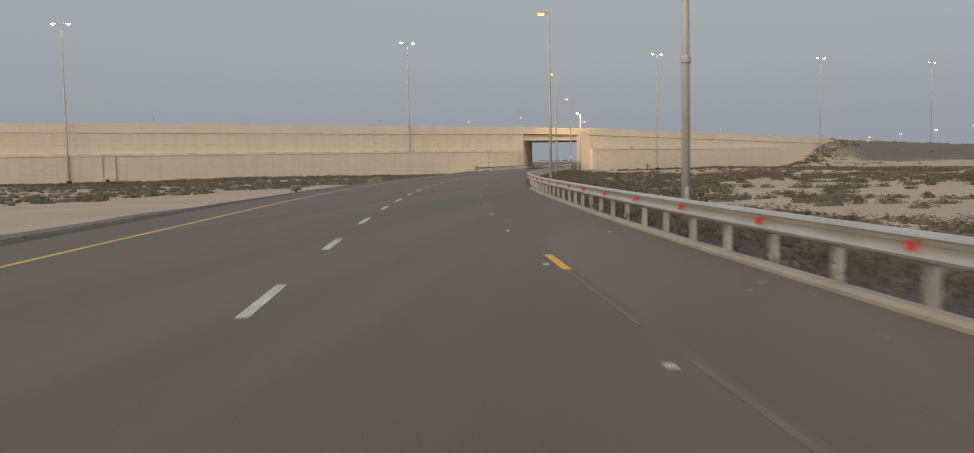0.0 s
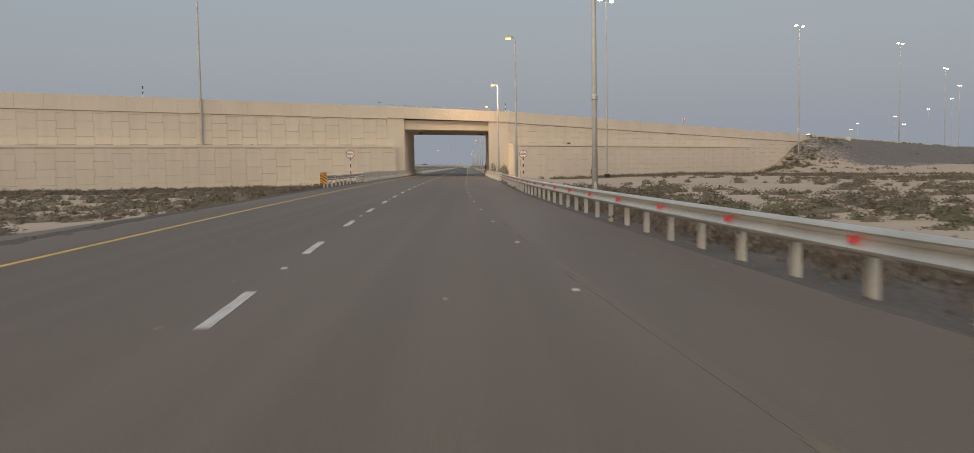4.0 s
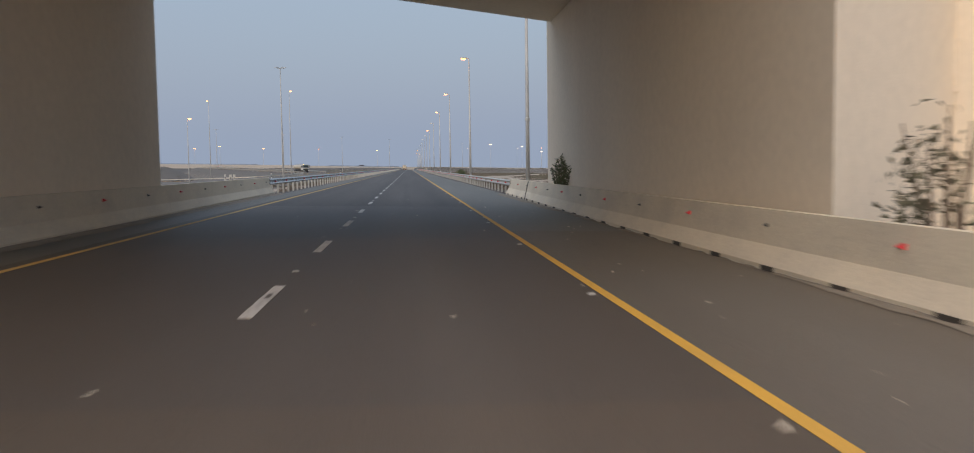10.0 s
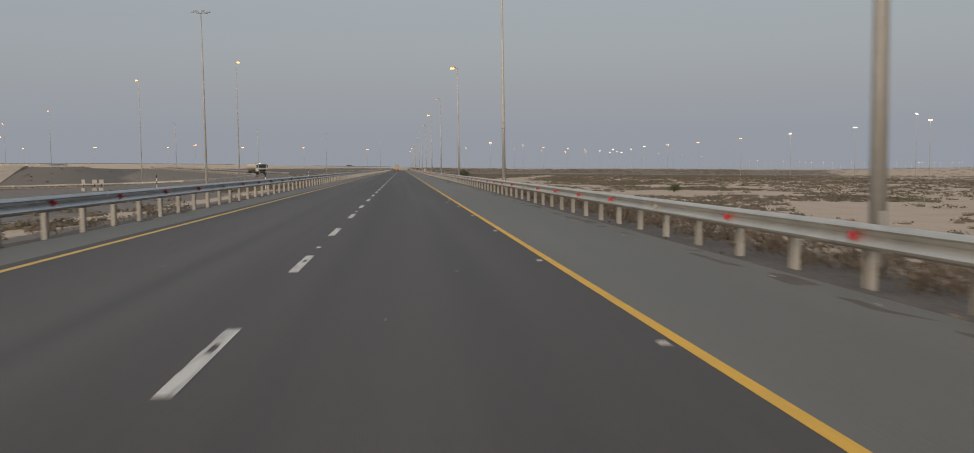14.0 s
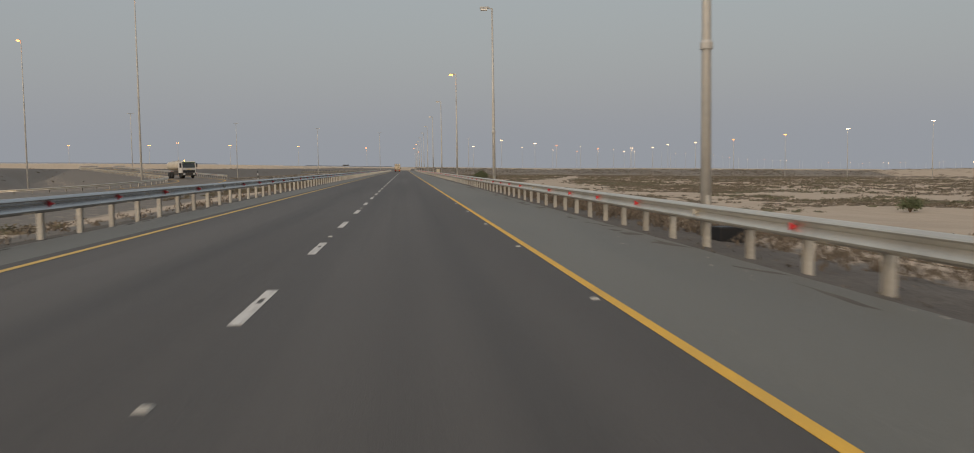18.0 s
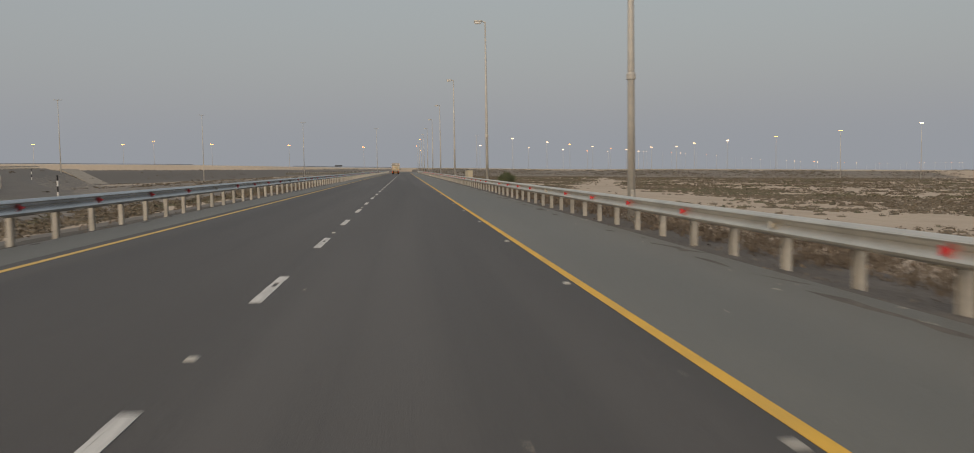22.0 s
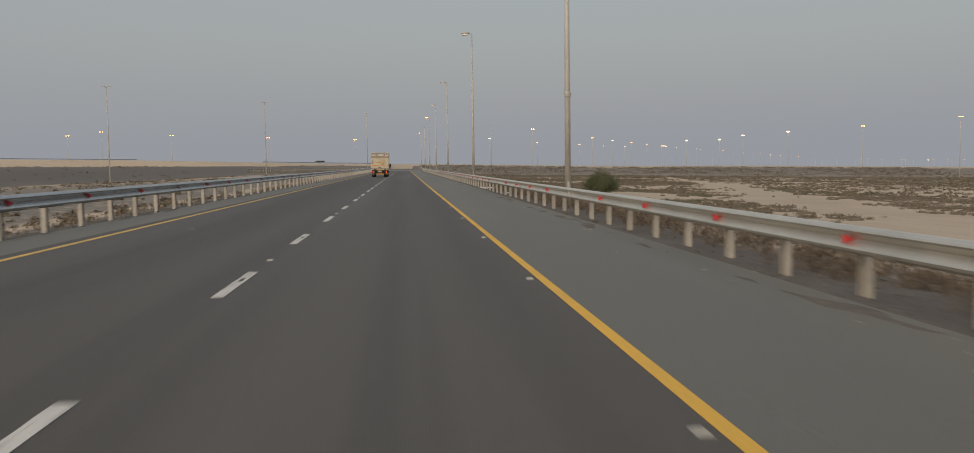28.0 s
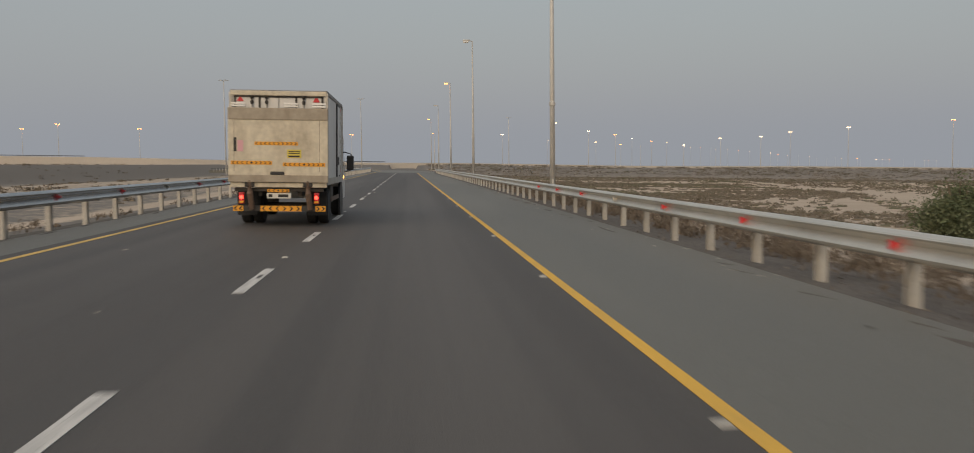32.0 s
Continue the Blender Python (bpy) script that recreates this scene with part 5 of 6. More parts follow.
def chevrons(parent, x0, x1, z0, z1, y, mid):
    """An amber strip with black arrowheads pointing out from its middle."""
    s = part("warning_strip", Mesh().box(x0, x1, y - 0.004, y, z0, z1), AMBER, parent, "amber strip with black arrowheads")
    s.matrix_world = parent.matrix_world
    h, n = z1 - z0, max(2, round((x1 - x0) / ((z1 - z0) * 1.25)))
    for i in range(n):
        x = x0 + (x1 - x0) * (i + 0.5) / n
        d = 1 if x > mid + 0.02 else -1 if x < mid - 0.02 else 0
        a = h * 0.34
        if d:
            pts = [(x - d * a, z0 + h * .12), (x - d * a * .1, z0 + h * .12), (x + d * a, z0 + h * .5), (x - d * a * .1, z1 - h * .12), (x - d * a, z1 - h * .12), (x + d * a * .15, z0 + h * .5)]
        else:
            pts = [(x - a, z0 + h * .5), (x, z0 + h * .12), (x + a, z0 + h * .5), (x, z1 - h * .12)]
        q = part("arrowhead", Mesh().ring([[(px, yy, pz) for px, pz in pts] for yy in (y - 0.0075, y - 0.0045)]), BLACK, s)
        q.matrix_world = parent.matrix_world
    return s


def box_truck(at):
    t = base("box_truck", "dusty white refrigerated box truck with a grimy tail lift", "truck", at=at)

    def p(name, m, material, label="", smooth=False, parent=None):
        o = part(name, m, material, parent or t, label, smooth)
        o.matrix_world = at
        return o
    W = 1.02
    body = p("cargo_box", Mesh().box(-W, W, 0.10, 4.42, 0.95, 2.90, 0.02), TRUCK_WHITE, "dusty white insulated cargo box")
    p("roof_edge", Mesh().box(-W - 0.02, W + 0.02, 0.05, 4.46, 2.86, 2.95, 0.015), DARK_ALU)
    p("sill", Mesh().box(-W - 0.015, W + 0.015, 0.08, 4.44, 0.90, 1.06, 0.01), ALU)
    for x in (-W, W):
        p("edge_trim", Mesh().box(x - 0.022, x + 0.022, 0.14, 0.20, 1.06, 2.86, 0.005), DARK_ALU)
    for x in (-W, W):
        p("corner_post", Mesh().box(x - 0.035, x + 0.035, 0.03, 0.13, 0.93, 2.9, 0.01), ALU)
        p("corner_post", Mesh().box(x - 0.03, x + 0.03, 4.38, 4.47, 0.95, 2.9, 0.01), ALU)
    p("rear_header", Mesh().box(-W, W, 0.02, 0.12, 2.83, 2.93, 0.015), TAIL_PANEL)
    for x in (-0.51, 0.51):
        d = p("rear_door", Mesh().box(x - 0.50, x + 0.50, 0.06, 0.10, 1.0, 2.83, 0.01), TRUCK_WHITE)
        for bx in ((-0.57, -0.26) if x < 0 else (0.53,)):
            p("lock_bar", Mesh().tube([(bx, 0.035, 1.0), (bx, 0.035, 2.83)], 0.018, 8), ALU, parent=d)
            p("bar_guide", Mesh().tube([(bx, 0.03, 2.64), (bx, 0.03, 2.70), (bx, 0.03, 2.79), (bx, 0.025, 2.83)], [0.022, 0.04, 0.045, 0.06], 8), CHASSIS, parent=d)
        for bx in ((-0.41, -0.93) if x < 0 else (0.37, 0.93)):
            p("door_seal", Mesh().box(bx - 0.022, bx + 0.022, 0.045, 0.064, 1.0, 2.81), CHASSIS, parent=d)
    p("top_seal", Mesh().box(-0.95, 0.95, 0.045, 0.064, 2.79, 2.83), CHASSIS)
    for x in (-0.86, 0.86, 0.26):
        p("hinge", Mesh().box(x - 0.15, x + 0.15, 0.02, 0.042, 2.585, 2.625, 0.008), SIGN_WHITE)
        p("hinge", Mesh().box(x - 0.15, x + 0.15, 0.02, 0.042, 2.64, 2.68, 0.008), SIGN_WHITE)
    for x in (-0.82, 0.80):
        p("red_triangle", Mesh().ring([[(x + a, y, 2.70 + b) for a, b in ((-.075, 0), (.075, 0), (0, .14))] for y in (0.05, 0.056)]), SIGN_RED)
    lift = p("tail_lift", Mesh().box(-1.06, 1.06, -0.10, -0.02, 0.96, 2.55, 0.015), TAIL_PANEL, "grimy cream tail lift platform folded up")
    p("lift_lip", Mesh().box(-1.06, 1.06, -0.115, -0.015, 2.30, 2.56, 0.02), GRIME, parent=lift)
    p("lift_foot", Mesh().box(-1.06, 1.06, -0.115, -0.015, 0.96, 1.12, 0.015), GRIME, parent=lift)
    for x in (-0.93, 0.88):
        p("rust_streak", Mesh().box(x - 0.007, x + 0.007, -0.103, -0.1005, 1.2, 2.3), GRIME, parent=lift)
    chevrons(t, -0.50, 0.42, 1.76, 1.835, -0.101, -0.04)
    chevrons(t, -1.0, -0.13, 1.34, 1.42, -0.101, -0.56)
    chevrons(t, 0.10, 1.0, 1.31, 1.39, -0.101, 0.55)
    st = p("sticker", Mesh().box(0.19, 0.49, -0.104, -0.1005, 1.49, 1.67), YELLOW_STICKER, "yellow sticker with lines of small writing")
    for z, h in ((1.63, 0.018), (1.59, 0.018), (1.525, 0.035)):
        p("writing_bar", Mesh().box(0.22, 0.46, -0.107, -0.1045, z - h / 2, z + h / 2), BLACK, parent=st)
    p("sticker", Mesh().box(-0.86, -0.74, -0.104, -0.1005, 1.62, 1.86), PINK, "small pale pink sticker")
    p("writing_bar", Mesh().box(-0.94, -0.88, -0.104, -0.1005, 1.62, 1.92), BLACK)
    p("grip", Mesh().box(-0.17, 0.13, -0.125, -0.101, 1.125, 1.195, 0.01), DARK, parent=lift)
    p("lift_beam", Mesh().box(-1.03, 1.03, -0.06, 0.08, 0.85, 0.955, 0.015), TAIL_PANEL)
    for x in (-0.62, 0.62):
        p("lift_arm", Mesh().tube([(x, -0.05, 0.98), (x + 0.02, -0.12, 0.72), (x + 0.05, -0.02, 0.38)], [0.075, 0.07, 0.06], 8), RUST)
        p("lift_hinge", Mesh().box(x - 0.1, x + 0.1, -0.1, 0.06, 0.86, 1.03, 0.02), CHASSIS)
    p("crossmember", Mesh().box(-0.95, 0.95, 0.02, 0.14, 0.76, 0.84, 0.01), CHASSIS)
    chevrons(t, -0.25, 0.22, 0.745, 0.815, -0.001, -0.01)
    pl = p("number_plate", Mesh().box(-0.26, 0.26, -0.012, 0.0, 0.61, 0.73, 0.004), PLATE, "pale number plate")
    p("figure_bar", Mesh().box(-0.02, 0.2, -0.0155, -0.0125, 0.64, 0.70), BLACK, parent=pl)
    p("figure_bar", Mesh().box(-0.22, -0.14, -0.0155, -0.0125, 0.64, 0.70), BLACK, parent=pl)
    p("bumper_bar", Mesh().box(-0.98, 0.98, 0.0, 0.10, 0.33, 0.45, 0.01), CHASSIS)
    chevrons(t, -0.40, 0.48, 0.33, 0.45, -0.001, 0.04)
    chevrons(t, -0.98, -0.76, 0.33, 0.45, -0.001, 5)
    chevrons(t, 0.78, 1.0, 0.33, 0.45, -0.001, -5)
    for x in (-0.80, 0.80):
        lamp = p("tail_lamp", Mesh().box(x - 0.055, x + 0.055, -0.01, 0.10, 0.49, 0.74, 0.02), SIGN_RED, "red tail lamp cluster")
        p("lit_lens", Mesh().lathe([(0.042, 0.0), (0.038, -0.012), (0.02, -0.018)], (x, -0.0105, 0.63), "y", 16), TAIL_LIT, "glowing red lens", parent=lamp)
        p("amber_lens", Mesh().box(x - 0.05, x + 0.05, -0.02, -0.011, 0.51, 0.555, 0.008), AMBER, "amber lens", parent=lamp)
    for x in (-0.42, 0.42):
        p("frame_rail", Mesh().box(x - 0.04, x + 0.04, 0.15, 5.2, 0.66, 0.88), CHASSIS)
    p("mud_flap", Mesh().box(-0.98, -0.55, 0.50, 0.52, 0.22, 0.75), RUBBER)
    p("mud_flap", Mesh().box(0.55, 0.98, 0.50, 0.52, 0.22, 0.75), RUBBER)
    p("axle", Mesh().tube([(-0.8, 1.22, 0.4), (0.8, 1.22, 0.4)], 0.08, 8), CHASSIS)
    p("tank", Mesh().box(0.55, 0.92, 2.2, 2.95, 0.42, 0.86, 0.05), CHASSIS)
    p("side_guard", Mesh().box(0.94, 0.98, 1.75, 3.95, 0.48, 0.58, 0.01), RUST)
    p("side_guard", Mesh().box(-0.98, -0.94, 1.75, 3.95, 0.48, 0.58, 0.01), RUST)
    for x in (-0.86, -0.60, 0.60, 0.86):
        wheel(t, x, 1.22, 0.40, 0.22)
    for x in (-0.84, 0.84):
        wheel(t, x, 4.68, 0.40, 0.22)
    # side door of the box
    sd = p("side_door", Mesh().box(W, W + 0.03, 2.65, 3.45, 1.08, 2.80, 0.01), TRUCK_WHITE)
    for y in (2.62, 3.47):
        p("door_seal", Mesh().box(W + 0.002, W + 0.035, y - 0.02, y + 0.02, 1.06, 2.84), DARK, parent=sd)
    p("door_seal", Mesh().box(W + 0.002, W + 0.035, 2.6, 3.49, 2.80, 2.84), DARK, parent=sd)
    for z in (1.3, 1.95, 2.55):
        p("door_hinge", Mesh().box(W + 0.01, W + 0.05, 3.42, 3.54, z - 0.05, z + 0.05, 0.01), ALU, parent=sd)
    p("door_lock", Mesh().box(W + 0.03, W + 0.05, 2.74, 2.94, 1.35, 1.55, 0.01), DARK, parent=sd)
    for y, z in ((0.25, 1.16), (0.25, 2.72), (3.95, 1.16), (3.95, 2.72)):
        p("red_triangle", Mesh().ring([[(x, y + a, z + b) for a, b in ((-.06, 0), (.06, 0), (0, .13))] for x in (W + 0.001, W + 0.006)]), SIGN_RED)
    # cab
    prof = [(4.52, 0.62), (5.05, 0.60), (5.10, 0.42), (6.05, 0.42), (6.18, 0.62), (6.20, 1.02), (6.12, 1.28), (5.82, 2.02), (5.62, 2.13), (4.60, 2.18), (4.52, 2.10)]
    cab = p("cab", Mesh().ring([[(x * k, y, z) for y, z in prof] for x, k in ((-0.98, 1), (-0.80, 1), (0.80, 1), (0.98, 1))]), TRUCK_WHITE, "white forward cab")
    p("wind_deflector", Mesh().ring([[(x, y, z) for y, z in ((4.52, 2.16), (5.55, 2.14), (5.05, 2.45), (4.58, 2.92))] for x in (-0.82, 0.82)]), TRUCK_WHITE)
    for s in (-1, 1):
        p("side_window", Mesh().ring([[(x * s, y, z) for y, z in ((4.85, 1.36), (5.95, 1.30), (5.72, 1.92), (4.85, 2.0))] for x in (0.97, 0.986)]), GLASS_DARK, parent=cab)
        p("door_line", Mesh().box(*(sorted((s * 0.975, s * 0.984))), 4.74, 4.76, 0.8, 2.1), DARK, parent=cab)
        p("mirror_arm", Mesh().tube([(s * 0.97, 5.95, 1.15), (s * 1.17, 6.0, 1.2), (s * 1.17, 6.0, 1.66), (s * 0.97, 5.85, 1.72)], 0.018, 6), DARK, parent=cab)
        p("mirror", Mesh().box(*(sorted((s * 1.05, s * 1.25))), 5.93, 6.03, 1.20, 1.62, 0.04), DARK, parent=cab)
        p("wheel_arch", Mesh().lathe([(0.47, -0.03), (0.52, -0.03), (0.52, 0.03), (0.47, 0.03)], (s * 0.965, 4.68, 0.42), "x", 20), DARK, parent=cab)
        p("side_marker", Mesh().box(*(sorted((s * 0.98, s * 0.992))), 5.6, 5.72, 0.98, 1.04), AMBER_LIT, parent=cab)
    p("windscreen", Mesh().ring([[(x, y, z) for y, z in ((6.125, 1.32), (5.86, 1.98), (5.87, 1.985), (6.135, 1.325))] for x in (-0.86, 0.86)]), GLASS_DARK, parent=cab)
    return t


box_truck(pose(-2.36, 582.3, 0.05, 0, 1.2, 0))


def tanker(at):
    t = base("tanker_truck", "pale dusty water tanker truck on the slip road", "truck", at=at)

    def p(name, m, material, label="", smooth=False, parent=None):
        o = part(name, m, material, parent or t, label, smooth)
        o.matrix_world = at
        return o
    prof = []
    for k in range(28):
        a = 2 * math.pi * k / 28
        prof.append((1.15 * math.copysign(abs(math.cos(a)) ** 0.8, math.cos(a)), 0.82 * math.copysign(abs(math.sin(a)) ** 0.8, math.sin(a))))
    p("tank", Mesh().ring([[(x * k, y, 2.2 + z * k) for x, z in prof] for y, k in ((-8.0, 0.86), (-7.85, 0.97), (-7.6, 1.0), (-2.2, 1.0), (-2.0, 0.97), (-1.88, 0.86))]), mat("cream_tank_paint", (0.55, 0.50, 0.41), 0.5, grain=3, spread=0.08, stain=(0.42, 0.36, 0.28), stain_scale=0.9), "dusty cream oval tank", True)
    for y in (-7.2, -5.6, -4.0, -2.5):
        p("tank_band", Mesh().ring([[(x * 1.012, y + d, 2.2 + z * 1.012) for x, z in prof] for d in (-0.05, 0.05)]), ALU)
    p("hatch", Mesh().lathe([(0.3, 0), (0.3, 0.15), (0.22, 0.2)], (0, -4.8, 3.0), "z", 14), ALU)
    p("walkway", Mesh().box(-0.35, 0.35, -7.4, -2.4, 3.0, 3.04), ALU)
    for x in (-0.4, 0.4):
        p("frame_rail", Mesh().box(x - 0.05, x + 0.05, -7.9, -0.2, 0.9, 1.2), CHASSIS)
    p("side_skirt", Mesh().box(-1.12, -1.06, -4.4, -2.2, 0.55, 1.3, 0.02), CHASSIS)
    p("side_skirt", Mesh().box(1.06, 1.12, -4.4, -2.2, 0.55, 1.3, 0.02), CHASSIS)
    cab = p("cab", Mesh().ring([[(x, y, z) for y, z in ((-1.75, 0.9), (-0.05, 0.95), (0.0, 1.75), (-0.12, 2.75), (-0.35, 2.98), (-1.75, 3.0))] for x in (-1.22, -1.05, 1.05, 1.22)]), TRUCK_WHITE, "white cab with a dark grille")
    p("windscreen", Mesh().ring([[(x, y, z) for y, z in ((-0.005, 1.82), (-0.115, 2.62), (-0.095, 2.62), (0.012, 1.82))] for x in (-1.08, 1.08)]), GLASS_DARK, parent=cab)
    p("sun_visor", Mesh().box(-1.15, 1.15, -0.25, 0.12, 2.68, 2.86, 0.03), mat("green_visor", (0.12, 0.17, 0.11), 0.5), parent=cab)
    p("grille", Mesh().box(-1.05, 1.05, -0.02, 0.03, 0.98, 1.42, 0.02), DARK, parent=cab)
    p("name_strip", Mesh().box(-0.45, 0.45, 0.006, 0.02, 1.53, 1.64), YELLOW_STICKER, parent=cab)
    p("bumper", Mesh().box(-1.2, 1.2, -0.35, 0.1, 0.45, 0.93, 0.05), CHASSIS, parent=cab)
    for s in (-1, 1):
        p("headlight", Mesh().box(*(sorted((s * 0.72, s * 1.08))), 0.09, 0.12, 0.62, 0.82, 0.02), SIGN_WHITE, parent=cab)
        p("side_window", Mesh().ring([[(s * x, y, z) for y, z in ((-1.2, 1.85), (-0.2, 1.85), (-0.3, 2.6), (-1.2, 2.6))] for x in (1.215, 1.226)]), GLASS_DARK, parent=cab)
        p("mirror", Mesh().box(*(sorted((s * 1.34, s * 1.58))), -0.15, -0.05, 1.9, 2.6, 0.04), DARK, parent=cab)
        p("mirror_arm", Mesh().tube([(s * 1.2, -0.2, 2.6), (s * 1.45, -0.1, 2.62)], 0.03, 6), DARK, parent=cab)
    p("beacon", Mesh().lathe([(0.1, 0), (0.1, 0.12), (0.05, 0.18)], (0.5, -0.7, 2.99), "z", 12), AMBER_LIT, "lit amber roof beacon")
    for y in (-0.95, -5.4, -6.7):
        for x in (-1.0, 1.0):
            wheel(t, x, y, 0.52, 0.32)
    return t


tanker(pose(-37.6, 418.5, 0.16, 0, 0, 214))


# ---------------------------------------------------------------- scrub and bushes
def leaf_material(name, a, b, dry):
    """Foliage that varies from clump to clump and leaf to leaf."""
    m = bpy.data.materials.new(name)
    m.use_nodes = True
    n, l = m.node_tree.nodes, m.node_tree.links
    bs = n["Principled BSDF"]
    bs.inputs["Roughness"].default_value, bs.inputs["Specular IOR Level"].default_value = 0.85, 0.2
    g = n.new("ShaderNodeNewGeometry")
    nz = n.new("ShaderNodeTexNoise")
    nz.inputs["Scale"].default_value, nz.inputs["Detail"].default_value = 0.45, 3
    l.new(g.outputs["Position"], nz.inputs["Vector"])
    mr = n.new("ShaderNodeMapRange")
    mr.inputs[1].default_value, mr.inputs[2].default_value = 0.35, 0.65
    l.new(nz.outputs["Fac"], mr.inputs[0])
    m1 = n.new("ShaderNodeMix")
    m1.data_type = "RGBA"
    l.new(mr.outputs[0], m1.inputs[0])
    m1.inputs[6].default_value, m1.inputs[7].default_value = (*a, 1), (*b, 1)
    m2 = n.new("ShaderNodeMix")
    m2.data_type = "RGBA"
    rr = n.new("ShaderNodeMapRange")
    rr.inputs[1].default_value, rr.inputs[2].default_value, rr.inputs[4].default_value = 0.3, 1.0, 0.8
    l.new(g.outputs["Random Per Island"], rr.inputs[0])
    l.new(rr.outputs[0], m2.inputs[0])
    l.new(m1.outputs[2], m2.inputs[6])
    m2.inputs[7].default_value = (*dry, 1)
    l.new(m2.outputs[2], bs.inputs["Base Color"])
    return m


SCRUB = leaf_material("saltbush_leaves", (0.136, 0.118, 0.088), (0.165, 0.138, 0.106), (0.225, 0.190, 0.146))
# Far scrub leaves: paler and greyer, with the distance haze put into their colour.
HAZED = leaf_material("dusty_saltbush_leaves", (0.165, 0.150, 0.125), (0.190, 0.168, 0.140), (0.235, 0.205, 0.168))
OLIVE = leaf_material("olive_saltbush_leaves", (0.116, 0.114, 0.074), (0.142, 0.132, 0.090), (0.190, 0.172, 0.120))
GREEN = leaf_material("green_bush_leaves", (0.095, 0.12, 0.06), (0.125, 0.145, 0.08), (0.17, 0.18, 0.11))
DRY = leaf_material("dry_grass", (0.175, 0.138, 0.105), (0.130, 0.104, 0.080), (0.24, 0.198, 0.152))
STRAW = leaf_material("straw_stalks", (0.40, 0.365, 0.25), (0.345, 0.325, 0.215), (0.47, 0.425, 0.30))
STEM = mat("woody_stem", (0.16, 0.12, 0.085), 0.9, grain=20, spread=0.3)
prng = np.random.default_rng(11)


def patchy(x, y):
    """0 to 1: where scrub grows."""
    return 0.5 + 0.5 * np.clip(1.5 * np.sin(x * 0.055 + 1.7 * np.sin(y * 0.031)) * np.sin(y * 0.047 + 1.3 * np.sin(x * 0.028)) + 0.8 * np.sin(x * 0.17 + y * 0.11) * np.sin(y * 0.19 - x * 0.07), -1, 1)


def scatter(count, x0, x1, y0, y1, thresh, keep):
    x, y = prng.uniform(x0, x1, count), prng.uniform(y0, y1, count)
    ok = (patchy(x, y) > prng.uniform(thresh, thresh + 0.35, count)) & keep(x, y)
    return x[ok], y[ok]


def clumps(xs, ys, width, height, n, leaf, upright=0.8):
    """Low cushions of small leaf triangles; returns vertices and triangles."""
    k = len(xs)
    zs = terrain(xs, ys)
    w = prng.uniform(width[0], width[1], k) * prng.uniform(0.6, 1.0, k)
    h = prng.uniform(height[0], height[1], k) * (0.5 + 0.5 * w / width[1])
    stretch = prng.uniform(0.6, 1.7, k)
    a = prng.uniform(0, 2 * np.pi, (k, n))
    r = np.sqrt(prng.uniform(0, 1, (k, n)))
    lob = 0.75 + 0.25 * np.sin(3 * a + prng.uniform(0, 6, (k, 1))) * prng.uniform(0.3, 1, (k, 1))
    px = r * np.cos(a) * lob * w[:, None] / 2 * stretch[:, None]
    py = r * np.sin(a) * lob * w[:, None] / 2
    pz = (1 - r ** 2) ** 0.6 * h[:, None] * prng.uniform(0.55, 1.05, (k, n))
    c = np.stack([px + xs[:, None], py + ys[:, None], pz + zs[:, None] - 0.02], -1).reshape(-1, 1, 3)
    tri = prng.normal(0, 1, (k * n, 3, 3)) * (leaf * (0.6 + 0.8 * np.repeat(w / width[1], n)))[:, None, None]
    tri[:, :, 2] *= upright
    leaves = (c + tri).reshape(-1, 3)
    if leaf > 0.1 or upright > 1.5 or n < 20:
        return leaves
    # a lumpy body under the leaves
    m, rr, hh = 6, np.array([0.72, 0.55, 0.0]), np.array([0.0, 0.42, 0.62])
    ang = np.arange(m) * 2 * np.pi / m
    rad = (w[:, None] / 2) * (0.78 + 0.22 * np.sin(3 * ang[None] + prng.uniform(0, 6, (k, 1)))) * prng.uniform(0.75, 1.0, (k, m))
    rings = np.empty((k, 3, m, 3))
    for j in range(3):
        jit = prng.uniform(0.8, 1.15, (k, m)) if j < 2 else np.ones((k, m))
        rings[:, j, :, 0] = xs[:, None] + rad * rr[j] * jit * np.cos(ang) * stretch[:, None]
        rings[:, j, :, 1] = ys[:, None] + rad * rr[j] * jit * np.sin(ang)
        rings[:, j, :, 2] = zs[:, None] - 0.03 + h[:, None] * hh[j] * (prng.uniform(0.7, 1.15, (k, m)) if j < 2 else 1.0)
    nxt = np.roll(rings, -1, axis=2)
    a, b, c2, d = rings[:, :-1], nxt[:, :-1], nxt[:, 1:], rings[:, 1:]
    body = np.stack([np.stack([a, b, c2], -2), np.stack([a, c2, d], -2)], 1).reshape(-1, 3)
    return np.concatenate([body, leaves])


def stuff(name, chunks, material, label, category):
    v = np.concatenate(chunks)
    t = len(v) // 3
    me = bpy.data.meshes.new(name)
    me.vertices.add(len(v))
    me.vertices.foreach_set("co", v.astype(np.float32).ravel())
    me.loops.add(3 * t)
    me.loops.foreach_set("vertex_index", np.arange(3 * t, dtype=np.int32))
    me.polygons.add(t)
    me.polygons.foreach_set("loop_start", np.arange(0, 3 * t, 3, dtype=np.int32))
    me.polygons.foreach_set("loop_total", np.full(t, 3, dtype=np.int32))
    me.materials.append(material)
    me.update(calc_edges=True)
    return tagged(new(name, me), label, category, kind="stuff")


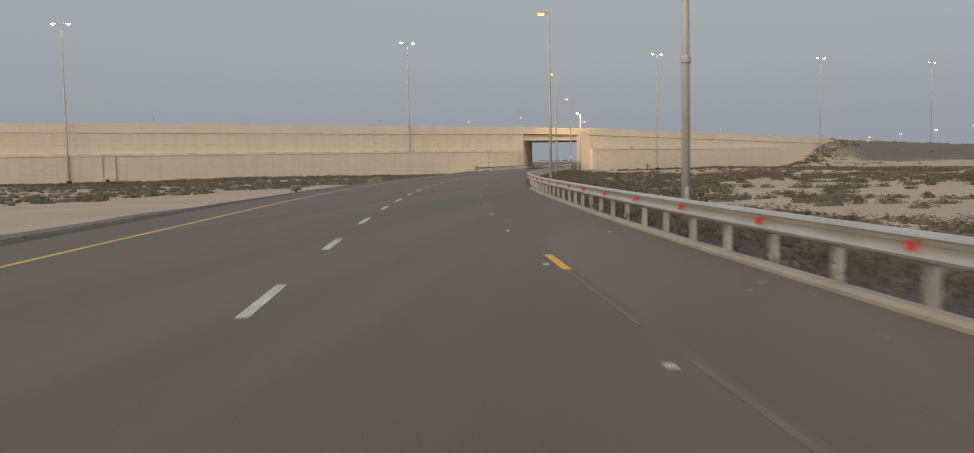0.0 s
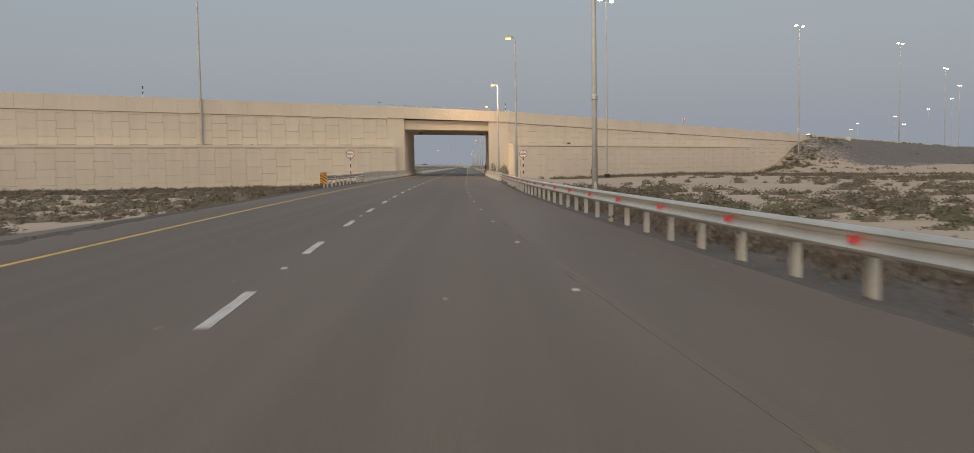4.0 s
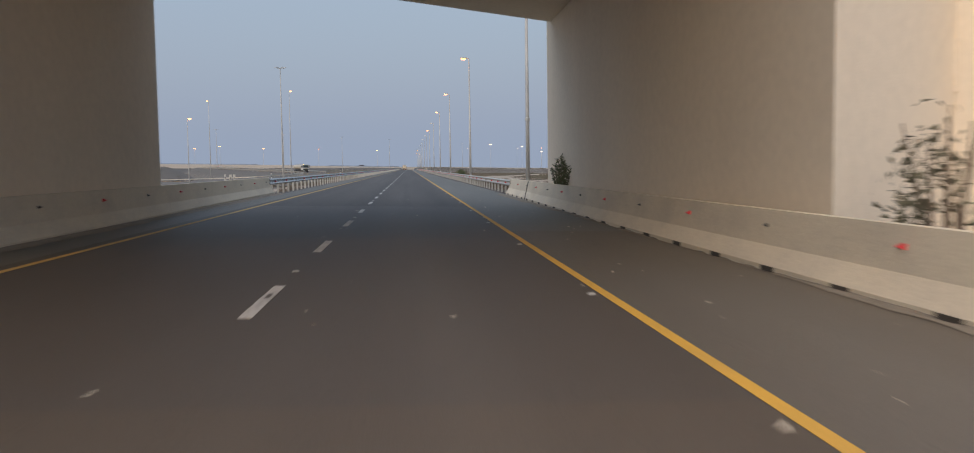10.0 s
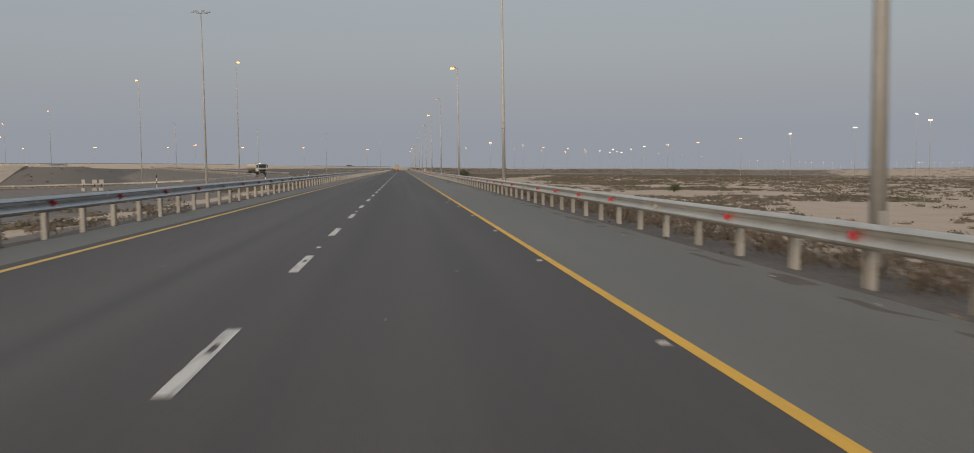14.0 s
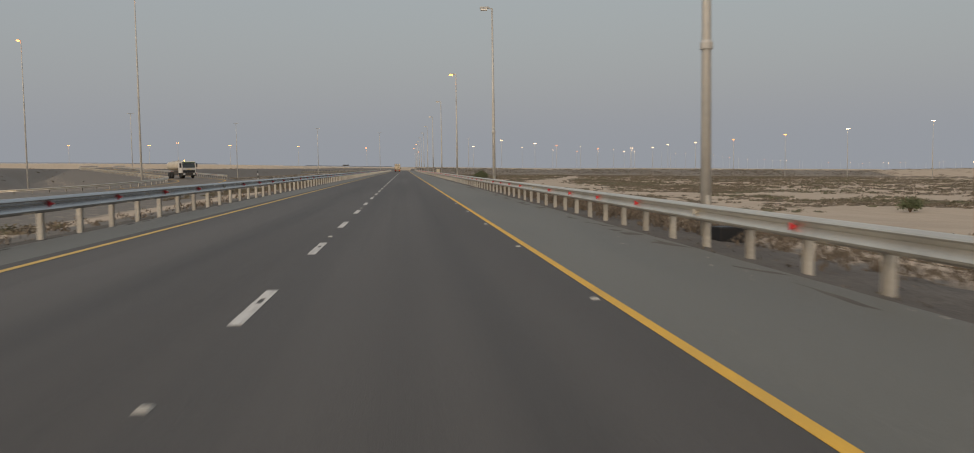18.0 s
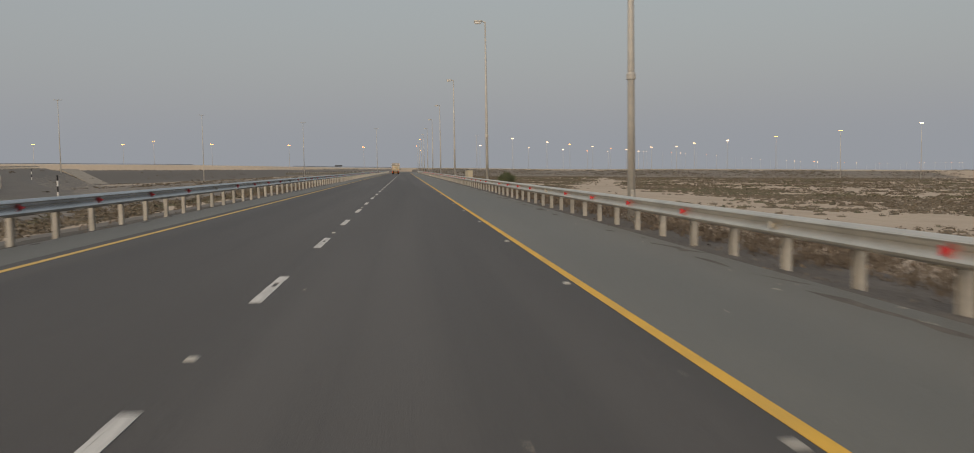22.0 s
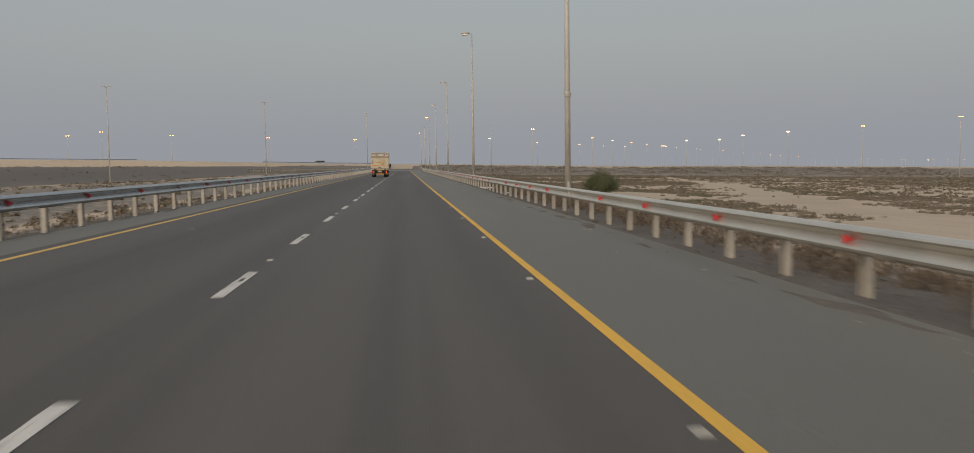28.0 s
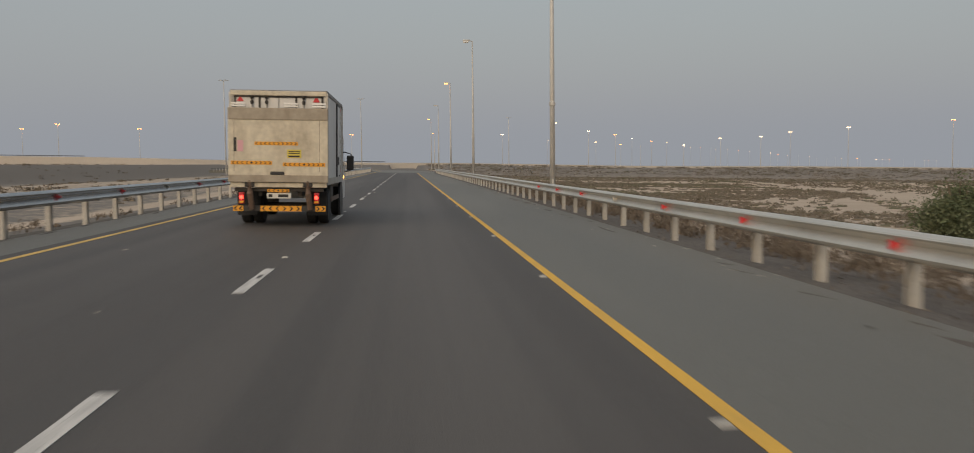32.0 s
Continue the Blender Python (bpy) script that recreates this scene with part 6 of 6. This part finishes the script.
def free_right(x, y):
    d, t = seg_dist(x, y, *RIDGE)
    wall = (x - 8.8) * WALL_N2.x + (y - 106.3) * WALL_N2.y
    behind = (wall < 2.0) & (wall > -24) & (x < 130)
    return (road_u(x, y) > 8.0) & ~behind & ((d > 11) | (prng.uniform(0, 1, len(x)) < 0.02))


def free_left(x, y):
    wall = (x - WALL_A.x) * WALL_N.x + (y - WALL_A.y) * WALL_N.y
    edge = np.interp(y, (-125, -43, -19, -4, 20), (36, 29, 23, 15.5, 10))
    return (road_u(x, y) < -edge - 2.0 * np.sin(y * 0.4)) & (wall > 2.2)


def free_left2(x, y):
    d = np.min([seg_dist(x, y, a, b)[0] for a, b in zip(RAMP[:-1], RAMP[1:])], axis=0)
    return (x < -8.4) & (y > 150) & (d > 8)


chunks, green_chunks, hazed_chunks = [], [], []


def grow(count, x0, x1, y0, y1, thresh, keep, width, height, n, leaf, upright=0.8, dusty=False):
    """Scatters cushions, a third of them greener than the rest, in drifts. dusty: puts them in the haze-greyed far
    scrub.
    """
    x, y = scatter(count, x0, x1, y0, y1, thresh, keep)
    if dusty:
        hazed_chunks.append(clumps(x, y, width, height, n, leaf, upright))
        return
    g = np.sin(x * 0.09 + 2 * np.sin(y * 0.05)) + prng.normal(0, 0.7, len(x)) > 0.55
    chunks.append(clumps(x[~g], y[~g], width, height, n, leaf, upright))
    green_chunks.append(clumps(x[g], y[g], width, height, n, leaf, upright))


def near_plain(x, y):
    """Thins the scrub on the swept sand before the wall."""
    return free_right(x, y) & ((y < 40) | (x > 58) | (prng.uniform(0, 1, len(x)) < 0.3))


def bare_track(x, y):
    """Keeps the swept sand and the sand track that runs off from it free."""
    jag = 2.5 * np.sin(x * 0.35 + y * 0.22) + 1.5 * np.sin(y * 0.61)
    left = np.interp(y, (530, 536, 541, 558, 592, 650, 728, 806, 900), (0, 35, 37, 40, 47, 61, 86, 102, 125)) + jag
    right = np.interp(y, (462, 473, 501, 516, 574, 597, 654, 700, 806, 900), (30, 50, 57, 52, 60, 67, 77, 93, 110, 132)) + jag
    on = (y > 464) & (y < 900) & (x > left) & (x < right) & (prng.uniform(0, 1, len(x)) > 0.02)
    strip_edge = np.interp(y, (330, 350, 420, 480, 540), (44, 55, 58, 61, 56)) + 2.2 * jag
    sandy = (y > 330) & (y < 545) & (x > 24) & (x < strip_edge) & (prng.uniform(0, 1, len(x)) > 0.10 + 0.4 * (patchy(x * 3.1, y * 3.1) > 0.86))
    first = (y < 256 + 2 * jag) & (x < 47 + jag) & (prng.uniform(0, 1, len(x)) > 0.06)
    return free_right(x, y) & ~on & ~first & ~sandy


grow(5000, 11, 75, -125, 165, 0.38, near_plain, (0.9, 3.2), (0.25, 0.75), 125, 0.055)
grow(5000, 4, 40, -125, 36, -0.1, lambda x, y: (road_u(x, y) > 7.7) & (road_u(x, y) < 12.5), (0.4, 1.5), (0.2, 0.55), 110, 0.03)
grow(9500, 18, 85, 150, 430, 0.12, bare_track, (0.8, 3.0), (0.25, 0.6), 34, 0.065)
grow(16500, 18, 85, 430, 800, 0.02, bare_track, (0.7, 2.6), (0.22, 0.55), 24, 0.065)
grow(5200, 10, 80, 640, 1000, -0.12, bare_track, (0.8, 3.0), (0.25, 0.6), 22, 0.08)
grow(11000, 60, 320, -60, 480, 0.04, free_right, (1.4, 4.5), (0.25, 0.6), 30, 0.13)
grow(11500, 80, 320, 480, 1100, -0.12, bare_track, (1.4, 5.0), (0.22, 0.55), 26, 0.16)
grow(9000, 120, 900, 300, 1900, 0.02, free_right, (3.0, 12.0), (0.3, 0.8), 16, 0.45, 0.5, True)
grow(9000, 150, 3200, 1100, 3900, -0.1, free_right, (12.0, 45.0), (0.3, 0.8), 14, 1.3, 0.2, True)
grow(3200, 10, 420, 850, 990, -0.12, free_right, (2.0, 7.0), (0.25, 0.6), 16, 0.3, 0.5, True)
grow(6500, -110, -9, -125, 95, -0.12, free_left, (0.7, 2.8), (0.3, 0.75), 60, 0.055)
grow(700, -12.5, -8.8, -125, 40, 0.40, free_left, (0.5, 1.6), (0.25, 0.55), 200, 0.03)
grow(1500, -19, -11.5, 150, 470, 0.28, free_left2, (0.5, 2.2), (0.2, 0.5), 70, 0.05)
x, y = scatter(2600, -34, -11.2, 150, 800, 0.4, free_left2)
chunks.append(clumps(x, y, (0.4, 1.4), (0.12, 0.35), 40, 0.06))
x, y = scatter(2600, -140, -20, 430, 990, 0.45, free_left2)
chunks.append(clumps(x, y, (0.8, 3.0), (0.2, 0.5), 22, 0.13))
stuff("dusty_scrub", hazed_chunks, HAZED, "grey-brown scrub on the far plain, greyed for haze", "scrub")
stuff("green_scrub", green_chunks, OLIVE, "greener saltbush among the scrub on the sand", "scrub")
stuff("desert_scrub", chunks, SCRUB, "low olive-brown saltbush scattered over the sand", "scrub")
# a denser belt of scrub at the foot of the flyover walls
chunks = []
for w0, w1, n in ((-112, -22, 2000), (24, 88, 450)):
    w = prng.uniform(w0, w1, n)
    o = prng.uniform(1.9, 13.0, n) if w0 < 0 else prng.uniform(1.9, 5.5, n)
    pts = [wall_at(float(a), float(b)) for a, b in zip(w, o)]
    xs, ys = np.array([p.x for p in pts]), np.array([p.y for p in pts])
    ok = np.abs(road_u(xs, ys)) > 9.5
    chunks.append(clumps(xs[ok], ys[ok], (0.8, 2.6), (0.3, 0.8), 80, 0.05))
for w0, w1, o0, o1, n in ((104, 122, -1.0, 6.0, 90), (112, 200, -2.0, 1.2, 150), (90, 106, 1.0, 8.0, 60)):
    pts = [wall_at(float(a), float(b)) for a, b in zip(prng.uniform(w0, w1, n), prng.uniform(o0, o1, n))]
    chunks.append(clumps(np.array([p.x for p in pts]), np.array([p.y for p in pts]), (0.5, 1.8), (0.2, 0.6), 70, 0.045))
stuff("wall_foot_scrub", chunks, SCRUB, "belt of olive scrub along the foot of the wall", "scrub")
# dry weeds behind the guardrails
chunks = []
for u0, u1, va, vb, n in ((5.75, 9.0, -125, 54, 2100), (6.3, 9.6, 143, 720, 5200), (-9.2, -7.3, 20, 46, 70), (-11.5, -9.4, 143, 640, 420)):
    v = prng.uniform(va, vb, n)
    u = prng.uniform(u0, u1, n)
    pts = np.array([along(a, b)[:2] for a, b in zip(v, u)])
    keep = patchy(pts[:, 0] * 3 + 9, pts[:, 1] * 0.8) > prng.uniform(*((-0.6, 0.3) if va < -100 else (-0.1, 0.32)), n)
    chunks.append(clumps(pts[keep, 0], pts[keep, 1], (0.4, 1.4), (0.14, 0.5), 62, 0.023, 2.0))
stuff("dry_weeds", chunks, DRY, "dry brown weeds and litter behind the guardrail", "weeds")
# loose stones on the verges
chunks = []
for u0, u1, va, vb, n in ((6.0, 8.0, -125, 55, 2600), (5.2, 7.8, 143, 640, 6500), (-8.6, -6.5, 143, 560, 3000), (-9.2, -6.5, -125, 26, 1500)):
    v, u = prng.uniform(va, vb, n), prng.uniform(u0, u1, n)
    pts = np.array([along(a, b)[:2] for a, b in zip(v, u)])
    chunks.append(clumps(pts[:, 0], pts[:, 1], (0.05, 0.16), (0.02, 0.06), 4, 0.022))
stuff("verge_stones", chunks, STONE, "loose brown stones on the gravel verge", "stones")
# pale chips and grit lying on the road
chunks = []
for u0, u1, va, vb, n in ((-4.6, 4.6, 84, 142, 130), (2.6, 4.9, 84, 142, 160), (-4.9, 5.0, -120, 620, 260), (4.2, 5.2, -120, 54, 300), (4.4, 5.2, 142, 640, 700)):
    v, u = prng.uniform(va, vb, n), prng.uniform(u0, u1, n)
    c = np.array([along(a, b, 0.006) for a, b in zip(v, u)])
    r = prng.uniform(0.012, 0.05, (n, 1, 1)) * prng.normal(0, 1, (n, 3, 3))
    r[:, :, 2] = np.abs(r[:, :, 2]) * 0.15
    chunks.append((c[:, None] + r).reshape(-1, 3))
stuff("road_grit", chunks, BARRIER, "pale chips and grit lying on the asphalt", "grit")
# low dark trees on the eastern horizon
chunks = []
for cx, wide, n in ((366, 10, 6), (388, 16, 16), (416, 12, 12), (441, 9, 5), (479, 9, 16), (521, 18, 12), (550, 8, 5), (584, 10, 6), (709, 16, 6)):
    x, y = prng.normal(cx, wide * 0.5, n), prng.uniform(1495, 1540, n)
    chunks.append(clumps(x, y, (4, 9), (2.5, 8.5 if cx == 479 else 4.5), 90, 0.5))
stuff("far_trees", chunks, GREEN, "dark line of distant low trees", "trees")


def bush(name, label, x, y, z, w, h, n, leaf, material, upright=0.0, seed=1):
    """A bush of woody stems with a ragged crown of leaf triangles."""
    rng = np.random.default_rng(seed)
    b = base(name, label, "bush", at=pose(x, y, z))
    for i in range(7):
        a, t = rng.uniform(0, 6.28), rng.uniform(0.2, 0.75)
        s = Mesh().tube([(0, 0, -0.15), (math.cos(a) * w * 0.12, math.sin(a) * w * 0.12, h * 0.3), (math.cos(a) * w * 0.4 * t, math.sin(a) * w * 0.4 * t, h * (0.55 + 0.35 * rng.random()))], [0.03 * w, 0.018 * w, 0.006 * w], 6)
        o = part("stem", s, STEM, b)
        o.matrix_world = b.matrix_world
    k = 16
    cc = rng.normal(0, 1, (k, 3))
    cc /= np.linalg.norm(cc, axis=1)[:, None]
    cc *= rng.uniform(0.25, 0.72, (k, 1))
    cc[:, 2] = np.abs(cc[:, 2]) * 0.9
    pick = rng.integers(0, k, n)
    p = cc[pick] + rng.normal(0, 1, (n, 3)) * 0.17
    p = p * [w / 2, w / 2, h * 0.62] + [0, 0, h * 0.26]
    p[:, 2] = np.abs(p[:, 2])
    tri = rng.normal(0, 1, (n, 3, 3)) * leaf
    tri[:, :, 2] *= 1 + upright
    me_v = (p[:, None] + tri).reshape(-1, 3)
    me = bpy.data.meshes.new("crown")
    me.from_pydata(me_v.tolist(), [], [(3 * i, 3 * i + 1, 3 * i + 2) for i in range(n)])
    me.materials.append(material)
    o = part("crown", me, None, b)
    o.matrix_world = b.matrix_world
    return b


bush("green_bush", "rounded dusty green bush on the sand", 30.9, 607.5, -3.6, 6.0, 4.7, 30000, 0.065, GREEN, seed=3)
bush("green_bush", "small green bush on the plain", 56.8, 353.8, -4.2, 3.2, 2.0, 2600, 0.075, GREEN, seed=4)
bush("grassy_bush", "tall wispy grassy bush behind the concrete barrier", 6.55, 70.2, -0.3, 1.5, 2.0, 5200, 0.028, STRAW, 2.6, seed=5)
bush("thin_shrub", "thin leafy shrub beside the barrier", 6.3, 102.6, -0.2, 1.6, 2.6, 460, 0.042, OLIVE, seed=6)


def fan_shrub(label, x, y, z, stalks, height, spread, seed):
    """Upright stalks in a fan along the barrier, each with pairs of small leaves to its tip."""
    rng = random.Random(seed)
    b = base("leafy_shrub", label, "bush", at=pose(x, y, z))
    for i in range(stalks):
        lean = spread * (2 * (i + rng.uniform(0.1, 0.9)) / stalks - 1)
        h, side = height * rng.uniform(0.72, 1.0) * (1 - 0.18 * abs(lean) / spread), rng.uniform(-0.16, 0.16)
        line = [Vector((side * t * t, lean * (0.45 + 0.55 * t ** 0.8) + rng.uniform(-0.02, 0.02), h * t)) for t in (0.0, 0.3, 0.6, 0.85, 1.0)]
        stalk = part("stalk", Mesh().tube(line, [0.016, 0.013, 0.010, 0.007, 0.004], 5), STEM, b)
        stalk.matrix_world = b.matrix_world
        m = Mesh()
        for k in range(58):
            t = 0.22 + 0.78 * k / 57
            q = Vector((side * t * t, lean * (0.45 + 0.55 * t ** 0.8), h * t))
            a, up = rng.uniform(0, 6.28), rng.uniform(0.2, 0.9)
            d = Vector((math.cos(a), math.sin(a), up)).normalized() * rng.uniform(0.07, 0.13)
            n = d.cross(Vector((rng.uniform(-1, 1), rng.uniform(-1, 1), rng.uniform(-1, 1)))).normalized() * 0.024
            m.add([tuple(q), tuple(q + d * 0.45 + n), tuple(q + d), tuple(q + d * 0.45 - n)], [(0, 1, 2, 3)])
        o = part("foliage", m, GREEN, stalk)
        o.matrix_world = b.matrix_world
    return b


fan_shrub("upright leafy green shrub behind the concrete barrier", 5.50, 123.7, 0.3, 13, 1.5, 1.75, 7)
bush("thin_shrub", "sparse shrub at the foot of the wall", 23.2, 114.3, -0.6, 1.4, 2.0, 380, 0.045, OLIVE, seed=8)
bush("green_bush", "green shrub at the foot of the light mast", -30.0, 78.0, -0.7, 2.6, 1.5, 1200, 0.07, GREEN, seed=9)
bush("dry_bush", "small pale dry bush on the sandy verge", -10.3, -22.7, -0.45, 2.0, 0.8, 4200, 0.035, STRAW, seed=14)
bush("dry_bush", "small pale dry bush on the sandy verge", -9.5, -48.3, -0.45, 1.2, 0.6, 3600, 0.028, STRAW, 0.8, seed=15)
bush("ledge_weed", "tuft of weeds growing on the wall ledge", *wall_at(32, 0.7, right_tier(32) - 0.1), 1.0, 0.5, 260, 0.05, GREEN, seed=10)
bush("ledge_weed", "small tuft of weeds growing on the wall ledge", *wall_at(-24, 0.7, 4.3), 0.7, 0.35, 160, 0.05, SCRUB, seed=12)

# ---------------------------------------------------------------- roadside boxes and litter
CREAM = mat("cream_cabinet_paint", (0.55, 0.49, 0.37), 0.6, grain=8, spread=0.08, stain=(0.45, 0.40, 0.3), stain_scale=2)


def switch_cabinet(x, y, long, high, label):
    """A cabinet whose doors face the road, on a low concrete plinth."""
    c = base("switch_cabinet", label, "cabinet", "cabinets beside the guardrail", at=pose(x, y, -0.22))
    q = long / 2
    made = [("plinth", Mesh().box(-0.06, 0.52, -q - 0.06, q + 0.06, -0.4, 0.14, 0.02), BARRIER), ("body", Mesh().box(0, 0.46, -q, q, 0.14, high, 0.015), CREAM),
            ("roof", Mesh().box(-0.05, 0.51, -q - 0.05, q + 0.05, high, high + 0.05, 0.012), CREAM), ("vent", Mesh().box(0.12, 0.34, -q - 0.012, -q - 0.001, 0.35, 0.5, 0.004), DARK)]
    for k in (-1, 1):
        made.append(("door", Mesh().box(-0.014, -0.001, *sorted((k * 0.015, k * (q - 0.04))), 0.2, high - 0.05, 0.004), CREAM))
    made.append(("handle", Mesh().box(-0.035, -0.0145, -0.06, -0.03, 0.65, 0.82, 0.004), DARK))
    for nm, m, mt in made:
        o = part(nm, m, mt, c)
        o.matrix_world = c.matrix_world


switch_cabinet(6.80, 438.2, 1.25, 1.33, "cream roadside switch cabinet on a concrete plinth")
switch_cabinet(6.74, 440.5, 1.55, 1.29, "cream double-door switch cabinet behind the guardrail")


def scrap(label, name, v, u, size, material, seed):
    rng = random.Random(seed)
    m, n = Mesh(), 6
    secs = [[(size * (i / n - 0.5), size * 0.6 * (j / n - 0.5), 0.02 + 0.10 * size * rng.random()) for j in range(n + 1)] for i in range(n + 1)]
    top = secs
    low = [[(x, y, z - 0.006) for x, y, z in reversed(s)] for s in secs]
    m.ring([a + b for a, b in zip(top, low)])
    p = along(v, u)
    o = thing(name, m, material, label, "litter")
    o.matrix_world = pose(p.x, p.y, float(terrain(np.array([p.x]), np.array([p.y]))[0]), 0, 0, rng.uniform(0, 180))


scrap("crumpled white plastic sheet behind the rail posts", "plastic_sheet", 532.8, 5.95, 1.1, SIGN_WHITE, 1)
scrap("torn pale board lying behind the rail", "torn_board", 336.5, 6.5, 1.3, BARRIER, 2)
scrap("small white plastic scrap on the verge", "plastic_scrap", -60.0, 6.0, 0.35, SIGN_WHITE, 3)
scrap("small white plastic scrap on the verge", "plastic_scrap", 523.0, 6.1, 0.4, SIGN_WHITE, 4)
scrap("black strip of torn tyre on the verge", "tyre_strip", 29.0, 5.6, 0.6, RUBBER, 5)
scrap("black strip of torn tyre on the verge", "tyre_strip", 262.0, 4.6, 0.3, RUBBER, 6)
scrap("curved white plate lying by the pole", "plastic_sheet", 549.0, 6.9, 1.0, SIGN_WHITE, 7)

crate = thing("plastic_crate", Mesh().box(-0.28, 0.28, -0.22, 0.22, 0.0, 0.34, 0.03), BLACK, "black plastic crate lying behind the rail posts", "crate")
crate.matrix_world = pose(6.75, 278.2, -0.26, 0, 0, 8)
for x, y, hw in ((-41.3, 294.6, 0.22), (-40.5, 296.4, 0.3), (-39.7, 296.6, 0.3)):
    o = base("marker_board", "small pale board on a thin post with white foot", "marker board", "pale boards by the slip road", at=pose(x, y, float(terrain(np.array([x]), np.array([y]))[0])))
    for nm, m, mt in (("board", Mesh().box(-hw, hw, -0.03, 0.03, 0.95, 1.5, 0.01), POST), ("leg", Mesh().box(-0.03, 0.03, -0.03, 0.03, -0.4, 0.95), DARK), ("foot", Mesh().box(-hw, hw, -0.2, 0.2, -0.4, 0.42, 0.03), POST)):
        q = part(nm, m, mt, o)
        q.matrix_world = o.matrix_world

# ---------------------------------------------------------------- gravel verges
def verge(name, label, v0, v1, offsets, side, seed, material=GRAVEL):
    """A strip of rough gravel whose ragged inner edge lies on the asphalt."""
    rng, m = np.random.default_rng(seed), Mesh()
    secs = []
    for v in np.arange(v0, v1 + 0.1, 0.7):
        line = rail_line(v) if side > 0 else 6.92
        row = []
        for k, du in enumerate(offsets):
            u = side * (line + du)
            p = along(v, u)
            z = float(verge_level(np.array([u]), np.array([p.y]), np.array([-0.5]))[0])
            bump = rng.uniform(-0.035, 0.03) if 0 < k < len(offsets) - 1 else 0.0
            if k == 0:
                z = p.z - 0.03
            elif k == 1:
                z, bump = p.z + rng.uniform(-0.03, 0.012), 0.0
            elif k == len(offsets) - 1:
                z -= 0.35
            row.append((p.x + rng.uniform(-0.06, 0.06), p.y + rng.uniform(-0.1, 0.1), z + bump))
        secs.append(row if side < 0 else row[::-1])
    m.ring(secs, closed=False, caps=False)
    return thing(name, m, material, label, "verge", kind="structure", smooth=True)


verge("verge_right_bend", "rough grey-brown gravel verge under the guardrail", -150, 57, (-0.5, -0.28, -0.1, 0.1, 0.35, 0.65, 1.0, 1.5, 2.1, 2.9), 1, 1)
verge("verge_right", "rough grey-brown gravel verge under the guardrail", 139, 760, (-0.95, -0.72, -0.5, -0.25, 0.0, 0.25, 0.5, 0.85, 1.3, 1.9, 2.8), 1, 2)
verge("verge_left", "rough dark gravel verge under the inner guardrail", 137, 760, (-0.75, -0.55, -0.35, -0.1, 0.15, 0.45, 0.8, 1.3, 1.9, 2.6, 3.4), -1, 3, DARK_GRAVEL)
verge("verge_left_bend", "dark grey gravel edge beside the inner shoulder", -150, 50, (-0.4, -0.15, 0.15, 0.5, 0.9, 1.3, 1.8, 2.4, 3.1, 3.9), -1, 4, DARK_GRAVEL)

# ---------------------------------------------------------------- the crossing motorway far ahead
far = base("far_motorway_wall", "long pale concrete wall of the crossing motorway", "retaining wall", kind="structure")
crest = lambda x: float(np.interp(x, (-900, -268, -143, -85, -29, 40, 90, 136, 200, 420), (17.0, 9.0, 6.4, 4.5, 2.8, 1.8, 0.4, -0.6, -1.2, -5.2)))
xs = [float(v) for v in np.arange(-900, 419, 35.6)] + [420.0]
for x0, x1 in zip(xs[:-1], xs[1:]):
    part("wall_panel", Mesh().ring([[(x, 994, -9), (x, 996, -9), (x, 996, crest(x)), (x, 994, crest(x))] for x in (x0 + 0.02, x1 - 0.02)]), FAR_WALL, far)
    if x1 < -150 or -95 < x0 < -40:
        part("rail", Mesh().ring([[(x, 994.6, crest(x) + 0.3), (x, 994.8, crest(x) + 0.3), (x, 994.8, crest(x) + 0.6), (x, 994.6, crest(x) + 0.6)] for x in (x0, x1)]), DARK, far)
sg = base("gantry_sign", "distant dark road sign on two posts", "road sign", at=pose(-47.5, 985, -0.5))
for nm, m, mt in (("board", Mesh().box(-2.6, 2.6, -0.1, 0.1, 4.6, 5.5, 0.05), DARK), ("post", Mesh().tube([(-2, 0, -2), (-2, 0, 4.7)], 0.12, 8), POLE), ("post", Mesh().tube([(2, 0, -2), (2, 0, 4.7)], 0.12, 8), POLE)):
    o = part(nm, m, mt, sg)
    o.matrix_world = sg.matrix_world
